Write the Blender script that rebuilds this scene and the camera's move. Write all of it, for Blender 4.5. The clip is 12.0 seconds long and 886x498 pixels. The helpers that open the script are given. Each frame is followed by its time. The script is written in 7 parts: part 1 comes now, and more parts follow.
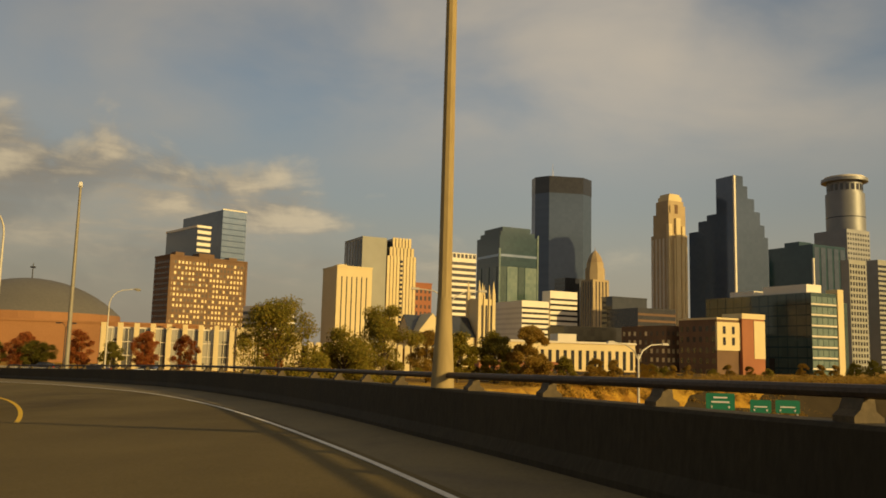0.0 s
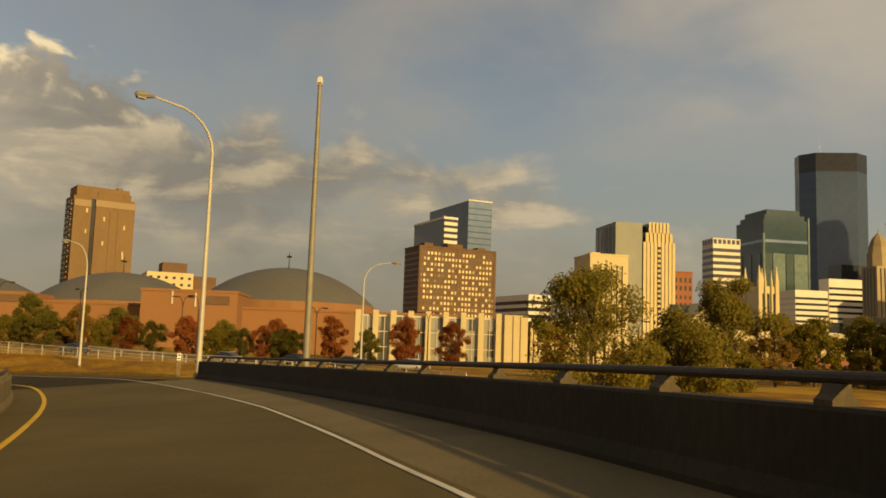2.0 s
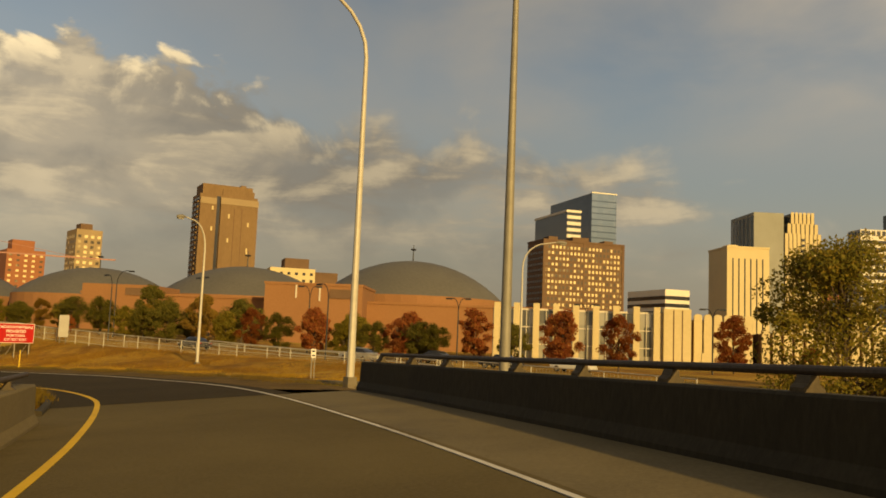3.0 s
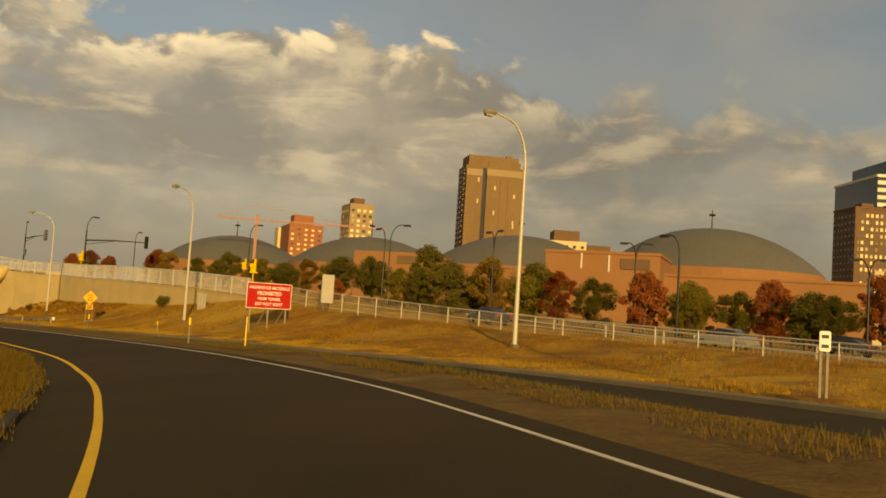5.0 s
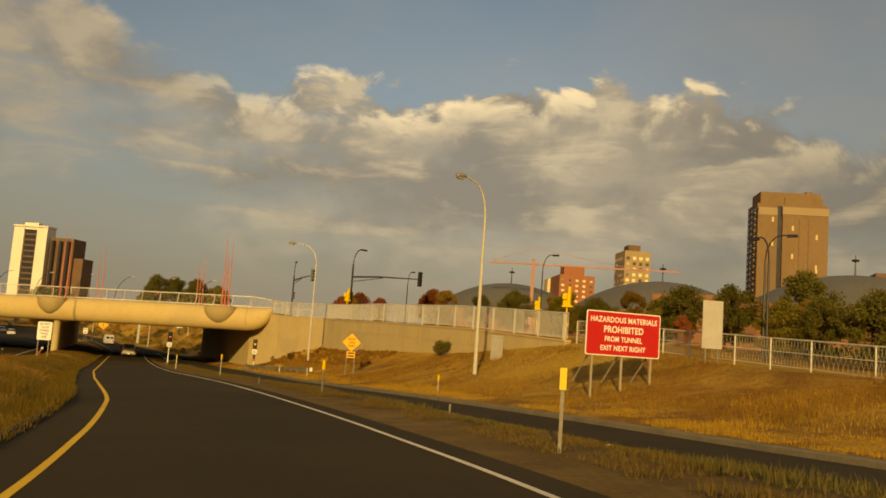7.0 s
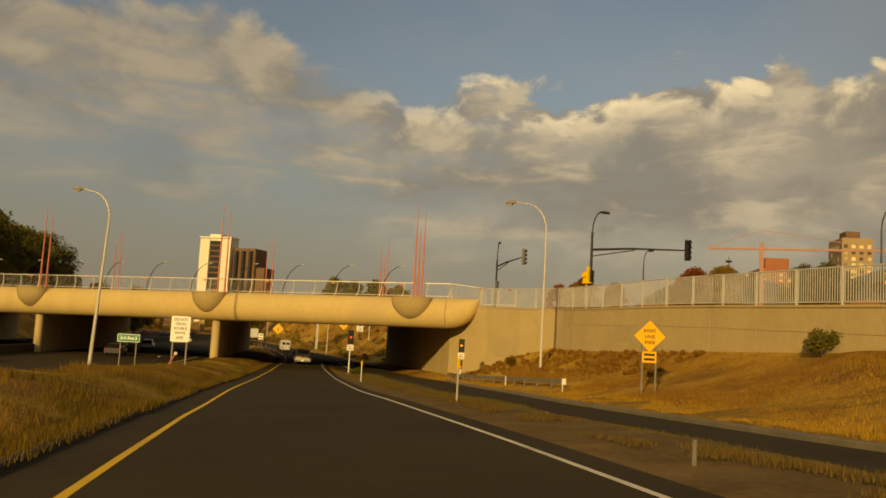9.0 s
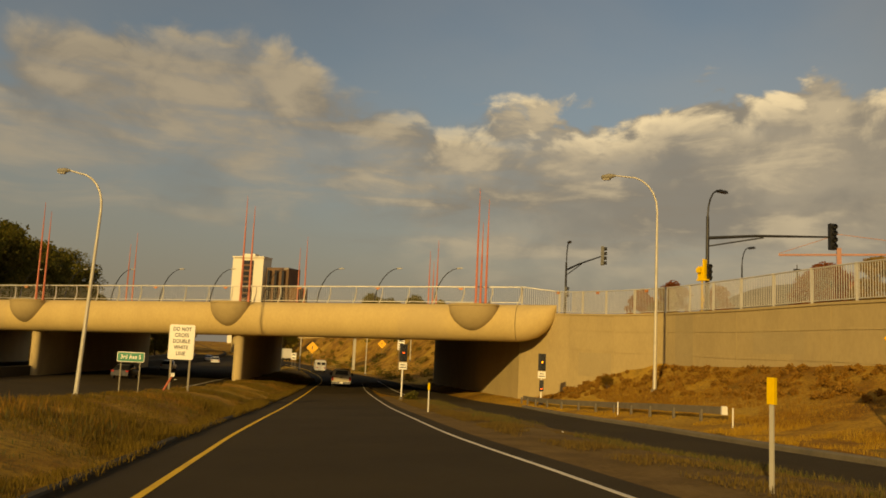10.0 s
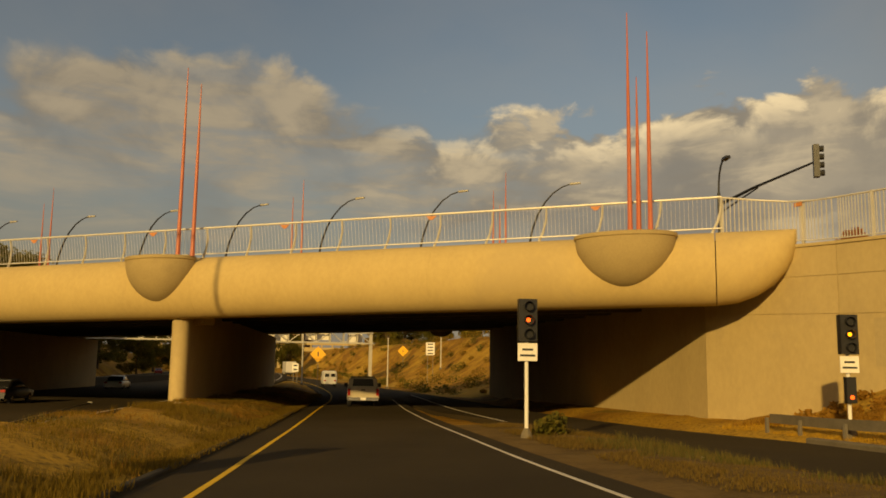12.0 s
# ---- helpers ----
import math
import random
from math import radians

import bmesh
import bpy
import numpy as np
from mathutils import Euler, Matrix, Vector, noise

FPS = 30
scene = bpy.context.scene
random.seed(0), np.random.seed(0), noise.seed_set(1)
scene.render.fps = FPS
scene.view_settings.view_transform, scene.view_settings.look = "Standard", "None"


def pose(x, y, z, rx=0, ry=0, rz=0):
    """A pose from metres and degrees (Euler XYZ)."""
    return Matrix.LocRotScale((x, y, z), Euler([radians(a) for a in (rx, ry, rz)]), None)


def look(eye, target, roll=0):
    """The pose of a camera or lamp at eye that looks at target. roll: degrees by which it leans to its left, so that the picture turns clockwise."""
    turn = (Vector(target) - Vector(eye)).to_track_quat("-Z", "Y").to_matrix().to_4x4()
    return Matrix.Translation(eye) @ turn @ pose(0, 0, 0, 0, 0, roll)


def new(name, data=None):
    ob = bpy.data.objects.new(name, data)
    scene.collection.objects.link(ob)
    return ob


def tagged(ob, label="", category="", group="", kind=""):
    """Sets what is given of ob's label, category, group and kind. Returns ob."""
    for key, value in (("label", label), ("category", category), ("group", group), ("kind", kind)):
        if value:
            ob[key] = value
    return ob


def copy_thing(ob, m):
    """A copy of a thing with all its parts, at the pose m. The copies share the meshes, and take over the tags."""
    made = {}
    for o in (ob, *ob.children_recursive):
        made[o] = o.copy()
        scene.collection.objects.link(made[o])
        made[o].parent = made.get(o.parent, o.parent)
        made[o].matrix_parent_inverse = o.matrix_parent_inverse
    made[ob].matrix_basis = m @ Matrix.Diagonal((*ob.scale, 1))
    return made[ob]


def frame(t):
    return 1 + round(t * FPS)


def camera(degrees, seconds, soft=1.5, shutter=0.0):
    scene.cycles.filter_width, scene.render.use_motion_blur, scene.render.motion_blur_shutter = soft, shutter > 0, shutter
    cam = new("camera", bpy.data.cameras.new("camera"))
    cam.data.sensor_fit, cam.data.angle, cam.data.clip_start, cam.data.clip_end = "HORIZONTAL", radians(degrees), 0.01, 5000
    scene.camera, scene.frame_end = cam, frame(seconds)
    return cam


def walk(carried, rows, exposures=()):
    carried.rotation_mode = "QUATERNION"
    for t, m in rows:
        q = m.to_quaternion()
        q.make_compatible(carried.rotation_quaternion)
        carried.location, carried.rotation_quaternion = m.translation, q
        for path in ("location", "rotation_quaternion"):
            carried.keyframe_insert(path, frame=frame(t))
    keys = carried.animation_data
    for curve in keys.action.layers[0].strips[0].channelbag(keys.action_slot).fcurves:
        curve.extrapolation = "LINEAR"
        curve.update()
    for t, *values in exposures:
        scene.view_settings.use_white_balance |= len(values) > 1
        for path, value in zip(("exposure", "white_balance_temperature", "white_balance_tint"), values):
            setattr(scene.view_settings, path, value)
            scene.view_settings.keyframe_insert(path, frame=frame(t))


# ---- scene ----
cam = camera(55.11, 12.0, soft=1.7)
PATH = [
    (0.0, pose(-10.77, 15.45, 2.35, 97.29, -1.41, -1.89)),
    (0.5, pose(-12.52, 22.46, 2.24, 96.92, -1.32, 1.58)),
    (1.0, pose(-14.71, 29.86, 2.12, 96.80, -1.42, 5.90)),
    (1.5, pose(-17.64, 37.38, 2.00, 96.66, -1.70, 10.09)),
    (2.0, pose(-21.34, 44.78, 1.88, 96.46, -1.88, 14.12)),
    (2.5, pose(-25.58, 51.62, 1.73, 96.25, -2.15, 18.01)),
    (3.0, pose(-30.19, 57.91, 1.52, 96.04, -2.27, 21.80)),
    (3.5, pose(-34.96, 63.81, 1.33, 95.43, -2.61, 25.57)),
    (4.0, pose(-39.83, 69.27, 1.15, 94.75, -2.95, 29.70)),
    (4.5, pose(-44.75, 74.23, 0.95, 94.15, -3.36, 34.04)),
    (5.0, pose(-49.79, 78.58, 0.71, 93.66, -3.71, 38.97)),
    (5.5, pose(-54.95, 82.57, 0.43, 92.82, -3.78, 43.62)),
    (6.0, pose(-60.75, 86.58, 0.12, 95.01, -4.24, 47.97)),
    (6.5, pose(-67.06, 90.14, -0.15, 96.10, -4.44, 52.22)),
    (7.0, pose(-73.52, 93.20, -0.41, 96.15, -4.14, 56.65)),
    (7.5, pose(-80.48, 95.67, -0.73, 95.90, -3.61, 60.71)),
    (8.0, pose(-87.44, 97.65, -1.04, 95.44, -3.71, 63.72)),
    (8.5, pose(-94.34, 99.36, -1.32, 95.45, -3.55, 66.10)),
    (9.0, pose(-101.34, 100.93, -1.57, 95.76, -3.23, 68.16)),
    (9.5, pose(-108.58, 102.42, -1.78, 96.60, -2.80, 69.75)),
    (10.0, pose(-116.13, 103.80, -2.11, 96.98, -2.64, 70.42)),
    (10.5, pose(-123.95, 105.34, -2.45, 97.28, -2.38, 70.95)),
    (11.0, pose(-132.34, 106.90, -2.81, 97.50, -1.84, 71.09)),
    (11.5, pose(-141.10, 108.70, -3.22, 97.66, -1.66, 70.93)),
    (12.0, pose(-149.61, 110.75, -3.50, 97.85, -0.80, 71.06)),
]
walk(cam, PATH, [(0.0, 0.13, 7900, 8), (3.0, 0.12, 8300, 8), (5.5, 0.10, 8900, 8), (8.0, -0.06, 8500, 8), (12.0, -0.17, 8500, 9)])

# ---- world, sun ----
SUN_YAW, SUN_EL = 51.0, 16.0          # the light travels towards this yaw, from this height
sun = new("sun", bpy.data.lights.new("sun", "SUN"))
sun.data.energy, sun.data.angle, sun.data.color = 4.3, radians(0.9), (1.0, 0.75, 0.35)
travel = Vector((-math.sin(radians(SUN_YAW)), math.cos(radians(SUN_YAW)), -math.tan(radians(SUN_EL)))).normalized()
sun.matrix_world = look((0, 0, 60), Vector((0, 0, 60)) + travel)

world = bpy.data.worlds.new("world")
scene.world = world
world.use_nodes = True


class Nodes:
    """Short hand for building node trees."""

    def __init__(self, tree):
        self.t = tree
        tree.nodes.clear()

    def add(self, kind, **values):
        n = self.t.nodes.new(kind)
        for k, v in values.items():
            if k == "noise_dimensions":
                n.noise_dimensions = v
            elif k == "operation":
                n.operation = v
            elif k == "blend_type":
                n.blend_type = v
            elif k == "data_type":
                n.data_type = v
            elif k == "interpolation_type":
                n.interpolation_type = v
            else:
                n.inputs[k.replace("_", " ")].default_value = v
        return n

    def link(self, a, b):
        self.t.links.new(a, b)

    def math(self, op, a, b=0.0, c=None):
        n = self.t.nodes.new("ShaderNodeMath")
        n.operation = op
        for i, v in enumerate((a, b) if c is None else (a, b, c)):
            if isinstance(v, (int, float)):
                n.inputs[i].default_value = v
            else:
                self.link(v, n.inputs[i])
        return n.outputs[0]

    def smooth(self, v, lo, hi):
        n = self.t.nodes.new("ShaderNodeMapRange")
        n.interpolation_type = "SMOOTHSTEP"
        self.link(v, n.inputs["Value"])
        n.inputs["From Min"].default_value, n.inputs["From Max"].default_value = lo, hi
        return n.outputs["Result"]

    def mix(self, f, a, b, kind="MIX"):
        n = self.t.nodes.new("ShaderNodeMix")
        n.data_type, n.blend_type = "RGBA", kind
        for s, v in ((n.inputs[0], f), (n.inputs[6], a), (n.inputs[7], b)):
            if isinstance(v, (int, float)):
                s.default_value = v
            elif isinstance(v, tuple):
                s.default_value = (*v, 1)
            else:
                self.link(v, s)
        return n.outputs[2]

    def noise(self, vec, scale, detail=5.0, rough=0.55, dist=0.0):
        n = self.t.nodes.new("ShaderNodeTexNoise")
        n.inputs["Scale"].default_value, n.inputs["Detail"].default_value = scale, detail
        n.inputs["Roughness"].default_value, n.inputs["Distortion"].default_value = rough, dist
        if vec is not None:
            self.link(vec, n.inputs["Vector"])
        return n.outputs["Fac"]


def build_sky():
    n = Nodes(world.node_tree)
    sky = n.add("ShaderNodeTexSky")
    sky.sky_type, sky.sun_disc = "NISHITA", False
    sky.sun_elevation, sky.sun_rotation = radians(SUN_EL), radians(180 - SUN_YAW)
    sky.air_density, sky.dust_density, sky.ozone_density = 1.0, 1.5, 1.0
    coord = n.add("ShaderNodeTexCoord").outputs["Generated"]
    sep = n.add("ShaderNodeSeparateXYZ")
    n.link(coord, sep.inputs[0])
    x, y, z = sep.outputs
    # bearings of the sky in degrees: yaw to the left of +y, and elevation
    yaw = n.math("MULTIPLY", n.math("ARCTAN2", n.math("MULTIPLY", x, -1.0), y), 57.2958)
    el = n.math("MULTIPLY", n.math("ARCSINE", z), 57.2958)

    def chart(sx, sy, dx=0.0, dy=0.0):
        st = n.add("ShaderNodeCombineXYZ")
        n.link(n.math("MULTIPLY_ADD", yaw, sx, dx), st.inputs[0])
        n.link(n.math("MULTIPLY_ADD", el, sy, dy), st.inputs[1])
        return st.outputs[0]

    def table(points, span_v):
        """A smooth function of the yaw from -60 to 140, through (yaw, value)."""
        c = n.add("ShaderNodeFloatCurve")
        cv = c.mapping.curves[0]
        pts = [((a + 60.0) / 200.0, v / span_v) for a, v in points]
        cv.points[0].location, cv.points[1].location = pts[0], pts[-1]
        for q in pts[1:-1]:
            cv.points.new(*q)
        c.mapping.update()
        n.link(n.math("DIVIDE", n.math("ADD", yaw, 60.0), 200.0), c.inputs["Value"])
        return n.math("MULTIPLY", c.outputs[0], span_v)

    puff = n.noise(chart(0.13, 0.19), 1.35, 7.0, 0.52, 0.35)          # cauliflower heads
    puff_up = n.noise(chart(0.13, 0.19, 0.05, 0.20), 1.35, 7.0, 0.52, 0.35)
    streak = n.noise(chart(0.06, 0.26, 3.0, 1.0), 2.0, 8.0, 0.6, 0.4)
    soft = n.noise(chart(0.06, 0.14, 7.0, 2.0), 1.2, 3.0, 0.5, 0.4)
    swing = n.math("MULTIPLY", n.math("SUBTRACT", puff, 0.5), 11.0)
    # the cloud tops by bearing: low streaks by the city, a bank of cumulus, loose grey masses
    top = table(((-60, 7), (-10, 7), (6, 11.0), (16, 14.4), (25, 14.4), (33, 15.6), (40, 17.0), (47, 17.8), (51, 18.0), (56, 17.0), (61, 17.0), (66, 16.2), (70, 17.0), (76, 16.8), (81, 19.5), (88, 20.6), (97, 19.0), (104, 15), (140, 12)), 24.0)
    floor = table(((-60, 5), (0, 5), (20, 3), (62, 2), (70, 4.5), (78, 8.5), (90, 9.5), (100, 10.0), (140, 6)), 24.0)
    edge = table(((-60, 4.5), (5, 4.0), (25, 2.6), (36, 1.3), (45, 0.9), (62, 1.0), (72, 1.8), (90, 2.4), (140, 3)), 6.0)
    holes = table(((-60, 0.9), (8, 0.55), (28, 0.2), (42, 0.05), (60, 0.12), (68, 0.35), (80, 0.4), (95, 0.3), (140, 0.7)), 1.0)
    depth = n.math("ADD", n.math("SUBTRACT", top, el), swing)
    crown = n.math("DIVIDE", depth, edge)
    under = n.math("DIVIDE", n.math("ADD", n.math("SUBTRACT", el, floor), n.math("MULTIPLY", n.math("SUBTRACT", streak, 0.5), 14.0)), 7.0)
    mask = n.math("MULTIPLY", n.smooth(crown, -0.1, 1.0), n.smooth(under, -0.6, 1.0))
    gap = n.math("MULTIPLY", n.smooth(n.math("MULTIPLY_ADD", puff, 0.4, n.math("MULTIPLY", streak, 0.6)), 0.56, 0.42), holes)
    mask = n.math("MULTIPLY", mask, n.math("SUBTRACT", 1.0, gap))
    # sunlit heads near the tops, pale streaks within
    relief = n.smooth(n.math("SUBTRACT", puff, puff_up), -0.02, 0.13)
    head = n.math("SUBTRACT", 1.0, n.smooth(depth, 0.7, 5.8))
    crisp = table(((-60, 0.10), (10, 0.22), (24, 0.32), (36, 0.75), (45, 1.0), (66, 0.95), (74, 0.5), (84, 0.22), (100, 0.2), (140, 0.2)), 1.0)
    shine = n.math("MULTIPLY", n.math("MULTIPLY", relief, head), crisp)
    pale = n.math("MULTIPLY", n.math("MULTIPLY", n.smooth(n.math("MULTIPLY_ADD", puff, 0.45, n.math("MULTIPLY", streak, 0.55)), 0.49, 0.62), n.smooth(el, 3.0, 10.0)), table(((-60, 0.30), (10, 0.30), (66, 0.30), (76, 0.20), (86, 0.10), (140, 0.12)), 1.0))
    grey = n.mix(n.smooth(n.math("MULTIPLY_ADD", soft, 0.5, n.math("MULTIPLY", puff, 0.5)), 0.41, 0.59), (0.238, 0.224, 0.206), (0.380, 0.343, 0.288))
    cloud = n.mix(n.math("MAXIMUM", shine, pale), grey, (0.90, 0.77, 0.54))
    # blue above, a thin veil, haze at the horizon
    base = n.mix(1.0, sky.outputs[0], (0.078, 0.080, 0.084), "MULTIPLY")
    thin = n.smooth(n.noise(chart(0.05, 0.11, 1.0, 5.0), 1.1, 6.0, 0.5, 0.3), 0.10, 0.82)
    veil = table(((-60, 0.85), (-34, 0.6), (-26, 0.8), (-10, 0.88), (8, 0.85), (25, 0.64), (38, 0.42), (60, 0.22), (90, 0.2), (140, 0.5)), 1.0)
    veil = n.math("MULTIPLY", n.math("MULTIPLY", thin, veil), n.smooth(el, 9.0, 16.0))
    base = n.mix(veil, base, (0.405, 0.372, 0.335))
    base = n.mix(n.math("MULTIPLY", n.math("SUBTRACT", 1.0, n.smooth(el, 0.0, 19.0)), 0.92), base, (0.254, 0.235, 0.207))
    fade = n.math("MULTIPLY_ADD", n.smooth(el, 1.0, 10.0), 0.60, 0.34)
    col = n.mix(n.math("MULTIPLY", mask, fade), base, cloud)
    # thicker air towards the domes, thinner over the city
    air = table(((-60, 1.05), (-26, 1.08), (-14, 1.15), (-4, 1.08), (8, 0.98), (18, 0.90), (28, 0.86), (38, 0.90), (47, 1.02), (58, 1.06), (70, 1.02), (84, 0.95), (100, 0.96), (140, 1.0)), 2.0)
    bg = n.add("ShaderNodeBackground", Strength=1.0)
    n.link(air, bg.inputs["Strength"])
    n.link(col, bg.inputs["Color"])
    out = n.add("ShaderNodeOutputWorld")
    n.link(bg.outputs[0], out.inputs[0])


build_sky()
scene.view_settings.exposure = 0.0


# ---- materials ----
def mat(name, a, b=None, rough=0.8, metal=0.0, scale=1.0, fine=18.0, bump=0.15, spec=0.4, stretch=(1, 1, 1), grime=None, rand=0.0):
    """A surface between colours a and b at a coarse and a fine scale, with relief."""
    b = b or tuple(c * 0.72 for c in a)
    m = bpy.data.materials.new(name)
    m.use_nodes = True
    n = Nodes(m.node_tree)
    mp = n.add("ShaderNodeMapping")
    n.link(n.add("ShaderNodeTexCoord").outputs["Object"], mp.inputs[0])
    mp.inputs["Scale"].default_value = stretch
    v = mp.outputs[0]
    big, small = n.noise(v, scale, 4.0, 0.6), n.noise(v, fine, 5.0, 0.65)
    f = n.smooth(n.math("MULTIPLY_ADD", small, 0.45, n.math("MULTIPLY", big, 0.55)), 0.32, 0.68)
    col = n.mix(f, a, b)
    if grime:
        col = n.mix(n.math("MULTIPLY", n.smooth(n.noise(v, scale * 0.37, 6.0, 0.7, 0.6), 0.52, 0.72), 0.7), col, grime)
    if rand:
        info = n.add("ShaderNodeObjectInfo").outputs["Random"]
        hsv = n.add("ShaderNodeHueSaturation")
        n.link(n.math("MULTIPLY_ADD", info, rand, 1 - rand / 2), hsv.inputs["Value"])
        n.link(col, hsv.inputs["Color"])
        col = hsv.outputs[0]
    p = n.add("ShaderNodeBsdfPrincipled", Metallic=metal)
    p.inputs["Specular IOR Level"].default_value = spec
    n.link(col, p.inputs["Base Color"])
    n.link(n.math("MULTIPLY_ADD", small, 0.25, rough - 0.12), p.inputs["Roughness"])
    if bump:
        bp = n.add("ShaderNodeBump", Strength=bump, Distance=0.05)
        n.link(small, bp.inputs["Height"])
        n.link(bp.outputs[0], p.inputs["Normal"])
    out = n.add("ShaderNodeOutputMaterial")
    n.link(p.outputs[0], out.inputs[0])
    return m


def leafy(name, a, b, c):
    """Leaves whose colour differs from one to the next."""
    m = bpy.data.materials.new(name)
    m.use_nodes = True
    n = Nodes(m.node_tree)
    r = n.add("ShaderNodeNewGeometry").outputs["Random Per Island"]
    col = n.mix(n.smooth(r, 0.45, 1.0), n.mix(n.smooth(r, 0.0, 0.5), a, b), c)
    p = n.add("ShaderNodeBsdfPrincipled", Roughness=0.7)
    p.inputs["Specular IOR Level"].default_value = 0.2
    n.link(col, p.inputs["Base Color"])
    tr = n.add("ShaderNodeBsdfTranslucent")
    n.link(col, tr.inputs["Color"])
    mx = n.add("ShaderNodeMixShader", Fac=0.5)
    n.link(p.outputs[0], mx.inputs[1])
    n.link(tr.outputs[0], mx.inputs[2])
    out = n.add("ShaderNodeOutputMaterial")
    n.link(mx.outputs[0], out.inputs[0])
    return m


def glassy(name, a, b, rough=0.12, metal=0.0, sx=0.3, sz=0.3, spec=0.6, split=""):
    """Curtain-wall glass: panes differ in tint and tilt, thin joints between."""
    m = bpy.data.materials.new(name)
    m.use_nodes = True
    n = Nodes(m.node_tree)
    tc = n.add("ShaderNodeTexCoord").outputs["Object"]
    sep = n.add("ShaderNodeSeparateXYZ")
    n.link(tc, sep.inputs[0])
    u = n.math("ADD", sep.outputs[0], sep.outputs[1])
    cell = n.add("ShaderNodeCombineXYZ")
    n.link(n.math("FLOOR", n.math("MULTIPLY", u, sx)), cell.inputs[0])
    n.link(n.math("FLOOR", n.math("MULTIPLY", sep.outputs[2], sz)), cell.inputs[1])
    wn = n.add("ShaderNodeTexWhiteNoise")
    n.link(cell.outputs[0], wn.inputs["Vector"])
    big = n.noise(tc, 0.03, 3.0)
    f = n.math("MULTIPLY_ADD", wn.outputs["Value"], 0.5, n.math("MULTIPLY", big, 0.5))
    if split:                                        # shine of sun and sky painted as colour b on some panes, the rest dark
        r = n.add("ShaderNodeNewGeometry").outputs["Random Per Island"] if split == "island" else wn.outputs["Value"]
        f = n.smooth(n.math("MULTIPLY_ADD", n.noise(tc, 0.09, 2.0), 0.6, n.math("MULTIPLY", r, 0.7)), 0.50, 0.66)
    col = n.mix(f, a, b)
    p = n.add("ShaderNodeBsdfPrincipled", Metallic=metal, Roughness=rough)
    p.inputs["Specular IOR Level"].default_value = spec
    n.link(col, p.inputs["Base Color"])
    out = n.add("ShaderNodeOutputMaterial")
    n.link(p.outputs[0], out.inputs[0])
    return m


def glow(name, colour, strength):
    m = bpy.data.materials.new(name)
    m.use_nodes = True
    n = Nodes(m.node_tree)
    e = n.add("ShaderNodeEmission", Strength=strength)
    e.inputs["Color"].default_value = (*colour, 1)
    out = n.add("ShaderNodeOutputMaterial")
    n.link(e.outputs[0], out.inputs[0])
    return m


ASPHALT = mat("asphalt", (0.054, 0.0385, 0.0180), (0.036, 0.0256, 0.0120), 0.95, scale=0.25, fine=30, bump=0.25, spec=0.12, grime=(0.052, 0.039, 0.020))
CONCRETE_ROAD = mat("ramp_concrete", (0.152, 0.111, 0.043), (0.096, 0.069, 0.026), 0.92, scale=0.2, fine=25, bump=0.2, spec=0.15, grime=(0.046, 0.033, 0.013))
SHOULDER = mat("shoulder_concrete", (0.19, 0.140, 0.060), (0.12, 0.088, 0.037), 0.92, scale=0.4, fine=20, bump=0.2, grime=(0.09, 0.068, 0.038))
# Concrete darkened in its colour for the shaded side of the parapet.
SHADE_CONCRETE = mat("shade_dark_concrete", (0.046, 0.033, 0.0125), (0.027, 0.0195, 0.0078), 0.9, scale=0.35, fine=14, bump=0.2, stretch=(1, 1, 0.35), grime=(0.018, 0.0135, 0.007))
BRIDGE = mat("bridge_concrete", (0.53, 0.39, 0.165), (0.46, 0.335, 0.14), 0.85, scale=0.4, fine=5, bump=0.05, stretch=(1, 1, 0.7), grime=(0.42, 0.31, 0.145))
WALLC = mat("wall_concrete", (0.48, 0.365, 0.175), (0.41, 0.31, 0.148), 0.88, scale=0.45, fine=5, bump=0.08, stretch=(1, 1, 0.6), grime=(0.34, 0.26, 0.14))
KERB = mat("kerb_concrete", (0.19, 0.155, 0.10), (0.125, 0.102, 0.066), 0.9, scale=1.2, fine=20, grime=(0.11, 0.095, 0.075))
GALV = mat("galvanised_steel", (0.52, 0.48, 0.39), (0.44, 0.405, 0.325), 0.55, 0.2, scale=1.2, fine=6, bump=0.0)
DULLPOLE = mat("dull_pole_steel", (0.27, 0.245, 0.185), (0.21, 0.19, 0.145), 0.6, 0.25, scale=2, fine=30, bump=0.03)
ALU = mat("painted_rail", (0.66, 0.62, 0.54), (0.55, 0.52, 0.45), 0.5, 0.3, scale=2, fine=30, bump=0.02)
RAILBROWN = mat("weathered_rail", (0.085, 0.060, 0.040), (0.055, 0.04, 0.028), 0.6, 0.3, scale=3, fine=25, bump=0.1)
BRACKET = mat("cast_bracket", (0.10, 0.070, 0.032), (0.065, 0.047, 0.022), 0.7, 0.1, scale=3, fine=25, bump=0.1)
BLACK = mat("black_paint", (0.022, 0.021, 0.020), (0.014, 0.014, 0.014), 0.45, scale=3, fine=25, bump=0.02)
CORAL = mat("coral_mast_paint", (0.50, 0.14, 0.075), (0.42, 0.11, 0.06), 0.5, scale=1, fine=12, bump=0.02)
YELLOWP = mat("yellow_line_paint", (0.78, 0.47, 0.02), (0.68, 0.40, 0.018), 0.75, scale=0.8, fine=16, bump=0.05, grime=(0.40, 0.24, 0.03))
WHITEP = mat("white_line_paint", (0.72, 0.66, 0.54), (0.56, 0.50, 0.40), 0.75, scale=0.8, fine=16, bump=0.05, grime=(0.34, 0.29, 0.22))
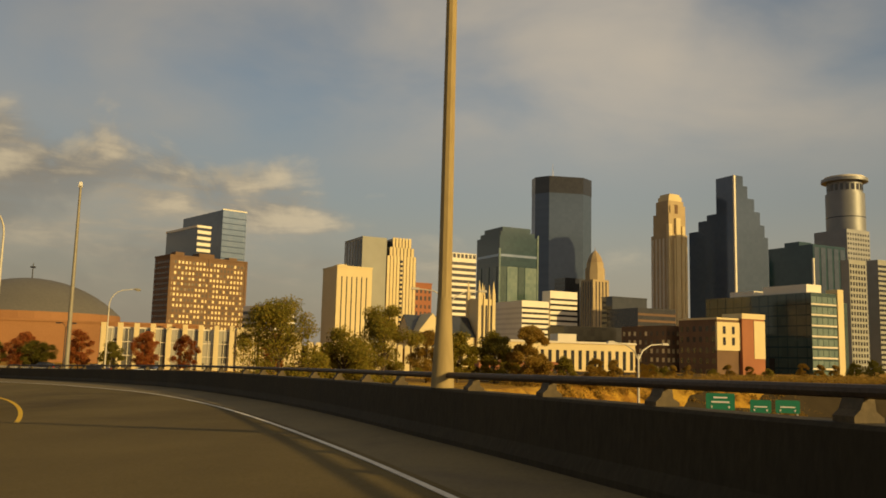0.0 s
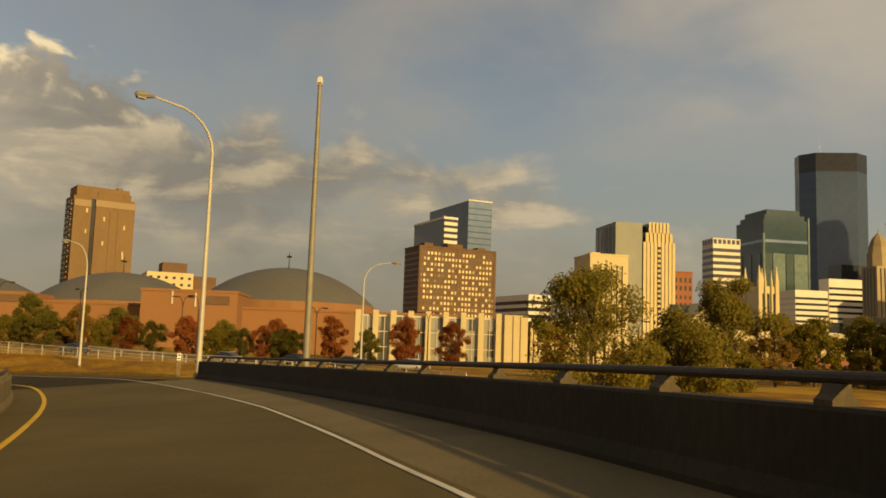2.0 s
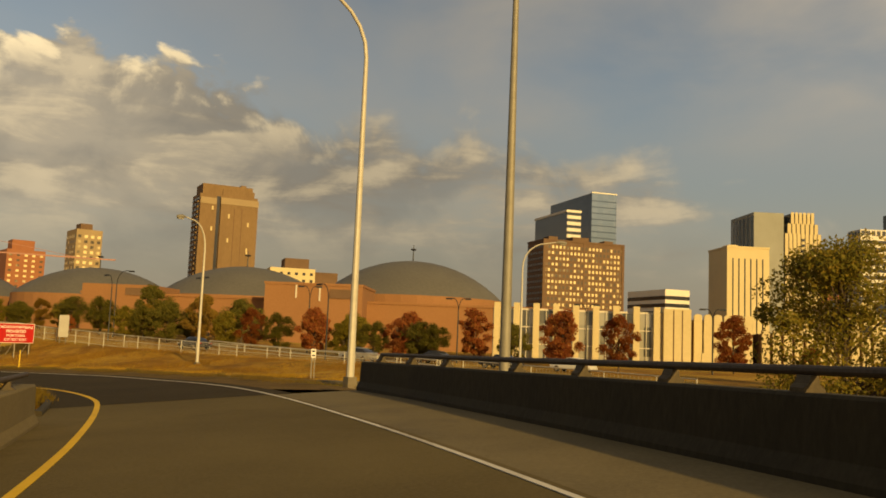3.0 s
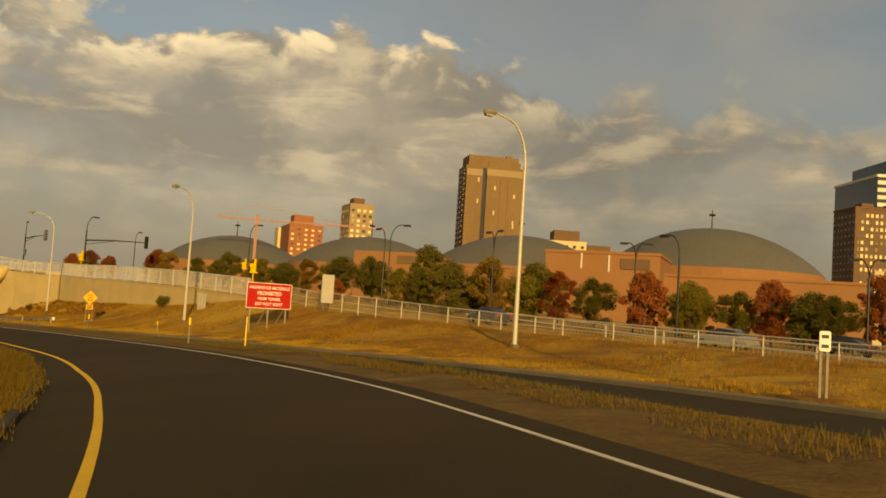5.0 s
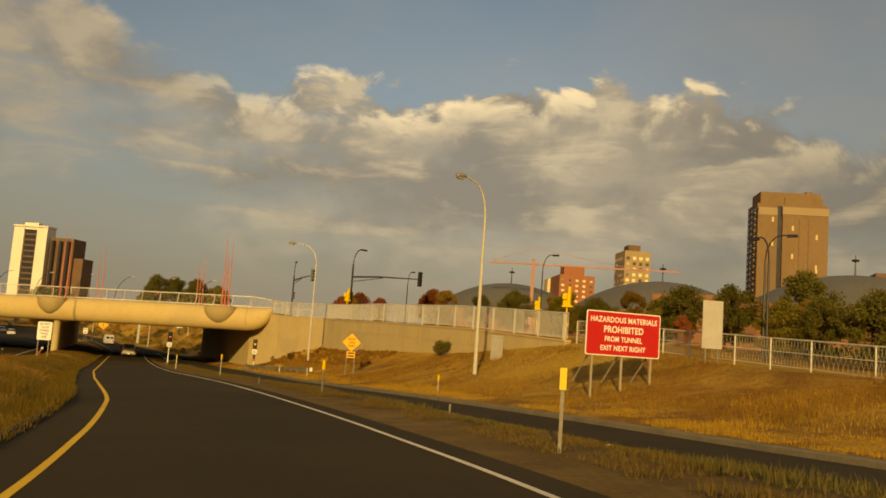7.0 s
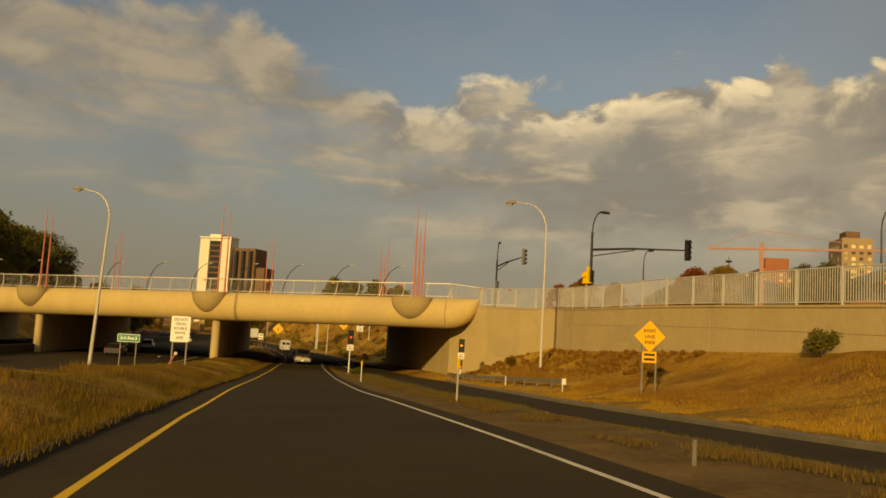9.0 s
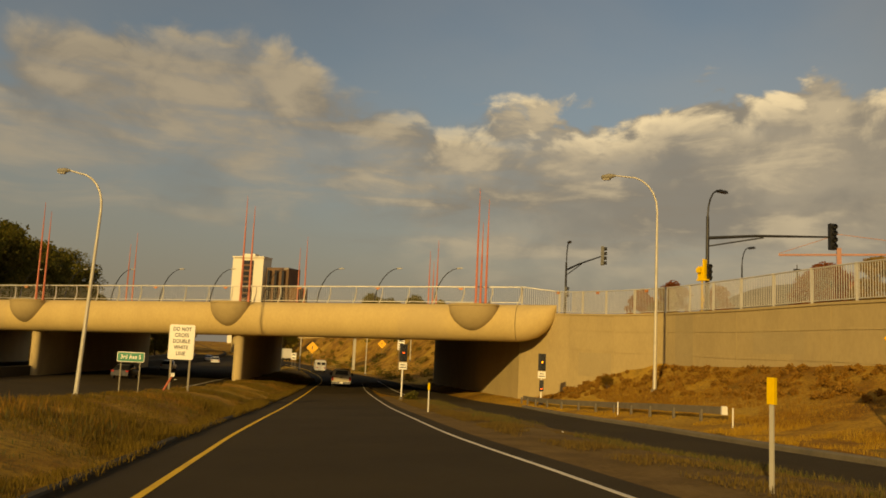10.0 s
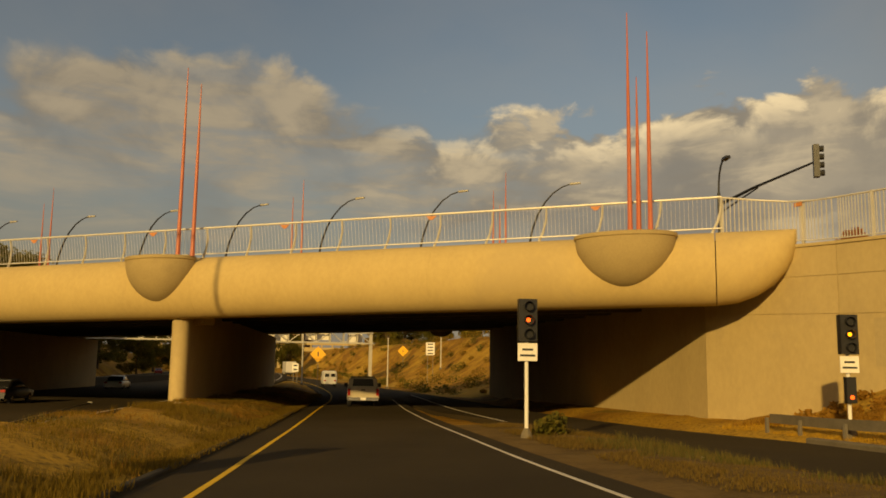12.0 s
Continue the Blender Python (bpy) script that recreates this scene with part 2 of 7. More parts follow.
REDSIGN = mat("red_sign_face", (0.46, 0.012, 0.012), (0.41, 0.010, 0.010), 0.45, scale=0.6, fine=10, bump=0)
WHITESIGN = mat("white_sign_face", (0.78, 0.74, 0.64), (0.70, 0.66, 0.57), 0.45, scale=0.6, fine=10, bump=0)
ORANGESIGN = mat("amber_sign_face", (0.83, 0.42, 0.02), (0.78, 0.38, 0.02), 0.45, scale=0.6, fine=10, bump=0)
GREENSIGN = mat("green_sign_face", (0.015, 0.20, 0.11), (0.012, 0.17, 0.09), 0.45, scale=0.6, fine=10, bump=0)
YELLOWPOST = mat("yellow_plastic", (0.78, 0.50, 0.02), (0.68, 0.42, 0.02), 0.5, scale=2, fine=12, bump=0.02)
GREYBOX = mat("grey_cabinet_paint", (0.42, 0.39, 0.32), (0.34, 0.31, 0.26), 0.6, scale=1, fine=12, bump=0.03)
BARK = mat("bark", (0.11, 0.075, 0.045), (0.06, 0.042, 0.028), 0.95, scale=2, fine=14, bump=0.5, stretch=(1, 1, 0.2))
LEAF_GREEN = leafy("leaf_green", (0.098, 0.095, 0.017), (0.135, 0.122, 0.022), (0.20, 0.152, 0.028))
LEAF_OLIVE = leafy("leaf_olive", (0.150, 0.134, 0.021), (0.205, 0.170, 0.026), (0.285, 0.195, 0.032))
LEAF_RED = leafy("leaf_red", (0.26, 0.070, 0.026), (0.35, 0.100, 0.034), (0.37, 0.165, 0.042))
LEAF_RUST = leafy("leaf_rust", (0.27, 0.155, 0.032), (0.34, 0.20, 0.040), (0.21, 0.145, 0.028))
GRASS = leafy("dry_grass", (0.49, 0.283, 0.036), (0.60, 0.365, 0.052), (0.38, 0.217, 0.029))
VERGE = leafy("verge_grass", (0.172, 0.108, 0.016), (0.245, 0.154, 0.022), (0.105, 0.075, 0.013))
RUSTGRASS = leafy("rusty_grass", (0.31, 0.155, 0.028), (0.39, 0.205, 0.036), (0.21, 0.11, 0.022))
EARTH = mat("bare_earth", (0.185, 0.115, 0.040), (0.105, 0.065, 0.023), 0.97, scale=0.8, fine=9, bump=0.6, spec=0.1, grime=(0.24, 0.16, 0.062))
POSTSTEEL = mat("sign_post_steel", (0.22, 0.19, 0.145), (0.16, 0.14, 0.105), 0.6, 0.3, scale=2, fine=20, bump=0.03)
GORE = leafy("gore_grass", (0.17, 0.105, 0.028), (0.23, 0.145, 0.036), (0.12, 0.085, 0.022))
WEEDS = leafy("green_weeds", (0.10, 0.10, 0.025), (0.16, 0.13, 0.035), (0.22, 0.15, 0.045))


def ground_material():
    m = bpy.data.materials.new("dry_grass_ground")
    m.use_nodes = True
    n = Nodes(m.node_tree)
    v = n.add("ShaderNodeTexCoord").outputs["Object"]
    big, mid, small = n.noise(v, 0.05, 4, 0.6), n.noise(v, 0.35, 5, 0.65, 0.4), n.noise(v, 6.0, 6, 0.7)
    col = n.mix(n.smooth(mid, 0.36, 0.62), (0.45, 0.247, 0.038), (0.235, 0.107, 0.019))
    col = n.mix(n.math("MULTIPLY", n.smooth(big, 0.48, 0.62), 0.8), col, (0.53, 0.318, 0.053))
    col = n.mix(n.math("MULTIPLY", n.smooth(n.noise(v, 0.16, 5, 0.6, 0.8), 0.58, 0.68), 0.7), col, (0.12, 0.098, 0.022))
    col = n.mix(n.smooth(small, 0.42, 0.75), col, (0.13, 0.083, 0.022))
    p = n.add("ShaderNodeBsdfPrincipled", Roughness=0.95)
    p.inputs["Specular IOR Level"].default_value = 0.1
    n.link(col, p.inputs["Base Color"])
    bp = n.add("ShaderNodeBump", Strength=0.6, Distance=0.12)
    n.link(small, bp.inputs["Height"])
    n.link(bp.outputs[0], p.inputs["Normal"])
    out = n.add("ShaderNodeOutputMaterial")
    n.link(p.outputs[0], out.inputs[0])
    return m


GROUND = ground_material()


# ---- mesh tools ----
class Mesh:
    """Collects vertices and faces for one mesh."""

    def __init__(self):
        self.v, self.f = [], []

    def box(self, c, size, rz=0.0, taper=1.0):
        """A box of that size with its base's centre at c, turned about z, its top narrowed by taper."""
        k = len(self.v)
        ca, sa = math.cos(radians(rz)), math.sin(radians(rz))
        for zz, g in ((0, 1), (size[2], taper)):
            for dx, dy in ((-1, -1), (1, -1), (1, 1), (-1, 1)):
                x, y = dx * size[0] / 2 * g, dy * size[1] / 2 * g
                self.v.append((c[0] + x * ca - y * sa, c[1] + x * sa + y * ca, c[2] + zz))
        self.f += [tuple(k + i for i in q) for q in ((3, 2, 1, 0), (4, 5, 6, 7), (0, 1, 5, 4), (1, 2, 6, 5), (2, 3, 7, 6), (3, 0, 4, 7))]
        return self

    def quad(self, a, b, c, d):
        k = len(self.v)
        self.v += [tuple(a), tuple(b), tuple(c), tuple(d)]
        self.f.append((k, k + 1, k + 2, k + 3))
        return self

    def prism(self, outline, z0, z1):
        """An upright prism on an outline of (x, y), anticlockwise."""
        k, n = len(self.v), len(outline)
        self.v += [(x, y, z0) for x, y in outline] + [(x, y, z1) for x, y in outline]
        self.f += [tuple(range(k + n - 1, k - 1, -1)), tuple(range(k + n, k + 2 * n))]
        self.f += [(k + i, k + (i + 1) % n, k + n + (i + 1) % n, k + n + i) for i in range(n)]
        return self

    def tube(self, pts, radii, n=8, caps=True):
        """A round bar through the points."""
        pts = [Vector(p) for p in pts]
        if isinstance(radii, (int, float)):
            radii = [radii] * len(pts)
        k = len(self.v)
        side = None
        for i, p in enumerate(pts):
            t = (pts[min(i + 1, len(pts) - 1)] - pts[max(i - 1, 0)]).normalized()
            if side is None:
                side = t.orthogonal().normalized()
            side = (side - t * side.dot(t)).normalized()
            up = t.cross(side)
            for j in range(n):
                a = 2 * math.pi * j / n
                self.v.append(tuple(p + (side * math.cos(a) + up * math.sin(a)) * radii[i]))
        for i in range(len(pts) - 1):
            for j in range(n):
                a, b = k + i * n + j, k + i * n + (j + 1) % n
                self.f.append((a, b, b + n, a + n))
        if caps:
            self.f.append(tuple(range(k + n - 1, k - 1, -1)))
            e = k + (len(pts) - 1) * n
            self.f.append(tuple(range(e, e + n)))
        return self

    def sweep(self, path, section, closed=False):
        """A section of (across, up) carried along a path of (point, right-hand direction)."""
        k, n = len(self.v), len(section)
        for p, r in path:
            for a, h in section:
                self.v.append((p[0] + r[0] * a, p[1] + r[1] * a, p[2] + h))
        m = n if closed else n - 1
        for i in range(len(path) - 1):
            for j in range(m):
                a, b = k + i * n + j, k + i * n + (j + 1) % n
                self.f.append((a, b, b + n, a + n))
        if closed:
            self.f.append(tuple(range(k, k + n)))
            e = k + (len(path) - 1) * n
            self.f.append(tuple(range(e + n - 1, e - 1, -1)))
        return self

    def data(self, name, material, smooth=False):
        me = bpy.data.meshes.new(name)
        me.from_pydata(self.v, [], self.f)
        if material:
            me.materials.append(material)
        if smooth:
            me.polygons.foreach_set("use_smooth", [True] * len(me.polygons))
        me.update()
        return me


def smooth_by_angle(me, degrees=35):
    bm = bmesh.new()
    bm.from_mesh(me)
    bmesh.ops.recalc_face_normals(bm, faces=bm.faces)
    for f in bm.faces:
        f.smooth = True
    for e in bm.edges:
        e.smooth = len(e.link_faces) == 2 and e.calc_face_angle(0) < radians(degrees)
    bm.to_mesh(me)
    bm.free()


def part(name, mesh, material, parent, label="", smooth=False, kind=""):
    me = mesh.data(name, material) if isinstance(mesh, Mesh) else mesh
    if smooth and isinstance(mesh, Mesh):
        smooth_by_angle(me)
    ob = new(name, me)
    ob.parent = parent
    if label or kind:
        tagged(ob, label, kind=kind)
    return ob


def thing(name, label, category, at=(0, 0, 0), rz=0.0, group="", kind=""):
    ob = new(name)
    ob.empty_display_size = 0.2
    ob.matrix_basis = pose(*at, 0, 0, rz)
    return tagged(ob, label, category, group, kind)


def solid(name, mesh, material, label, category, kind="", smooth=False, group=""):
    """A thing or a piece of the setting that is one mesh."""
    me = mesh.data(name, material)
    if smooth:
        smooth_by_angle(me)
    return tagged(new(name, me), label, category, group, kind)


# ---- plan of the ramp: a centre line, with offsets to its right ----
LINE = [(5.0, -36.0, 1.9), (-0.1, -18.8, 1.62), (-3.6, -7.3, 1.45), (-7.0, 4.1, 1.28), (-10.5, 15.5, 1.10), (-13.9, 26.9, 0.93), (-18.1, 38.1, 0.75),
        (-23.8, 48.9, 0.55), (-30.6, 58.6, 0.25), (-38.2, 67.7, -0.05), (-46.6, 76.2, -0.35), (-56.1, 83.4, -0.85), (-66.5, 89.7, -1.35),
        (-77.7, 94.6, -1.85), (-88.9, 97.8, -2.33), (-100.7, 100.6, -2.77), (-112.4, 103.0, -3.22), (-124.0, 105.3, -3.72), (-135.9, 107.6, -4.22),
        (-147.9, 110.3, -4.68), (-159.1, 112.8, -5.12), (-171.2, 115.5, -5.5), (-195.0, 120.6, -6.0), (-240.0, 130.0, -6.35), (-300.0, 137.0, -6.5),
        (-380.0, 139.0, -6.5), (-520.0, 136.0, -6.5)]


def spline(points, step=1.0):
    """Points every step metres along a smooth line through the given ones."""
    P = [np.array(p, float) for p in points]
    P = [2 * P[0] - P[1]] + P + [2 * P[-1] - P[-2]]
    out = []
    for i in range(1, len(P) - 2):
        n = max(int(np.linalg.norm(P[i + 1] - P[i]) / step), 2)
        for t in np.linspace(0, 1, n, endpoint=False):
            a, b, c, d = P[i - 1], P[i], P[i + 1], P[i + 2]
            out.append(0.5 * (2 * b + (c - a) * t + (2 * a - 5 * b + 4 * c - d) * t**2 + (3 * b - a - 3 * c + d) * t**3))
    return np.array(out + [P[-2]])


ROAD = spline(LINE)
_d = np.gradient(ROAD[:, :2], axis=0)
_d /= np.linalg.norm(_d, axis=1)[:, None]
RIGHT = np.column_stack([_d[:, 1], -_d[:, 0]])
ALONG = np.r_[0, np.cumsum(np.linalg.norm(np.diff(ROAD[:, :2], axis=0), axis=1))]
ALONG -= ALONG[np.argmin(((ROAD[:, :2] - (-10.5, 15.5)) ** 2).sum(1))]


def span(s0, s1, step=1):
    """Stations between two distances along the line: point, right-hand direction, distance."""
    ids = [i for i in range(len(ROAD)) if s0 <= ALONG[i] <= s1][::step]
    return [(ROAD[i], RIGHT[i], ALONG[i]) for i in ids]


def station(s):
    i = int(np.argmin(abs(ALONG - s)))
    return ROAD[i], RIGHT[i]


def place(s, u, dz=0.0):
    """The point u metres to the right of the line at s, on the road's level."""
    p, r = station(s)
    return (p[0] + r[0] * u, p[1] + r[1] * u, p[2] + dz + float(crossfall(s, u)))


def heading(s):
    """The yaw of the road's direction at s."""
    _, r = station(s)
    return math.degrees(math.atan2(r[1], r[0]))


def white_u(s):
    return np.interp(s, [-40, -10, 20, 40, 50, 60, 70, 80, 90, 100, 110, 120, 145, 160, 180, 200, 220, 250], [2.3, 2.25, 2.1, 2.3, 2.85, 3.05, 3.1, 3.25, 3.3, 3.15, 3.15, 3.4, 3.55, 3.55, 3.4, 3.45, 3.5, 3.75])


def yellow_u(s):
    return np.interp(s, [-40, 20, 40, 50, 60, 70, 80, 90, 100, 110, 120, 130, 140, 152, 165, 180, 200, 218, 245, 300], [-3.0, -2.7, -2.15, -1.75, -1.25, -0.85, -0.95, -1.45, -1.75, -1.75, -1.52, -1.42, -1.66, -1.88, -1.82, -1.92, -1.95, -1.68, -1.0, -1.2])


def wall_u(s):
    return np.interp(s, [-40, 0, 12, 20, 31, 37, 47, 57, 72], [3.9, 3.7, 3.6, 3.7, 3.9, 4.15, 4.75, 5.1, 5.5])


def crossfall(s, u):
    """The height that the banked curve adds at u: the lane leans into the turn, and levels out beyond its edges."""
    k = np.interp(s, [-40, 60, 90, 110, 130, 160, 200, 245, 300], [0.07, 0.07, 0.075, 0.06, 0.05, 0.05, 0.025, 0.02, 0.0])
    fade = np.interp(u, [-9.0, -5.0, 5.6, 8.0], [0.0, 1.0, 1.0, 0.0])
    fade = np.where(np.asarray(s) < 66, 1.0, fade)
    return k * np.clip(u, -4.0, 5.6) * fade


# ---- ground ----
LOWROAD = spline([(14.0, 38.0, -6.06), (20.0, 80.0, -6.6), (34.0, 116.0, -7.1), (62.0, 146.0, -7.3), (110.0, 164.0, -7.3), (330.0, 180.0, -7.3)], 6.0)
FREEWAY = spline([(-560.0, 140.0, -6.45), (-440.0, 134.0, -6.45), (-330.0, 120.0, -6.4), (-250.0, 104.0, -6.2), (-200.0, 92.5, -6.0), (-120.0, 73.0, -6.0), (-50.0, 50.0, -6.0), (20.0, 34.0, -6.0), (120.0, 14.0, -6.0), (420.0, -40.0, -6.0)], 6.0)


def ground_heights(X, Y):
    """Heights of the ground sheet at arrays of x and y."""
    pts = np.column_stack([X.ravel(), Y.ravel()])
    out = np.empty(len(pts))
    sub = slice(None, None, 2)
    R, N, A = ROAD[sub], RIGHT[sub], ALONG[sub]
    for k in range(0, len(pts), 4000):
        q = pts[k:k + 4000]
        i = ((q[:, None] - R[None, :, :2]) ** 2).sum(2).argmin(1)
        u = ((q - R[i, :2]) * N[i]).sum(1)
        s, zr = A[i], R[i, 2]
        dist = np.linalg.norm(q - R[i, :2], axis=1)
        u = np.where(u < 0, -dist, dist)
        zr = zr + crossfall(s, u)
        city = -1.6
        # right of the road: gore, second ramp, bank, upper ground
        foot = zr - 0.25
        bank = np.interp(s, [60, 76, 95, 111, 135, 150, 166, 199, 206, 209, 214, 262, 270, 295, 400], [-0.5, -0.3, -0.5, -0.6, -0.6, 0.1, -1.0, -1.9, -2.6, -3.5, -5.4, -5.6, -3.0, 1.5, 3.5])
        bu = np.interp(s, [130, 150, 166, 199, 205, 211, 217, 250, 290], [24.0, 25.3, 25.0, 22.2, 20.6, 19.0, 16.6, 16.6, 27.0])
        upper = np.interp(s, [60, 120, 148, 158, 205, 300], [-1.6, -1.2, -0.3, 0.6, 1.0, 1.2])
        upper = np.where(u > 60, np.interp(u, [60, 130], [0, 1]) * (city - upper) + upper, upper)
        z = np.where(u < 5.4, zr - 0.22, foot)
        z = np.where(u > 7.6, zr - 0.25, z)
        mr = np.interp(s, [60, 74, 82, 90, 100], [24.6, 17.4, 15.7, 14.4, 13.6])
        z = np.where(u > mr, zr + 0.12, z)
        t = np.clip((u - mr - 0.4) / np.maximum(bu - mr - 0.4, 0.5), 0, 1)
        z = np.where(u > mr + 0.4, zr + 0.12 + (bank - zr - 0.12) * t ** 1.65, z)
        t2 = np.clip((u - bu) / 4.0, 0, 1)
        z = np.where(u > bu, bank + (upper - bank) * t2, z)
        # beside the viaduct the ground lies low
        low = np.interp(dist, [8, 12, 75, 150, 205], [-2.5, -6.0, -6.5, -7.2, city])
        w = np.clip((66 - s) / 14, 0, 1)
        z = np.where(u > 0, z * (1 - w) + np.where(u < 7.2, np.minimum(zr - 1.2, z), low) * w, z)
        # left of the road: berm, then the freeway's level
        lane = np.interp(s, [0, 220, 300], [-6.1, -6.1, -6.6])
        zl = zr + np.interp(-u + yellow_u(s) - 1.1, [-1.0, 0.05, 1.25, 2.6, 6.0], [-0.35, -0.25, 0.32, 0.62, 0.70])
        t = np.clip((-u - 9.0) / 6.0, 0, 1)
        zl = zl + (lane - 0.15 - zl) * t * t * (3 - 2 * t)
        df = np.sqrt(((q[:, None] - FREEWAY[None, :, :2]) ** 2).sum(2).min(1))
        rise = np.clip((df - 21.0) / 13.0, 0, 1) * np.clip((s - 95) / 40, 0, 1) * (u < -28)
        zl = zl + rise * (3.0 - zl)
        wl = np.clip((62 - s) / 10, 0, 1)
        zl = np.where(u < yellow_u(s) - 1.0, zl * (1 - wl) + np.interp(-u, [4, 9, 60, 130], [-2.0, -6.0, -6.0, city]) * wl, np.minimum(zl, zr - 0.25))
        z = np.where(u < 0, zl, z)
        # below the bridge's far side and in the distance the land levels out
        far = np.clip((dist - 180) / 200, 0, 1)
        z = z + far * (city - z)
        # the freeway's cutting
        z = np.minimum(z, -6.55 + np.clip((df - 19.5) / 9.0, 0, 1) ** 1.3 * 14.0)
        dl = np.sqrt(((q[:, None] - LOWROAD[None, :, :2]) ** 2).sum(2).min(1))
        z = np.minimum(z, -7.6 + np.clip((dl - 29.0) / 8.0, 0, 1) * 9.0)
        out[k:k + 4000] = z
    return out.reshape(X.shape)


def ground_z(x, y):
    return float(ground_heights(np.array([[float(x)]]), np.array([[float(y)]]))[0, 0])


def build_ground():
    xs = np.unique(np.r_[np.linspace(-4200, -420, 14), np.linspace(-420, -260, 27), np.arange(-260, 30, 1.5), np.linspace(30, 120, 19), np.linspace(120, 4200, 18)])
    ys = np.unique(np.r_[np.linspace(-3000, -60, 9), np.arange(-60, 60, 3.0), np.arange(60, 160, 1.25), np.linspace(160, 260, 34), np.linspace(260, 4600, 20)])
    X, Y = np.meshgrid(xs, ys)
    Z = ground_heights(X, Y)
    m = Mesh()
    m.v = list(zip(X.ravel().tolist(), Y.ravel().tolist(), Z.ravel().tolist()))
    w = len(xs)
    m.f = [(j * w + i, j * w + i + 1, (j + 1) * w + i + 1, (j + 1) * w + i) for j in range(len(ys) - 1) for i in range(w - 1)]
    me = m.data("ground", GROUND, True)
    tagged(new("ground", me), "dry golden grass ground with bare earth", "ground", kind="structure")


build_ground()


# ---- roads ----
def ribbon(u0, u1, s0, s1, lift, skirt=0.35, step=1):
    """A strip of road between two offsets (numbers or functions of s)."""
    m = Mesh()
    f0 = u0 if callable(u0) else (lambda s: u0)
    f1 = u1 if callable(u1) else (lambda s: u1)
    st = span(s0, s1, step)
    for p, r, s in st:
        a, b = f0(s), f1(s)
        for u, dz in ((a, -skirt), (a, lift), (b, lift), (b, -skirt)):
            m.v.append((p[0] + r[0] * u, p[1] + r[1] * u, p[2] + dz + float(crossfall(s, u))))
    for i in range(len(st) - 1):
        for j in range(3):
            a = 4 * i + j
            m.f.append((a, a + 1, a + 5, a + 4))
    return m


solid("road_viaduct", ribbon(lambda s: yellow_u(s) - 1.6, lambda s: white_u(s) + 0.15, -38, 69.5, 0.0), CONCRETE_ROAD, "worn tan concrete ramp lane on the viaduct", "road", "structure")
solid("shoulder", ribbon(lambda s: white_u(s) + 0.15, lambda s: wall_u(s) + 0.3, -38, 69.5, 0.0), SHOULDER, "pale concrete shoulder beside the ramp lane", "road", "structure")
solid("road", ribbon(lambda s: yellow_u(s) - 1.0, lambda s: white_u(s) + 0.55, 68.4, 500, 0.004), ASPHALT, "dark asphalt ramp curving down to the freeway", "road", "structure")
solid("road_merge", ribbon(lambda s: np.interp(s, [66, 74, 90, 105, 150, 182, 214, 226, 300], [15.2, 12.0, 9.4, 8.6, 7.9, 8.2, 7.6, 5.0, 2.0]),
                           lambda s: np.interp(s, [66, 74, 90, 105, 150, 182, 206, 214, 262, 300], [20.2, 16.8, 13.8, 12.8, 12.0, 13.0, 13.3, 12.2, 9.0, 6.0]), 67, 300, -0.02, 0.4), ASPHALT,
      "dark asphalt side ramp that joins the lane", "road", "structure")


def merge_edge(s):
    """The near edge of the side ramp."""
    return np.interp(s, [66, 74, 90, 105, 150, 182, 214, 226, 300], [15.2, 12.0, 9.4, 8.6, 7.9, 8.2, 7.6, 5.0, 2.0])


def build_gore():
    m, st = Mesh(), span(70.2, 213.5)
    for p, r, s in st:
        a, b = white_u(s) + 0.55, merge_edge(s)
        w = b - a
        for f, dz in ((-0.06, -0.03), (0.0, 0.008), (0.30, 0.012), (0.5, 0.09), (0.85, 0.11), (1.05, -0.06)):
            u = a + w * f
            k = noise.noise((p[0] * 0.6, p[1] * 0.6, f * 5.0)) * 0.05 if 0.4 < f < 0.95 else 0.0
            m.v.append((p[0] + r[0] * u, p[1] + r[1] * u, p[2] + dz + k + float(crossfall(s, u))))
    for i in range(len(st) - 1):
        for j in range(5):
            a = 6 * i + j
            m.f.append((a, a + 1, a + 7, a + 6))
    solid("gore_ground", m, EARTH, "bare brown earth between the two ramps", "ground", "structure", True)


build_gore()


def freeway_strip(u0, u1, lift, skirt, course=FREEWAY):
    d = np.gradient(course[:, :2], axis=0)
    d /= np.linalg.norm(d, axis=1)[:, None]
    m = Mesh()
    return m.sweep([(tuple(p), (-q[1], q[0])) for p, q in zip(course, d)], [(u0, -skirt), (u0, lift), (u1, lift), (u1, -skirt)][::-1])


solid("road_freeway", freeway_strip(-18.0, 18.0, 0.0, 0.6), ASPHALT, "wide dark asphalt freeway under the bridge", "road", "structure")
solid("road_low", freeway_strip(-27.0, 27.0, 0.0, 0.6, LOWROAD), ASPHALT, "dark asphalt road in the cutting beside the viaduct", "road", "structure")
for u in (-25.9, -9.0, 9.0, 25.9):
    solid("low_road_line", freeway_strip(u - 0.08, u + 0.08, 0.014, -0.004, LOWROAD), WHITEP, "white edge line of the low road", "road marking", "structure")
for k, u in enumerate((-16.7, 16.7)):
    solid("freeway_edge_line", freeway_strip(u - 0.08, u + 0.08, 0.014, -0.004), WHITEP, "white edge line of the freeway", "road marking", "structure")
solid("freeway_barrier", freeway_strip(-0.3, 0.3, 0.9, 0.3), SHADE_CONCRETE, "concrete median barrier of the freeway", "wall", "structure")
solid("viaduct_deck", ribbon(lambda s: yellow_u(s) - 1.9, lambda s: wall_u(s) + 0.45, -38, 70.5, -0.05, 1.3), SHADE_CONCRETE, "concrete deck of the curved viaduct", "bridge", "structure")


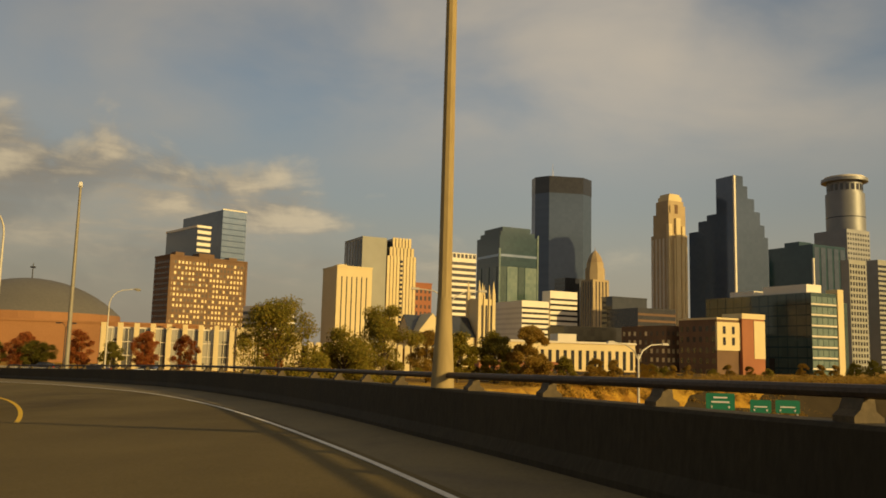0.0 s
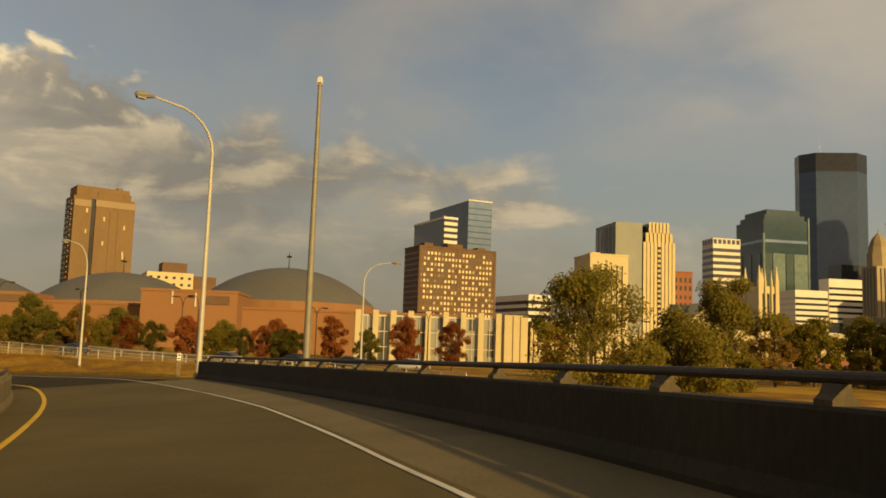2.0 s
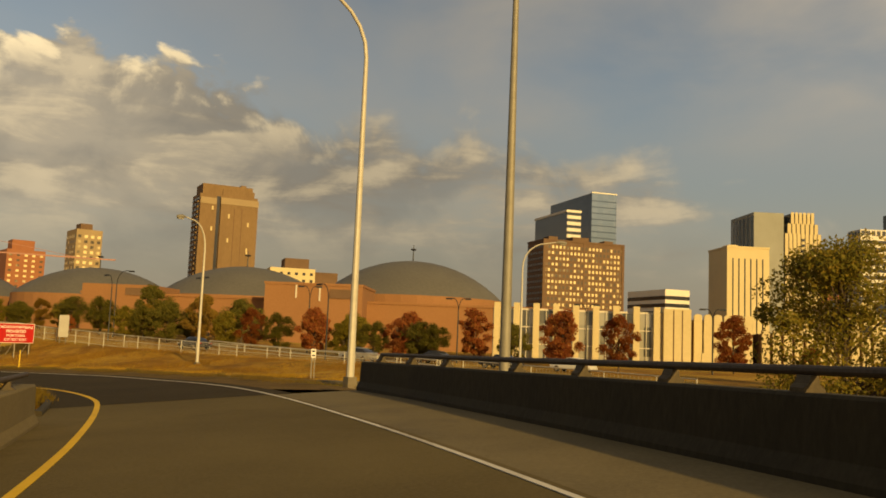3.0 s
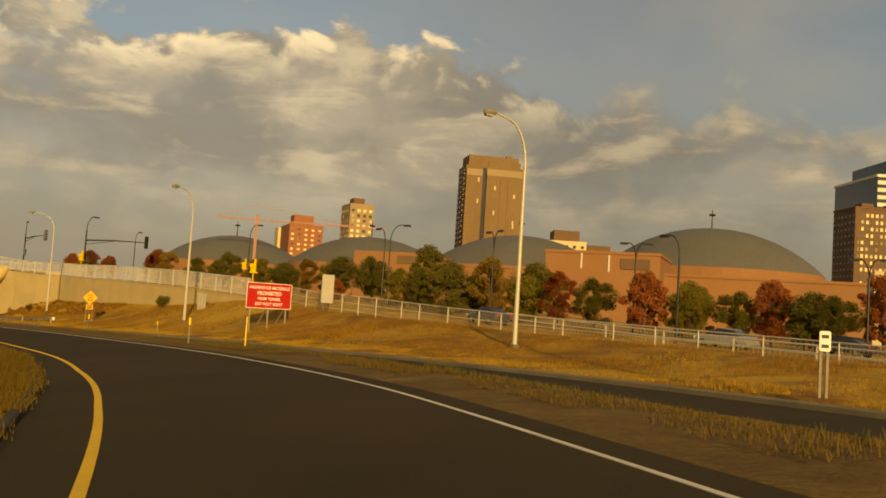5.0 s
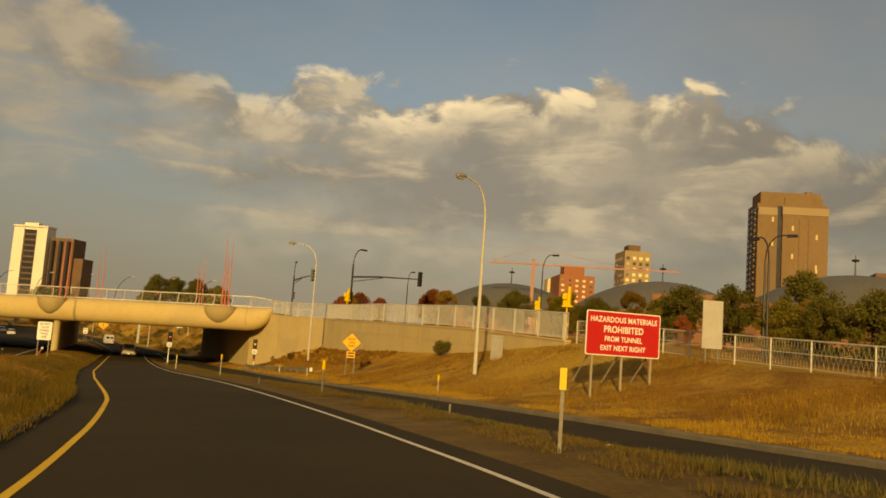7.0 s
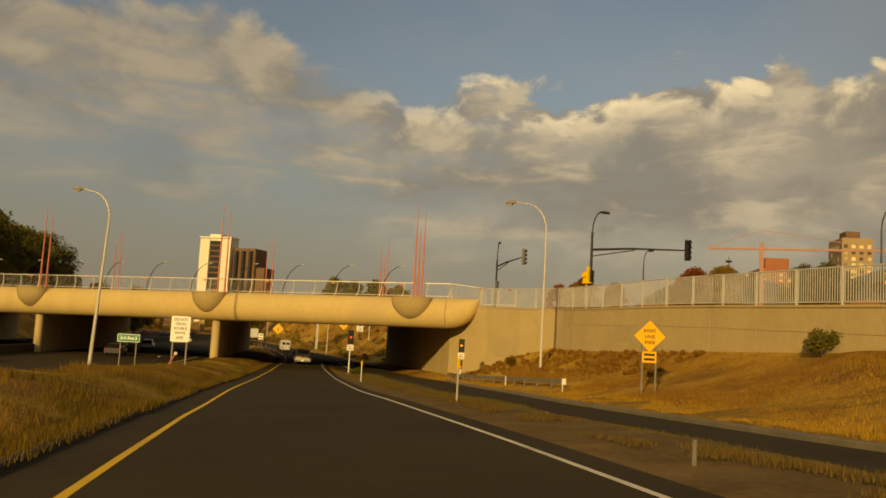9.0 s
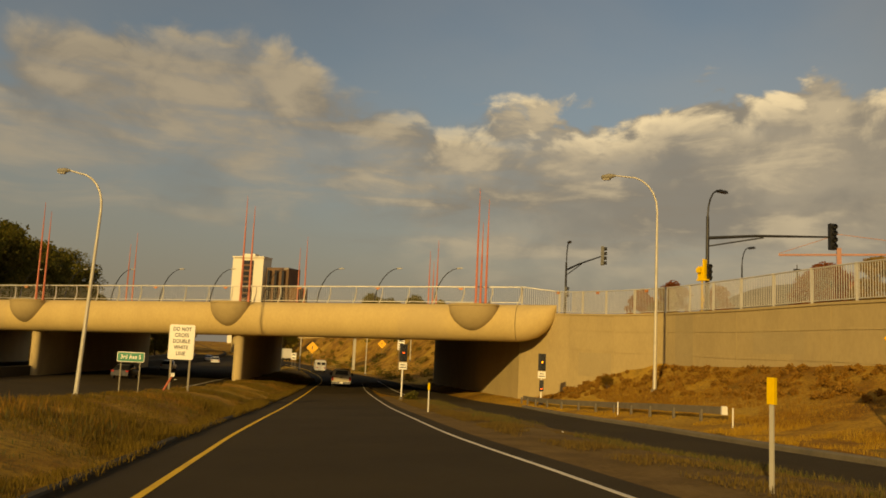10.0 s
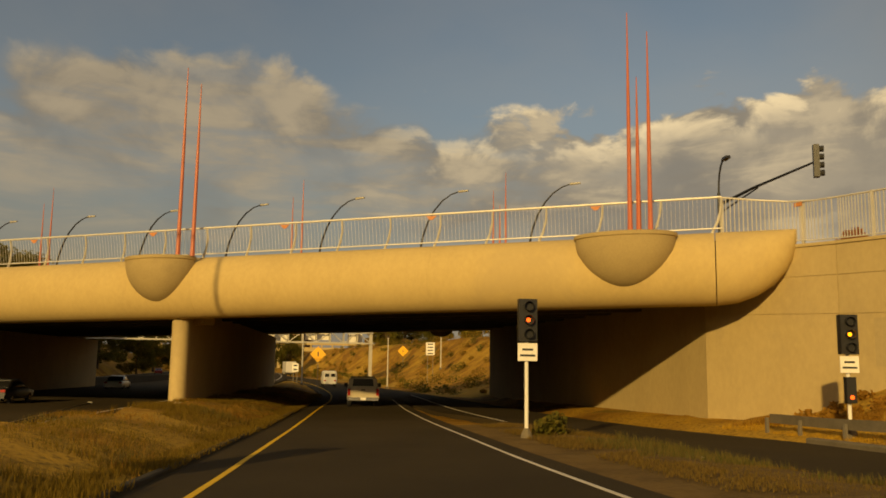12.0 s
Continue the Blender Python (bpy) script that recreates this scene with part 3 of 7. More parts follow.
def viaduct_pier(s):
    p, r = station(s)
    x, y = p[0] + r[0] * 0.9, p[1] + r[1] * 0.9
    t = thing("viaduct_pier", "plain concrete pier with a crossbeam under the viaduct", "pier", (x, y, 0), heading(s), "viaduct piers", "structure")
    part("column", Mesh().box((0, 0, -8.0), (1.6, 1.2, p[2] + 6.0)), SHADE_CONCRETE, t)
    part("crossbeam", Mesh().box((0, 0, p[2] - 2.2), (7.6, 1.4, 0.9)), SHADE_CONCRETE, t)


for s in (-30, -6, 14, 46, 62):
    viaduct_pier(s)


def line_marking(name, fu, width, s0, s1, material, label, lift=0.012):
    solid(name, ribbon(lambda s: fu(s) - width / 2, lambda s: fu(s) + width / 2, s0, s1, lift, -0.004), material, label, "road marking", "structure")


line_marking("edge_line_right", white_u, 0.072, -38, 248, WHITEP, "worn white edge line on the road")
line_marking("edge_line_left", yellow_u, 0.115, -38, 420, YELLOWP, "solid yellow edge line on the road")
line_marking("merge_line", lambda s: np.interp(s, [200, 219, 242], [6.9, 6.7, 6.3]), 0.15, 216, 262, WHITEP, "short white line at the merging ramp")

# ---- viaduct parapets ----
PARAPET_H = 0.72


def parapet(name, fu, side, s0, s1, label, skin=None):
    """A concrete barrier whose road face stands at fu; side 1: to the right of the road."""
    m = Mesh()
    m.sweep([(place(s, fu(s)), r * side) for p, r, s in span(s0, s1)],
            [(-0.10, -0.5), (-0.10, 0.06), (-0.02, 0.20), (0.0, PARAPET_H - 0.03), (0.03, PARAPET_H), (0.36, PARAPET_H), (0.38, PARAPET_H - 0.03), (0.38, -1.4)][::side], True)
    return solid(name, m, skin or SHADE_CONCRETE, label, "wall", "structure")


parapet("wall_parapet_right", wall_u, 1, -38, 68.6, "weathered concrete parapet along the viaduct, coloured dark as if in shade")
# The inner parapet faces the sun and gets a lighter copy of the concrete.
parapet("wall_parapet_left", lambda s: yellow_u(s) - 0.95, -1, -38, 65, "stained concrete parapet on the inner side of the curve, in a sunlit tan", SHOULDER)


def parapet_rail(fu, side, s0, s1):
    t = thing("parapet_rail", "rusty brown steel tube rail on short brackets along the parapet", "rail")
    m = Mesh()
    pts = [place(s, fu(s) + side * 0.17, PARAPET_H + 0.18) for p, r, s in span(s0, s1)]
    m.tube(pts, 0.045, 10)
    part("tube", m, RAILBROWN, t, smooth=True)
    foot = Mesh()
    foot.v = [(x, y, z) for y in (-0.09, 0.09) for x, z in ((-0.11, 0), (0.12, 0), (0.12, 0.03), (0.06, 0.07), (0.05, 0.15), (-0.03, 0.15), (-0.06, 0.08), (-0.11, 0.04))]
    foot.f = [tuple(range(7, -1, -1)), tuple(range(8, 16))] + [(i, (i + 1) % 8, 8 + (i + 1) % 8, 8 + i) for i in range(8)]
    me = foot.data("bracket", BRACKET)
    s = s0 + 0.6
    while s < s1:
        p, r = station(s)
        u = fu(s) + side * 0.17
        ob = new("bracket", me)
        ob.parent = t
        ob.matrix_basis = pose(*place(s, u, PARAPET_H - 0.01), 0, 0, heading(s))
        s += 2.45


parapet_rail(wall_u, 1, -36, 68.0)
parapet_rail(lambda s: yellow_u(s) - 0.95, -1, 10, 64.5)

# kerb on the inner side after the viaduct, and beside the merging ramp
# The inner kerb's shadow is put into its dark colour.
solid("kerb_inner", Mesh().sweep([(place(s, yellow_u(s) - 1.0), r) for p, r, s in span(66, 330)],
                                 [(0.0, -0.3), (0.0, 0.07), (-0.03, 0.095), (-0.14, 0.10), (-0.16, -0.3)], True), SHADE_CONCRETE, "low stained concrete kerb along the inner edge, darkened as if in shadow", "kerb", "structure")
solid("kerb_bank", Mesh().sweep([((p[0] + r[0] * u, p[1] + r[1] * u, p[2]), r) for p, r, s in span(76, 206) for u in [np.interp(s, [74, 90, 105, 150, 182, 206], [16.8, 13.8, 12.8, 12.0, 13.0, 13.3])]],
                                [(0.0, -0.3), (0.0, 0.10), (0.04, 0.13), (0.25, 0.14), (0.28, -0.3)], True), KERB, "pale concrete kerb at the foot of the bank", "kerb", "structure")

# ---- bridge over the freeway ----
F0 = Vector((-179.7, 128.5, 0))                      # the pod over the merging ramp
FD = Vector((-0.592, -0.806, 0))                     # along the bridge, away from the city bank
FN = Vector((0.806, -0.592, 0))                      # out of the near face
BRIDGE_W = 46.0
FALL = 0.018                                         # the deck falls away from the city bank
# Dark brown puts the shade below the deck into the colour.
UNDERSHADE = mat("underside_shade_brown", (0.085, 0.062, 0.040), (0.055, 0.042, 0.028), 0.75, scale=0.7, fine=10, bump=0.08, grime=(0.03, 0.025, 0.02))
# Bridge concrete in a darker tone for the shade on the downward bowls.
POD_SHADE = mat("pod_shade_concrete", (0.40, 0.30, 0.14), (0.33, 0.245, 0.115), 0.9, scale=0.6, fine=12, bump=0.12, grime=(0.27, 0.20, 0.10))


def bridge_at(a, out=0.0, z=0.0):
    return F0 + FD * a + FN * out + Vector((0, 0, z - FALL * (a + 4.0)))


def bridge_bar(a0, a1, o0, o1, z0, z1):
    """A bar along the bridge between two offsets and heights."""
    m = Mesh()
    m.v = [tuple(bridge_at(a, o, z)) for a in (a0, a1) for o, z in ((o0, z0), (o1, z0), (o1, z1), (o0, z1))]
    m.f = [(0, 1, 2, 3), (7, 6, 5, 4), (0, 4, 5, 1), (1, 5, 6, 2), (2, 6, 7, 3), (3, 7, 4, 0)]
    return m


def build_bridge():
    t = thing("bridge", "tan concrete road bridge with a rounded edge beam and half-bowl pods", "bridge", kind="structure")
    part("deck", bridge_bar(-4.0, 130, -1.2, -BRIDGE_W + 1, 0.95, 1.72), UNDERSHADE, t)
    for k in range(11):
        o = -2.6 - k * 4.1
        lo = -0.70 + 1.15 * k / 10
        part("girder", bridge_bar(-3.0, 128, o - 0.28, o + 0.28, lo, 1.0), UNDERSHADE, t)
    for side, o in ((1, -0.95), (-1, -BRIDGE_W + 1.7)):
        drop = 1.48 if side > 0 else 0.85
        sec = [(o, 2.0)] + [(o + side * 1.25 * math.cos(radians(d)), 2.0 - drop + drop * math.sin(radians(d))) for d in range(85, -91, -7)] + [(o - side * 0.8, 2.0 - 1.96 * drop), (o - side * 0.8, 2.0)]
        r = (FN.x, FN.y)
        end = -3.8
        a = end + 0.02
        while a < 130:
            b = min(a + 11.8, 130)
            m = Mesh().sweep([(bridge_at(x), r) for x in (a, b - 0.006)], sec, True)
            part("edge_beam", m, BRIDGE, t, smooth=True)
            a = b
        # rounded end
        path, cap = [], Mesh()
        for d in (0, 15, 30, 45, 58, 70, 80, 87):
            g = math.cos(radians(d))
            path.append((end - 0.02 - 3.05 * math.sin(radians(d)), g))
        n = len(sec)
        for a, g in path:
            for so, sz in sec:
                p = bridge_at(a, o + (so - o) * g, 2.0 + (sz - 2.0) * (0.12 + 0.88 * g))
                cap.v.append(tuple(p))
        for i in range(len(path) - 1):
            for j in range(n):
                cap.f.append((i * n + j, i * n + (j + 1) % n, (i + 1) * n + (j + 1) % n, (i + 1) * n + j))
        cap.f.append(tuple(range((len(path) - 1) * n, len(path) * n)))
        part("beam_end", cap, BRIDGE, t, smooth=True)
    # half-bowl pods with a flat lip
    for k in range(6):
        for side, o in ((1, 0.25), (-1, -BRIDGE_W + 0.5)):
            c, m = k * 21.7 - 0.3 + (0.3 if k else 0.0), Mesh()
            half = 2.02 if k == 0 else 1.85
            prof = [(1.0, 1.96), (1.03, 1.93), (1.03, 1.80), (1.0, 1.76)] + [((1 - e ** 2.0) ** 0.60, 1.76 - 2.0 * e) for e in (0.15, 0.3, 0.45, 0.6, 0.72, 0.82, 0.9, 0.96, 1.0)]
            for w, z in prof:
                for j in range(17):
                    an = math.pi * j / 16
                    m.v.append(tuple(bridge_at(c + half * w * math.cos(an), o + side * (1.35 * w * math.sin(an) - 0.35), z)))
            for i in range(len(prof) - 1):
                for j in range(16):
                    q = i * 17 + j
                    m.f.append((q, q + 1, q + 18, q + 17))
            m.f.append(tuple(range(16, -1, -1)))
            part("pod", m, POD_SHADE, t, smooth=True)
    # piers: a round-ended wall under each pod but the first
    for k in range(1, 5):
        c = bridge_at(k * 21.9 - 0.6, -1.4)
        d = Vector((-math.sin(radians(77)), math.cos(radians(77)), 0))
        n = Vector((d.y, -d.x, 0))
        out = []
        for an in range(-90, 91, 30):
            out.append(c + n * (0.45 * math.sin(radians(an))) - d * (0.45 * math.cos(radians(an))))
        far = [c + d * 46 + n * 0.45, c + d * 46 - n * 0.45]
        m = Mesh().prism([(p.x, p.y) for p in out + far], -7.4, -0.4 - FALL * k * 21.9)
        part("pier", m, WALLC, t, smooth=True)
        part("pier_cap", bridge_bar(k * 21.9 - 1.3, k * 21.9 + 0.1, -2.2, -3.2, -1.15, -0.5), WALLC, t)
    return t


build_bridge()


def bridge_railing(side, o, a0, a1):
    t = thing("bridge_railing", "silver metal bridge railing with leaning curved posts", "railing")
    top, low, bars = Mesh(), Mesh(), Mesh()
    lean = side * 0.28
    steps = int((a1 - a0) / 2)
    path = [a0 + (a1 - a0) * i / steps for i in range(steps + 1)]
    top.tube([bridge_at(a, o + lean, 3.36) for a in path], 0.05, 6)
    part("top_rail", top, ALU, t)
    low.tube([bridge_at(a, o + 0.02, 2.14) for a in path], 0.03, 6)
    part("bottom_rail", low, ALU, t)
    a = a0
    post = Mesh()
    rows = [(-0.42, -0.12, 1.93), (-0.20, -0.02, 2.36), (-0.05, 0.10, 2.85), (0.0, 0.28, 3.36)]
    post.tube([FD * -x + FN * (side * y) + Vector((0, 0, z)) for x, y, z in rows], [0.06, 0.055, 0.05, 0.045], 6)
    me = post.data("post", ALU)
    while a <= a1:
        ob = new("post", me)
        ob.parent = t
        ob.location = bridge_at(a, o)
        a += 2.36
    a = a0 + 0.1
    while a < a1:
        bars.tube([bridge_at(a, o + 0.02, 2.14), bridge_at(a, o + lean * 0.5, 2.80), bridge_at(a, o + lean, 3.34)], 0.008, 3, False)
        a += 0.17
    part("picket_infill", bars, ALU, t, kind="stuff")
    if side > 0:
        # Faint orange reflections along the rail, made as small coloured plates.
        for k in range(12):
            c = 0.9 + k * 7.2
            m = Mesh()
            m.v = [tuple(bridge_at(c + da, o + lean + 0.06 + do, z)) for do in (0, 0.02) for da, z in ((-0.24, 3.28), (0.24, 3.28), (0.07, 3.10), (-0.07, 3.10))]
            m.f = [(3, 2, 1, 0), (4, 5, 6, 7), (0, 1, 5, 4), (1, 2, 6, 5), (2, 3, 7, 6), (3, 0, 4, 7)]
            part("marker", m, RAILGLEAM, t, "small orange plate painted for a reflection on the rail")


RAILGLEAM = mat("orange_gleam_paint", (0.55, 0.22, 0.08), (0.48, 0.19, 0.07), 0.6, scale=1, fine=12, bump=0)
bridge_railing(1, -0.7, -4.1, 118)
bridge_railing(-1, -BRIDGE_W + 1.2, -3, 118)


def mast_cluster(a, o, tops, z=1.94):
    p = bridge_at(a, o, z)
    t = thing("mast_cluster", "slim coral-red tapered steel masts standing on a bridge pod", "mast", (p.x, p.y, p.z), group="masts along the bridge")
    for k, (da, do, h) in enumerate(tops):
        b = FD * da + FN * do
        m = Mesh().tube([b, b + Vector((0, 0, 0.5)), b + Vector((0, 0, h * 0.55)), b + Vector((0, 0, h))], [0.115, 0.10, 0.075, 0.018], 8)
        part("mast", m, CORAL, t, smooth=True)


for k in range(6):
    tops = ((0.35, 0.1, 9.35), (-0.45, 0.1, 8.45))
    mast_cluster(k * 21.7 - (0.9 if k == 0 else 1.45), 0.15, tops + ((0.02, -0.08, 6.6),) if k == 0 else tops)
# a second row of masts behind the roadway
for a, o, h in ((10.5, -23.4, 8.9), (26.4, -23.2, 9.4), (48.0, -21.0, 9.8), (69.5, -19.5, 9.8), (91.0, -18.0, 9.8)):
    mast_cluster(a, o, ((-0.35, 0.0, h), (0.05, 0.1, h - 2.4), (0.55, 0.0, h - 1.3)) if a < 12 else ((-0.35, 0.0, h), (0.5, 0.0, h - 1.3)), 1.70)


def arc_lamp(a, o, flip):
    """A low curved lamp on the bridge's footway."""
    p = bridge_at(a, o, 1.72)
    t = thing("footway_lamp", "small dark arched lamp post on the bridge footway", "lamp", (p.x, p.y, p.z), group="footway lamps")
    pts = [Vector((0, 0, 0)) + (-FD) * (2.3 * (1 - math.cos(radians(d)))) * flip + Vector((0, 0, 3.75 * math.sin(radians(d)))) for d in (0, 12, 25, 38, 50, 62, 74, 84)]
    part("post", Mesh().tube(pts, [0.06, 0.058, 0.055, 0.05, 0.045, 0.04, 0.035, 0.03], 6), BLACK, t, smooth=True)
    part("lamp_head", Mesh().tube([pts[-1], pts[-1] + (-FD) * 0.5 * flip + Vector((0, 0, 0.03))], [0.07, 0.05], 6), GREYBOX, t)


for k in range(16):
    arc_lamp(4.8 + k * 5.6, -5.4, 1)

# ---- abutment and retaining wall ----
AB = Vector((-181.0, 133.6, 0))
AD = Vector((-math.sin(radians(80)), math.cos(radians(80)), 0))


def slab_wall(m, a, b, za, zb, z0, thick, side):
    """A wall between two points with a sloping top; side: the unit vector to its back."""
    a, b = Vector(a), Vector(b)
    k = len(m.v)
    for p, z in ((a, za), (b, zb)):
        for g in (0, thick):
            m.v += [(p.x + side.x * g, p.y + side.y * g, z0), (p.x + side.x * g, p.y + side.y * g, z)]
    m.f += [tuple(k + i for i in f) for f in ((0, 1, 5, 4), (2, 6, 7, 3), (1, 3, 7, 5), (0, 2, 3, 1), (4, 5, 7, 6))]
    return m


back = Vector((AD.y, -AD.x, 0))
solid("wall_abutment", slab_wall(Mesh(), AB, AB + AD * 45, 0.9, 0.9, -8, 1.2, back), WALLC, "tan concrete bridge abutment wall", "wall", "structure")
solid("wall_abutment_far", slab_wall(Mesh(), bridge_at(88, -1), bridge_at(88, -1) + AD * 48, 0.0, 0.0, -8, 1.2, -back), WALLC, "concrete bridge abutment in shade", "wall", "structure")

WALL_LINE = [(-181.0, 133.6, 1.45), (-174.5, 134.7, 1.22), (-168.7, 135.2, 1.04), (-163.4, 135.9, 1.02), (-154.6, 134.4, 0.88), (-146.7, 133.3, 0.88), (-140.0, 132.4, 0.80), (-135.6, 131.7, 0.70), (-127.0, 130.5, 0.55), (-119.0, 129.4, 0.25), (-113.6, 128.6, 0.05)]


def build_retaining_wall():
    t = thing("wall_retaining", "tan panelled concrete retaining wall above the dry bank", "wall", kind="structure")
    for (x0, y0, z0), (x1, y1, z1) in zip(WALL_LINE, WALL_LINE[1:]):
        d = Vector((x1 - x0, y1 - y0, 0))
        n = Vector((-d.y, d.x, 0)).normalized()
        if n.y < 0:
            n = -n
        g = d.normalized() * 0.012
        core = slab_wall(Mesh(), Vector((x0, y0, 0)) + n * 0.03, Vector((x1, y1, 0)) + n * 0.03, z0 - 0.05, z1 - 0.05, -8, 0.4, n)
        part("wall_core", core, WALLC, t)
        # courses of panels proud of the core, with open joints
        tops = [(0.0, 0.0), (-1.15, -1.15), (-2.6, -2.6), (-9, -9)]
        for c in range(3):
            m = Mesh()
            a, b = Vector((x0, y0, 0)) + g, Vector((x1, y1, 0)) - g
            k = len(m.v)
            for p, zt in ((a, z0), (b, z1)):
                hi, lo = zt + tops[c][0] - (0.0 if c == 0 else 0.012), max(zt + tops[c + 1][0] + 0.012, -7.8)
                for o in (0, 0.05):
                    m.v += [(p.x + n.x * o, p.y + n.y * o, lo), (p.x + n.x * o, p.y + n.y * o, hi)]
            m.f += [(0, 1, 5, 4), (2, 6, 7, 3), (1, 3, 7, 5), (0, 2, 3, 1), (4, 5, 7, 6), (0, 4, 6, 2)]
            part("wall_panel", m, WALLC, t)
        cope = Mesh()
        k = len(cope.v)
        for p, zt in ((Vector((x0, y0, 0)), z0), (Vector((x1, y1, 0)), z1)):
            for o, h in ((-0.06, 0.0), (-0.06, 0.12), (0.45, 0.12), (0.45, 0.0)):
                cope.v.append((p.x + n.x * o, p.y + n.y * o, zt + h))
        cope.f += [(0, 1, 5, 4), (1, 2, 6, 5), (2, 3, 7, 6), (0, 4, 7, 3), (0, 3, 2, 1), (4, 5, 6, 7)]
        part("coping", cope, WALLC, t)


build_retaining_wall()


def wall_fence():
    t = thing("wall_fence", "pale metal picket fence with square posts on the retaining wall", "fence")
    joint, tip = bridge_at(-4.1, -0.75), bridge_at(-6.6, -0.95)
    pts = spline([(joint.x, joint.y, 1.72), (tip.x, tip.y, 1.48)] + [(x, y + 0.2, z + 0.12) for x, y, z in WALL_LINE[1:]], 0.155)
    rail = [tuple(p) for p in pts[::8]] + [tuple(pts[-1])]
    H = 1.68
    part("top_rail", Mesh().tube([(x, y, z + H) for x, y, z in rail], 0.04, 6), ALU, t)
    part("bottom_rail", Mesh().tube([(x, y, z + 0.12) for x, y, z in rail], 0.03, 6), ALU, t)
    post = Mesh().box((0, 0, 0), (0.10, 0.10, H + 0.04), 8).data("post", ALU)
    last = -9.0
    along = 0.0
    bars = Mesh()
    for i, p in enumerate(pts):
        if i:
            along += float(np.linalg.norm(p[:2] - pts[i - 1][:2]))
        if along - last >= 3.05:
            ob = new("post", post)
            ob.parent = t
            ob.location = tuple(p)
            last = along
        bars.box((p[0], p[1], p[2] + 0.12), (0.030, 0.030, H - 0.12), 8)
    part("picket_infill", bars, ALU, t, kind="stuff")
    # The row of orange gleams goes on along the fence as thin strips.
    for i in (19, 52, 86):
        x, y, z = pts[i]
        part("marker", Mesh().prism([(x + dx, y - 0.07 + dy) for dx, dy in ((-0.2, 0), (0.2, 0.02), (0.2, 0.045), (-0.2, 0.025))], z + H - 0.2, z + H - 0.04), RAILGLEAM, t, "small orange strip on the fence")


PATCHC = mat("wall_patch_paint", (0.44, 0.34, 0.172), (0.38, 0.295, 0.148), 0.85, scale=0.8, fine=8, bump=0.05)


def wall_patch(i, f0, f1, z0, z1):
    """A square of grey paint over old marks on one panel of the wall."""
    (xa, ya, _), (xb, yb, _) = WALL_LINE[i], WALL_LINE[i + 1]
    d = Vector((xb - xa, yb - ya, 0))
    n = Vector((-d.y, d.x, 0)).normalized()
    n = -n if n.y < 0 else n
    m = Mesh()
    for f in (f0, f1):
        p = Vector((xa, ya, 0)) + d * f - n * 0.004
        m.v += [(p.x, p.y, z0), (p.x, p.y, z1), (p.x + n.x * 0.003, p.y + n.y * 0.003, z1), (p.x + n.x * 0.003, p.y + n.y * 0.003, z0)]
    m.f = [(0, 4, 5, 1), (1, 5, 6, 2), (0, 3, 7, 4), (3, 2, 6, 7), (0, 1, 2, 3), (4, 7, 6, 5)]
    solid("wall_patch", m, PATCHC, "faded grey paint patch on the concrete wall", "paint patch", "structure")


wall_patch(1, 0.25, 0.95, -3.3, -1.6)
wall_patch(3, 0.15, 0.42, -2.2, 1.0)
wall_patch(4, 0.2, 0.75, -1.4, -0.3)
wall_fence()


# ---- buildings ----
BRICK = mat("brown_brick", (0.165, 0.098, 0.055), (0.12, 0.07, 0.04), 0.9, scale=0.15, fine=4, bump=0.1)
BEIGE = mat("cream_stone", (0.62, 0.50, 0.28), (0.55, 0.445, 0.245), 0.85, scale=0.08, fine=2, bump=0.05)
GREYSTONE = mat("grey_stone", (0.30, 0.30, 0.26), (0.25, 0.25, 0.215), 0.85, scale=0.08, fine=2, bump=0.05)
PALE = mat("pale_stone", (0.62, 0.56, 0.45), (0.54, 0.49, 0.39), 0.85, scale=0.08, fine=2, bump=0.05)
WHITEC = mat("white_cladding", (0.72, 0.66, 0.53), (0.64, 0.59, 0.47), 0.7, scale=0.08, fine=2, bump=0.03)
TERRA = mat("terracotta_block", (0.285, 0.138, 0.06), (0.24, 0.115, 0.05), 0.9, scale=0.08, fine=2, bump=0.06)
SANDSTONE = mat("sandstone", (0.42, 0.32, 0.185), (0.35, 0.265, 0.15), 0.9, scale=0.08, fine=2, bump=0.06)
TANTOWER = mat("tan_brick", (0.33, 0.24, 0.135), (0.28, 0.205, 0.115), 0.9, scale=0.08, fine=2, bump=0.06)
REDBRICK = mat("red_brick", (0.32, 0.125, 0.06), (0.26, 0.10, 0.05), 0.9, scale=0.1, fine=3, bump=0.06)
DOME = mat("dome_metal", (0.125, 0.115, 0.095), (0.095, 0.088, 0.075), 0.7, scale=0.05, fine=1.2, bump=0.05)
GREYGLASS = glassy("grey_glass", (0.026, 0.031, 0.038), (0.042, 0.047, 0.055), 0.06, sx=0.35, sz=0.28)
BLUEGLASS = glassy("blue_glass", (0.035, 0.050, 0.075), (0.052, 0.070, 0.098), 0.06, sx=0.25, sz=0.27)
SLATEGLASS = glassy("slate_glass", (0.052, 0.076, 0.118), (0.070, 0.094, 0.140), 0.06, 0.25, sx=0.2, sz=0.25)
# Hotel brick darkened in its colour, for a front that the sun only grazes.
HOTELSHADE = mat("shade_brown_brick", (0.215, 0.135, 0.066), (0.165, 0.102, 0.050), 0.9, scale=0.08, fine=1.2, bump=0.08, stretch=(1, 1, 0.3))
TEALGLASS = glassy("teal_glass", (0.008, 0.030, 0.036), (0.018, 0.048, 0.054), 0.06, sx=0.25, sz=0.27)
# Mirror-like glass with the sky's brightness put into its colour.
SKYGLASS = glassy("sky_toned_glass", (0.17, 0.23, 0.30), (0.24, 0.29, 0.35), 0.08, 0.6, sx=0.25, sz=0.27)
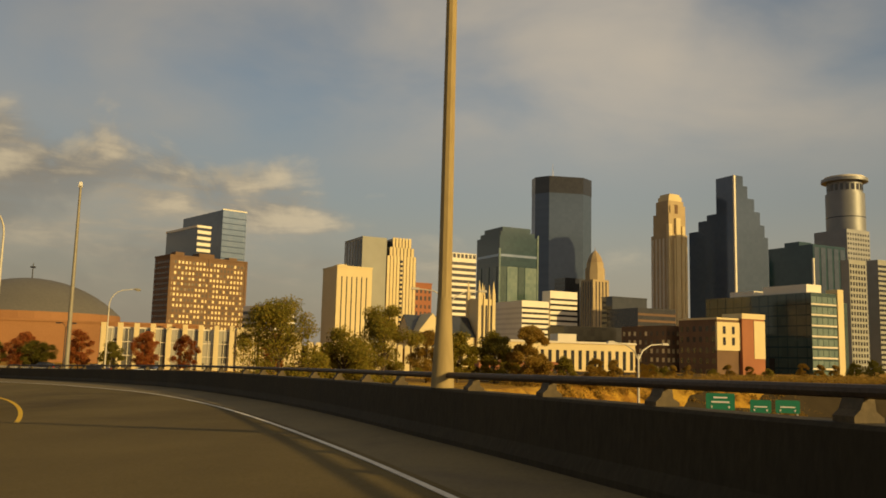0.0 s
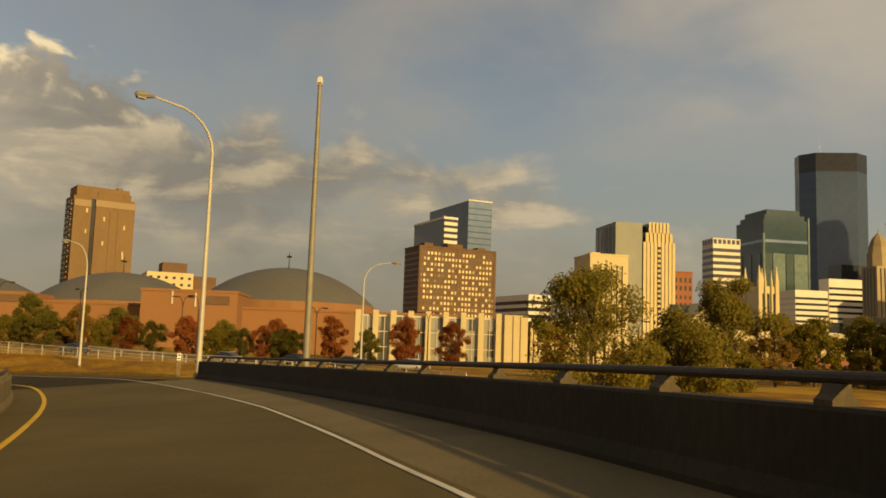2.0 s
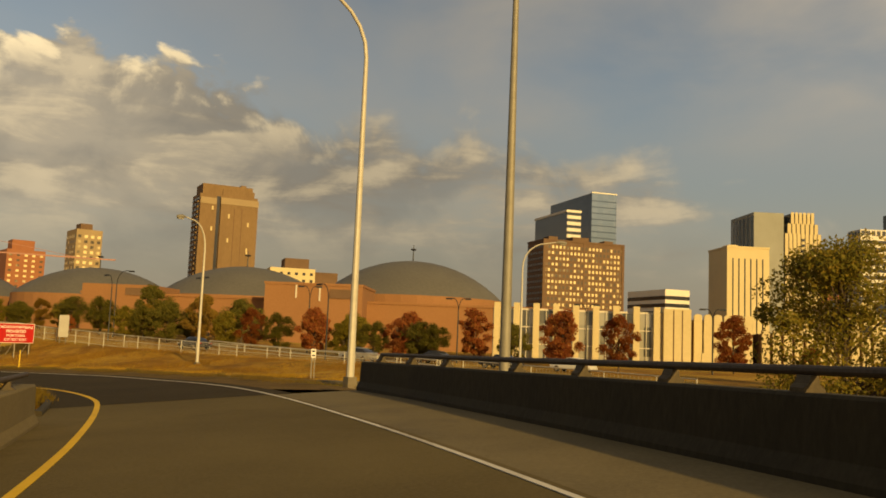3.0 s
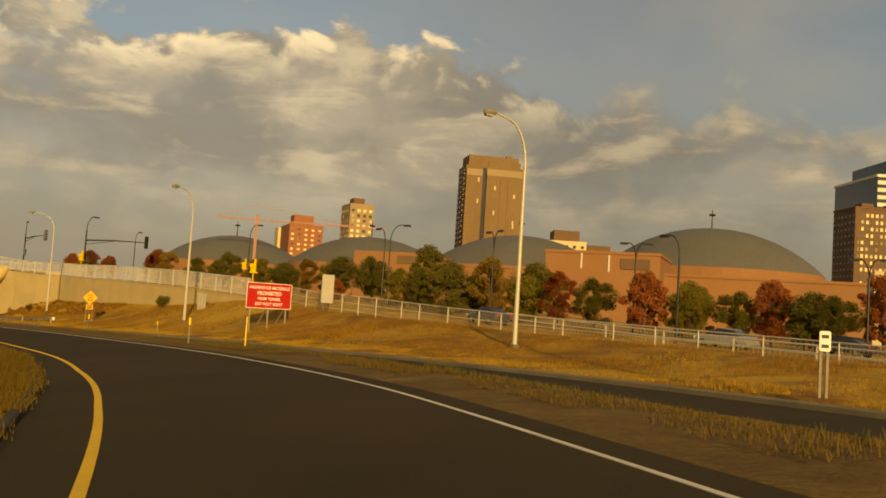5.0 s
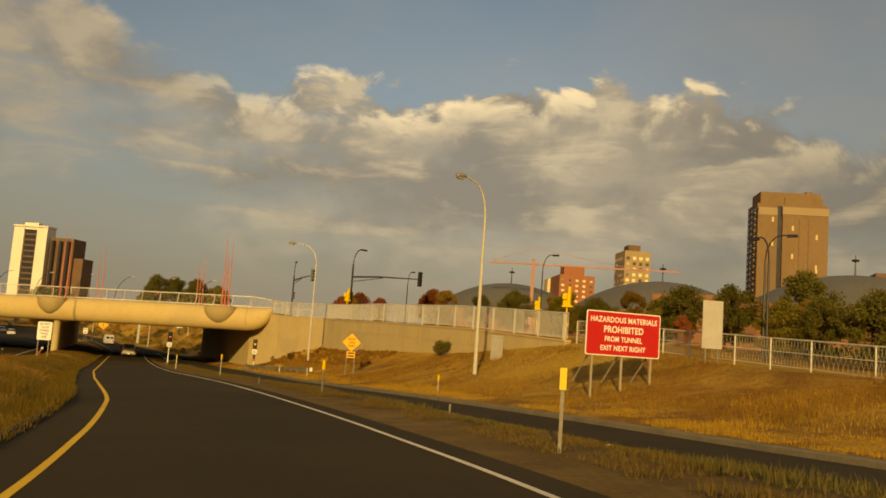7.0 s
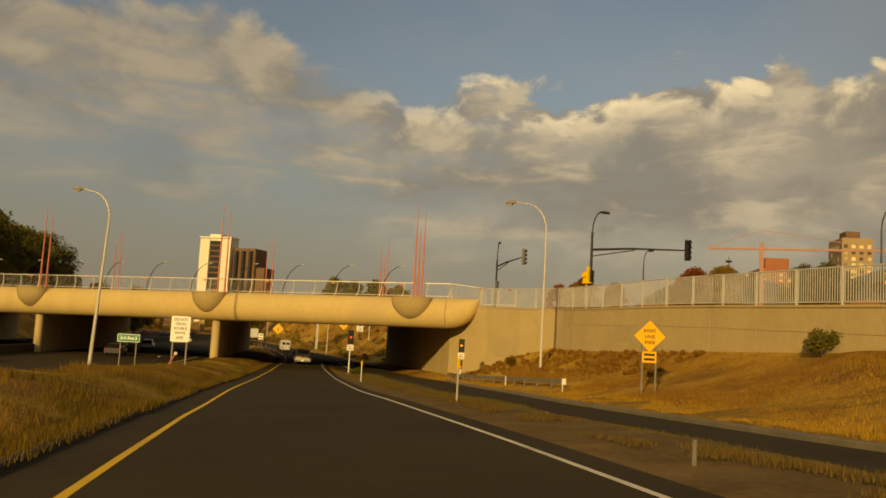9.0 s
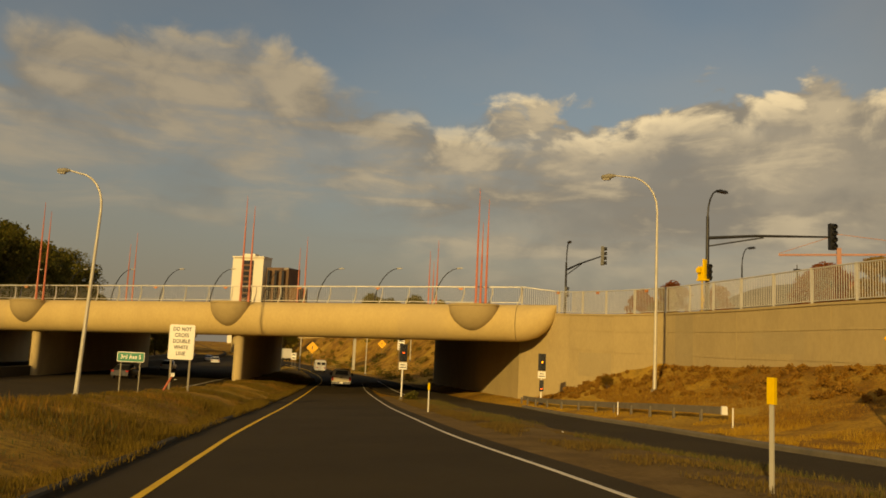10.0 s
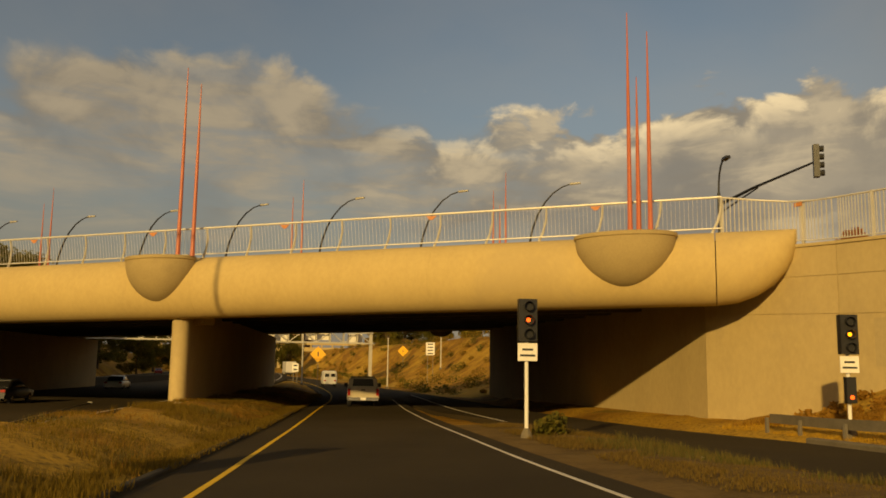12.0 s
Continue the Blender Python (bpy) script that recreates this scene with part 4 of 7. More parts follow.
GREENPANE = glassy("green_office_glass", (0.032, 0.056, 0.052), (0.060, 0.090, 0.076), 0.06, sx=0.4, sz=0.28)
PALEPANE = glassy("pale_green_glass", (0.085, 0.135, 0.125), (0.17, 0.22, 0.18), 0.06, sx=0.4, sz=0.28)
# Pale cells paint sky reflections into the hall's panes.
HALLGLASS = glassy("hall_sky_glass", (0.12, 0.12, 0.11), (0.42, 0.40, 0.33), 0.1, 0.3, sx=0.9, sz=0.22, split="cell")
DARKGLASS = glassy("dark_window_glass", (0.015, 0.015, 0.016), (0.035, 0.034, 0.033), 0.12, sx=0.5, sz=0.35)
# Sun caught in the windows, painted as gold panes among dark ones.
SUNPANE = glassy("painted_sunlit_glass", (0.050, 0.034, 0.018), (0.72, 0.57, 0.30), 0.35, sx=0.30, sz=0.36, split="island")
STEELCYL = mat("satin_steel", (0.22, 0.225, 0.225), (0.17, 0.175, 0.175), 0.5, 0.4, scale=0.05, fine=1.5, bump=0.02)


class Building:
    """A block on a nearest corner: its right side runs wr metres at yaw a from it, its left side wl metres at right angles."""

    def __init__(self, name, label, c, a, wr, wl, z1, wall, z0=-3.0, category="building"):
        self.t = thing(name, label, category, (c[0], c[1], 0), a)
        self.wr, self.wl, self.z0, self.z1, self.wall = wr, wl, z0, z1, wall
        self.box("wall", 0, wr, 0, wl, z0, z1, wall)

    def box(self, name, x0, x1, y0, y1, z0, z1, material, kind="", label=""):
        m = Mesh().box(((x0 + x1) / 2, (y0 + y1) / 2, z0), (x1 - x0, y1 - y0, z1 - z0))
        return part(name, m, material, self.t, label, kind=kind)

    def parapet(self, h=1.2, w=0.5, o=0.25):
        m = Mesh()
        x0, x1, y0, y1 = -o, self.wr + o, -o, self.wl + o
        for a, b, c, d in ((x0, x1, y0, y0 + w), (x0, x1, y1 - w, y1), (x0, x0 + w, y0 + w, y1 - w), (x1 - w, x1, y0 + w, y1 - w)):
            m.box(((a + b) / 2, (c + d) / 2, self.z1), (b - a, d - c, h))
        part("parapet", m, self.wall, self.t)
        return self

    def _panel(self, m, face, u0, u1, z0, z1, p):
        if face == "r":
            m.box(((u0 + u1) / 2, -p / 2 + 0.05, z0), (u1 - u0, p + 0.1, z1 - z0))
        else:
            m.box((-p / 2 + 0.05, (u0 + u1) / 2, z0), (p + 0.1, u1 - u0, z1 - z0))

    def windows(self, face, nx, nz, material, fw=0.6, fh=0.55, z0=None, z1=None, u0=0.0, u1=None, p=0.06, name="window_grid"):
        """A field of panes, far too small to pick apart."""
        u1 = u1 or (self.wr if face == "r" else self.wl)
        z0, z1 = self.z0 + 3 if z0 is None else z0, self.z1 - 2 if z1 is None else z1
        m, du, dz = Mesh(), (u1 - u0) / nx, (z1 - z0) / nz
        for i in range(nx):
            for k in range(nz):
                cu, cz = u0 + (i + 0.5) * du, z0 + (k + 0.5) * dz
                self._panel(m, face, cu - fw * du / 2, cu + fw * du / 2, cz - fh * dz / 2, cz + fh * dz / 2, p)
        part(name, m, material, self.t, kind="stuff")
        return self

    def bands(self, face, n, material, fh=0.5, z0=None, z1=None, u0=0.0, u1=None, p=0.35, name="band"):
        u1 = u1 or (self.wr if face == "r" else self.wl)
        z0, z1 = self.z0 + 3 if z0 is None else z0, self.z1 if z1 is None else z1
        dz = (z1 - z0) / n
        for k in range(n):
            m = Mesh()
            self._panel(m, face, u0, u1, z0 + k * dz, z0 + (k + fh) * dz, p)
            part(name, m, material, self.t)
        return self

    def ribs(self, face, n, material, fw=0.4, z0=None, z1=None, u0=0.0, u1=None, p=0.6, name="rib"):
        u1 = u1 or (self.wr if face == "r" else self.wl)
        z0, z1 = self.z0 if z0 is None else z0, self.z1 if z1 is None else z1
        du = (u1 - u0) / n
        for k in range(n):
            m = Mesh()
            self._panel(m, face, u0 + (k + 0.5 - fw / 2) * du, u0 + (k + 0.5 + fw / 2) * du, z0, z1, p)
            part(name, m, material, self.t)
        return self


def city():
    # apartment block of brown brick
    b = Building("apartment_tower", "brown brick apartment block with many small windows, some painted sunlit", (-141.6, 466.9), 40, 45.2, 19.7, 52.5, BRICK)
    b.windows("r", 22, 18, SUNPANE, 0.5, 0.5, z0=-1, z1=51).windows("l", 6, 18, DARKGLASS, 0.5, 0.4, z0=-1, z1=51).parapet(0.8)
    b.box("roof_house", 4, 9, 3, 9, 52.5, 55.2, BRICK)
    b.box("roof_house", 18, 27, 4, 12, 52.5, 55.8, BRICK)
    b.box("roof_house", 36, 41, 4, 10, 52.5, 55.0, BRICK)
    b.box("corner_pier", -0.3, 1.2, -0.35, 0.6, -3, 52.5, BRICK)
    b.box("corner_pier", 44.0, 45.4, -0.35, 0.6, -3, 52.5, BRICK)
    b.box("stair_strip", 21.8, 23.0, -0.3, 0.2, -3, 52.5, BRICK)
    # white banded tower and glass tower behind it
    b = Building("office_tower", "dark glass tower with white sunlit floor bands", (-158.2, 581.6), 40, 9.7, 48.6, 84.7, GREYGLASS)
    b.bands("r", 12, WHITEC, 0.52, z0=36, z1=84.7).parapet(1.2)
    b.box("roof_edge", -0.5, 10, -0.5, 49, 84.7, 86.2, WHITEC)
    b = Building("glass_tower", "tall blue glass tower with one side painted bright with sky", (-150.8, 619.5), 40, 18.8, 64.3, 103.4, BLUEGLASS)
    # This face is a brighter copy of the glass, for the mirrored sky.
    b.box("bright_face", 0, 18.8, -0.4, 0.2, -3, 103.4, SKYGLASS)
    b.bands("r", 22, SLATEGLASS, 0.16, z0=10, z1=102, p=0.45)
    b.box("roof_edge", -0.3, 19, -0.5, 0.4, 103.4, 104.2, WHITEC)
    # low white office
    b = Building("office_block", "low white office block with dark ribbon windows", (-71.0, 378.5), 40, 10.4, 26.7, 23.0, WHITEC)
    b.bands("r", 5, DARKGLASS, 0.5, z0=8, z1=22, p=0.06).bands("l", 5, DARKGLASS, 0.5, z0=8, z1=22, p=0.06)
    # cream blocks
    b = Building("cream_block", "plain cream stone block with narrow window slots", (-57.2, 508.3), 25, 21.9, 25.4, 53.2, BEIGE)
    b.ribs("r", 6, DARKGLASS, 0.22, z0=2, z1=48, u0=1.5, u1=20, p=0.05, name="window_slot").parapet(1.0)
    b.box("roof_house", 3, 8, 6, 14, 53.2, 55.5, BEIGE)
    b = Building("grey_tower", "grey concrete tower slab behind a cream tower", (-45.6, 545.4), 25, 16.6, 32, 77.0, GREYSTONE)
    b.ribs("l", 6, GREYGLASS, 0.5, z0=4, z1=75, p=0.08, name="window_strip")
    b.box("shaft_wall", 16.6, 19.0, 6, 30, -3, 76.6, GREYSTONE)
    b = Building("ribbed_tower", "sunlit cream tower with stepped crown and tall vertical ribs", (-30.2, 552.0), 25, 20.5, 20, 66.0, GREYGLASS)
    b.ribs("r", 9, BEIGE, 0.78, z0=-3, z1=66, p=0.35)
    b.box("shoulder", 1.5, 19, 0.4, 19, 66, 71.5, GREYGLASS)
    b.ribs("r", 7, BEIGE, 0.74, z0=66, z1=71.5, u0=1.5, u1=19, p=0.1)
    b.box("crown", 3.5, 17, 0.6, 18, 71.5, 77, GREYGLASS)
    b.ribs("r", 6, BEIGE, 0.72, z0=71.5, z1=77.8, u0=3.5, u1=17, p=-0.3)
    b.windows("r", 1, 20, DARKGLASS, 0.5, 0.5, z0=5, z1=64, u0=8.5, u1=11.5, p=1.0)
    b = Building("brick_block", "red-brown brick block with arched upper windows", (-14.9, 595.5), 25, 16, 12.3, 52.3, REDBRICK)
    b.windows("r", 5, 2, DARKGLASS, 0.5, 0.6, z0=40, z1=50).windows("r", 5, 8, DARKGLASS, 0.4, 0.5, z0=2, z1=39).parapet(0.8)
    # banded white office
    b = Building("striped_office", "white office tower with dark horizontal window bands", (16.7, 680.0), 25, 21.4, 15.9, 85.0, WHITEC)
    b.bands("r", 17, DARKGLASS, 0.52, z0=0, z1=80, p=0.06).bands("l", 17, GREYGLASS, 0.5, z0=0, z1=80, p=0.06)
    b.ribs("r", 6, DARKGLASS, 0.7, z0=81, z1=84.2, p=0.08, name="loggia").ribs("l", 4, DARKGLASS, 0.7, z0=81, z1=84.2, p=0.08, name="loggia")
    # teal glass tower
    b = Building("teal_tower", "teal glass tower with a darker stepped crown", (70.6, 851.6), 25, 44.8, 46.5, 112.0, TEALGLASS)
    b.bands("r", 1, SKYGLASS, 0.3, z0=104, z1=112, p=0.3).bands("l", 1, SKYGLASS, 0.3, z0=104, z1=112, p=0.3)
    for u0, u1, skin in ((1.0, 8.0, GREENPANE), (9.0, 21.0, PALEPANE), (22.0, 29.0, GREENPANE), (30.0, 43.5, PALEPANE)):
        b.box("glass_bay", u0, u1, -0.5, 0.3, 20, 94, skin)
    b.ribs("l", 3, GREENPANE, 0.4, z0=20, z1=94, p=0.5, name="glass_bay")
    b.box("corner_fin", -0.8, 0.8, -0.8, 0.8, 20, 112, PALEPANE)
    b.box("corner_fin", 44.0, 45.6, -0.8, 0.8, 60, 128, PALEPANE)
    b.box("upper_block", 0, 44.8, 0, 46.5, 112, 125, TEALGLASS)
    b.box("crown", 5, 38, 3, 40, 125, 134.5, TEALGLASS)
    b.box("crown_step", 2, 42, 1.5, 43, 125, 129.5, TEALGLASS)
    # white terraced offices
    b = Building("terraced_office", "low white office with dark ribbon windows", (75.9, 710.2), 25, 26.5, 45.1, 50.7, WHITEC)
    b.bands("r", 8, DARKGLASS, 0.42, z0=14, z1=48, p=0.06).bands("l", 8, PALE, 0.4, z0=14, z1=48, p=0.06)
    b = Building("terraced_office", "white office block with dark ribbon windows beside a lower wing", (101.8, 726.7), 25, 27.8, 12, 60.6, WHITEC)
    b.bands("r", 6, DARKGLASS, 0.40, z0=30, z1=57, p=0.06)
    b.box("dark_base", -1, 29, -1, 5, -3, 28, GREYGLASS)
    # dark octagonal tower
    t = thing("dark_tower", "tall dark grey glass tower with chamfered corners", "building", (161.0, 1190.0, 0), 8)
    out = [(12, 0), (62, 0), (80, 16), (80, 34), (62, 50), (12, 50), (-4, 34), (-4, 16)]
    part("shaft", Mesh().prism(out, -3, 238), SLATEGLASS, t)
    part("crown", Mesh().prism([(35 + (x - 35) * 1.005, 25 + (y - 25) * 1.005) for x, y in out], 238, 262), DARKGLASS, t)
    part("antenna", Mesh().tube([(20, 10, 262), (20, 10, 282)], [0.5, 0.15], 6), PALE, t)
    # obelisk tower
    t = thing("obelisk_tower", "slender tan stone tower with a pyramid top", "building", (172.0, 902.0, 0), 25)
    part("shaft", Mesh().box((12, 8, -3), (22, 22, 91), 0, 0.94), SANDSTONE, t)
    def ring(r):
        return [(12 + r * math.cos(radians(22.5 + 45 * i)), 8 + r * math.sin(radians(22.5 + 45 * i))) for i in range(8)]
    part("setback", Mesh().prism(ring(10.6), 88, 101), SANDSTONE, t)
    part("setback", Mesh().prism(ring(9.2), 101, 107), SANDSTONE, t)
    roof, levels = Mesh(), ((8.6, 107), (7.6, 111), (5.6, 115), (2.8, 118.5), (0.5, 120.5))
    for r, z in levels:
        roof.v += [(x, y, z) for x, y in ring(r)]
    for i in range(len(levels) - 1):
        roof.f += [(i * 8 + j, i * 8 + (j + 1) % 8, i * 8 + 8 + (j + 1) % 8, i * 8 + 8 + j) for j in range(8)]
    part("dome_roof", roof, TANTOWER, t)
    part("finial", Mesh().tube([(12, 8, 120), (12, 8, 124)], [0.5, 0.12], 6), TANTOWER, t)
    for u in (5.5, 9.8, 14.2, 18.5):
        part("window_strip", Mesh().box((u, -2.45, 10), (1.3, 0.5, 76)), DARKGLASS, t)
        part("window_strip", Mesh().box((1.55, u - 4, 10), (0.5, 1.3, 76)), DARKGLASS, t)
    b = Building("dark_block", "dark grey office block in shade", (147.7, 697.4), 25, 35.6, 14, 54.0, GREYGLASS)
    b.parapet(1.0)
    b = Building("dark_block", "dark brown block with faint floor bands", (141.8, 595.9), 25, 33.9, 34.4, 39.8, DARKGLASS)
    b.bands("r", 8, BRICK, 0.35, z0=4, z1=39, p=0.2)
    b = Building("grey_office", "dark office block with faint bands behind glass tower", (150.0, 930.0), 25, 42, 20, 92.0, GREYGLASS)
    b.bands("l", 10, DARKGLASS, 0.5, z0=40, z1=90, p=0.1)
    # stepped tan tower
    b = Building("stepped_tower", "tall stepped tan stone tower with bright vertical bays", (306.5, 1068.9), 25, 30, 34, 165.0, SANDSTONE)
    b.ribs("r", 5, BEIGE, 0.42, z0=0, z1=160, p=0.9).ribs("l", 5, PALE, 0.35, z0=0, z1=160, p=0.9)
    b.box("tier", 1, 29, 2, 31, 165, 192, SANDSTONE)
    b.box("tier", 3, 28, 4.5, 28, 192, 209, SANDSTONE)
    b.box("shoulder", 5, 29.5, 3.0, 28, 186, 203, SANDSTONE)
    b.box("slot", 12, 17, 2.6, 4, 188, 204, BRICK)
    b.box("crown", 5, 26.5, 6, 26, 209, 215, BEIGE)
    b.box("crown_top", 7, 24, 7, 25, 215, 218.5, BEIGE)
    b.box("bay", -0.9, 4, -0.9, 4, 0, 178, BEIGE)
    b.box("bay", 11, 18, -1.2, 4, 0, 186, BEIGE)
    b.box("bay", 21, 25, -1.0, 4, 0, 176, BEIGE)
    # faceted blue tower
    b = Building("faceted_tower", "blue glass tower of stepped facets with a painted glint along one edge", (402.3, 1099.6), 25, 16, 32.2, 250.4, SLATEGLASS)
    for k, (w, z) in enumerate(((26, 238), (38, 222), (48, 205), (56, 188), (62, 172))):
        b.box("step", 16 if k == 0 else (26, 38, 48, 56)[k - 1], w, 2, 30, -3, z, SLATEGLASS)
    # Sun glint on the corner, made as a white strip.
    b.box("white_edge", -1.2, 1.6, -1.2, 1.0, -3, 250, WHITEC)
    for k, (w, z) in enumerate(((50, 203), (66, 196), (84, 183))):
        b.box("wing", 0, 20, 32 if k == 0 else (50, 66)[k - 1], w, -3, z, SLATEGLASS)
    # teal slab, round steel tower, grid block
    b = Building("teal_slab", "dark teal glass slab with bright edge", (333.1, 738.0), 25, 41.4, 49.0, 108.6, TEALGLASS)
    b.ribs("r", 5, BLUEGLASS, 0.7, z0=4, z1=106, p=0.3, name="glass_bay")
    b.box("edge", -0.6, 0.8, -0.6, 0.8, -3, 96, WHITEC)
    b.box("roof_house", 4, 20, 18, 34, 108.6, 113, TEALGLASS)
    b = Building("steel_tower_base", "square stepped base block of a round steel tower", (449.3, 903.6), 25, 36.5, 41.8, 150.6, STEELCYL)
    b.windows("r", 9, 28, DARKGLASS, 0.5, 0.5, z0=0, z1=148)
    t = thing("round_tower", "round satin steel tower with a wide ring on top", "building", (470.0, 945.0, 0))
    circ = [(math.cos(2 * math.pi * i / 40), math.sin(2 * math.pi * i / 40)) for i in range(40)]
    part("drum", Mesh().prism([(20.5 * x, 20.5 * y) for x, y in circ], 0, 196), STEELCYL, t, smooth=True)
    part("neck", Mesh().prism([(18.5 * x, 18.5 * y) for x, y in circ], 196, 209.5), STEELCYL, t, smooth=True)
    part("ring", Mesh().prism([(24.5 * x, 24.5 * y) for x, y in circ], 209.5, 213), STEELCYL, t, smooth=True)
    for k in range(20):
        a = 2 * math.pi * k / 20
        part("neck_window", Mesh().box((18.6 * math.cos(a), 18.6 * math.sin(a), 199), (0.6, 3.2, 7), math.degrees(a)), DARKGLASS, t)
    part("seam", Mesh().prism([(20.7 * x, 20.7 * y) for x, y in circ], 168, 169), GREYGLASS, t)
    part("cap", Mesh().prism([(21 * x, 21 * y) for x, y in circ], 213, 215.5), PALE, t, smooth=True)
    # Grey stone puts part of this block's shade into its colour.
    b = Building("grid_block", "pale stone block with a grid of square windows", (339.7, 690.1), 25, 19.9, 8, 89.5, GREYSTONE)
    b.windows("r", 6, 18, DARKGLASS, 0.6, 0.6, z0=0, z1=87)
    b = Building("pale_block", "pale stone office tower with banded windows", (425.9, 802.7), 25, 45, 12, 104.8, GREYSTONE)
    b.bands("r", 22, DARKGLASS, 0.5, z0=0, z1=102, p=0.06)
    # green glass office
    b = Building("glass_office", "green glass office block with a pale stone corner pier", (172.7, 404.6), 25, 18.5, 67.3, 36.8, GREENPANE, -8)
    b.bands("l", 8, TEALGLASS, 0.14, z0=-4, z1=36, p=0.06).bands("r", 8, PALE, 0.16, z0=-4, z1=36, p=0.15)
    b.windows("r", 5, 8, PALEPANE, 0.86, 0.6, z0=-4, z1=36, p=0.08)
    b.ribs("l", 12, TEALGLASS, 0.05, z0=-6, z1=36.5, p=0.1, name="mullion")
    b.box("stone_pier", 17.5, 21.5, -0.6, 6, -8, 39, BEIGE)
    b.box("side_wing", 21.5, 26, 1, 16, -8, 33, GREENPANE)
    b.box("roof_house", 2, 12, 4, 30, 36.8, 41, WHITEC)
    b.box("roof_house", 2, 9, 36, 52, 36.8, 39.6, WHITEC)
    b.box("entrance", -0.3, 1, 22, 25, -8, 6, DARKGLASS)
    # brick and yellow building
    b = Building("brick_house_block", "red brick building with yellow stone upper floors", (111.0, 356.5), 25, 17.0, 22, 20.5, BRICK, -8)
    b.windows("l", 6, 5, DARKGLASS, 0.45, 0.5, z0=-3, z1=19)
    b.box("stone_front", -0.3, 12.5, -0.5, 0.5, 8, 19.5, BEIGE)
    b.windows("r", 2, 2, DARKGLASS, 0.3, 0.7, z0=9.5, z1=18.5, u0=1, u1=11, p=0.6)
    b.box("stair_tower", 12.5, 25, -1.5, 9, -8, 22.9, REDBRICK)
    b.box("tower_cap", 12.2, 25.3, -1.8, 9.2, 21.2, 23.4, BEIGE)
    b.box("stone_foot", -0.4, 25.2, -1.75, -1.4, -8, -4.5, BEIGE)
    b.box("stair_base", 12.4, 25.1, -1.6, 9, -8, 6.0, REDBRICK)
    b.box("stone_top", 19.0, 25.2, -1.7, 0, 5, 20.5, BEIGE)
    b.box("roof_edge", -0.3, 17, -0.3, 22, 20.5, 21.3, BEIGE)
    b = Building("brick_house_wing", "brown brick wing with rows of square windows", (97.0, 379.0), 25, 16.0, 30, 18.5, BRICK, -8)
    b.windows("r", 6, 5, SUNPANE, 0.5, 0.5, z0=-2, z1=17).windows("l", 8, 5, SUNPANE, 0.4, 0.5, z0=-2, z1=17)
    # long low stone building and brick wing
    b = Building("library_block", "long low cream stone building with tall windows", (21.8, 344.0), 14, 58, 20, 9.2, BEIGE, -8)
    b.ribs("r", 18, DARKGLASS, 0.45, z0=-1, z1=6.5, p=0.05, name="window")
    b.box("cornice", -0.4, 58.4, -0.5, 20, 9.2, 10.0, PALE)
    b.box("roof_house", 26, 34, 4, 12, 10.0, 13, PALE)
    b = Building("brick_wing", "low orange brick wing with small windows", (12.0, 318.0), 14, 34, 12, 1.8, REDBRICK, -8)
    b.windows("r", 10, 1, DARKGLASS, 0.4, 0.6, z0=-3, z1=0.5)
    b = Building("dark_low_block", "long dark low building with a flat roof", (60.0, 420.0), 14, 90, 20, 18.0, DARKGLASS, -8)
    b.parapet(0.8)


def church():
    t = thing("church", "cream stone church with a pinnacled tower and slate roof", "church", (18.6, 409.5, 0), 25)
    part("tower", Mesh().box((4, 6, -6), (8, 11, 36)), BEIGE, t)
    for x, y in ((0.2, 0.7), (7.8, 0.7), (0.2, 11.3), (7.8, 11.3)):
        part("buttress", Mesh().box((x, y, -6), (2.0, 2.0, 38), 0, 0.75), BEIGE, t)
        part("pinnacle", Mesh().box((x, y, 32), (1.5, 1.5, 6.5), 0, 0.1), BEIGE, t)
    for x in (2.6, 5.4):
        part("buttress", Mesh().box((x, 0.3, -6), (0.8, 1.2, 38), 0, 0.8), BEIGE, t)
        part("pinnacle", Mesh().box((x, 0.4, 31.8), (0.7, 0.7, 5), 0, 0.1), BEIGE, t)
    for x in (1.4, 4.0, 6.6):
        part("belfry_window", Mesh().box((x, 0.42, 12), (0.9, 0.3, 15)), DARKGLASS, t)
    nave = Mesh()
    nave.v = [(x, y, z) for x in (-34, -1.0) for y, z in ((2, -6), (2, 12), (9.5, 21), (17, 12), (17, -6))]
    nave.f = [(0, 4, 3, 2, 1), (5, 6, 7, 8, 9), (0, 1, 6, 5), (1, 2, 7, 6), (2, 3, 8, 7), (3, 4, 9, 8)]
    part("nave", nave, BEIGE, t)
    roof = Mesh()
    roof.v = [(x, y, z) for x in (-34.4, -0.8) for y, z in ((1.5, 11.9), (9.5, 21.5), (17.5, 11.9), (9.5, 21.1))]
    roof.f = [(0, 1, 5, 4), (1, 2, 6, 5), (0, 4, 7, 3), (2, 3, 7, 6), (0, 3, 2, 1), (4, 5, 6, 7)]
    part("roof", roof, GREYGLASS, t)
    tr = Mesh()
    tr.v = [(x, y, z) for y in (-3, 9) for x, z in ((-32, -6), (-32, 14), (-25.5, 22), (-19, 14), (-19, -6))]
    tr.f = [(0, 1, 2, 3, 4), (5, 9, 8, 7, 6), (0, 5, 6, 1), (1, 6, 7, 2), (2, 7, 8, 3), (3, 8, 9, 4)]
    part("transept", tr, BEIGE, t)
    part("rose_window", Mesh().box((-25.5, -3.1, 4), (5.0, 0.3, 8), 0, 0.9), DARKGLASS, t)
    for k in range(4):
        part("side_window", Mesh().box((-16 + k * 3.9, 1.9, 0), (1.5, 0.3, 8)), DARKGLASS, t)


city()
church()


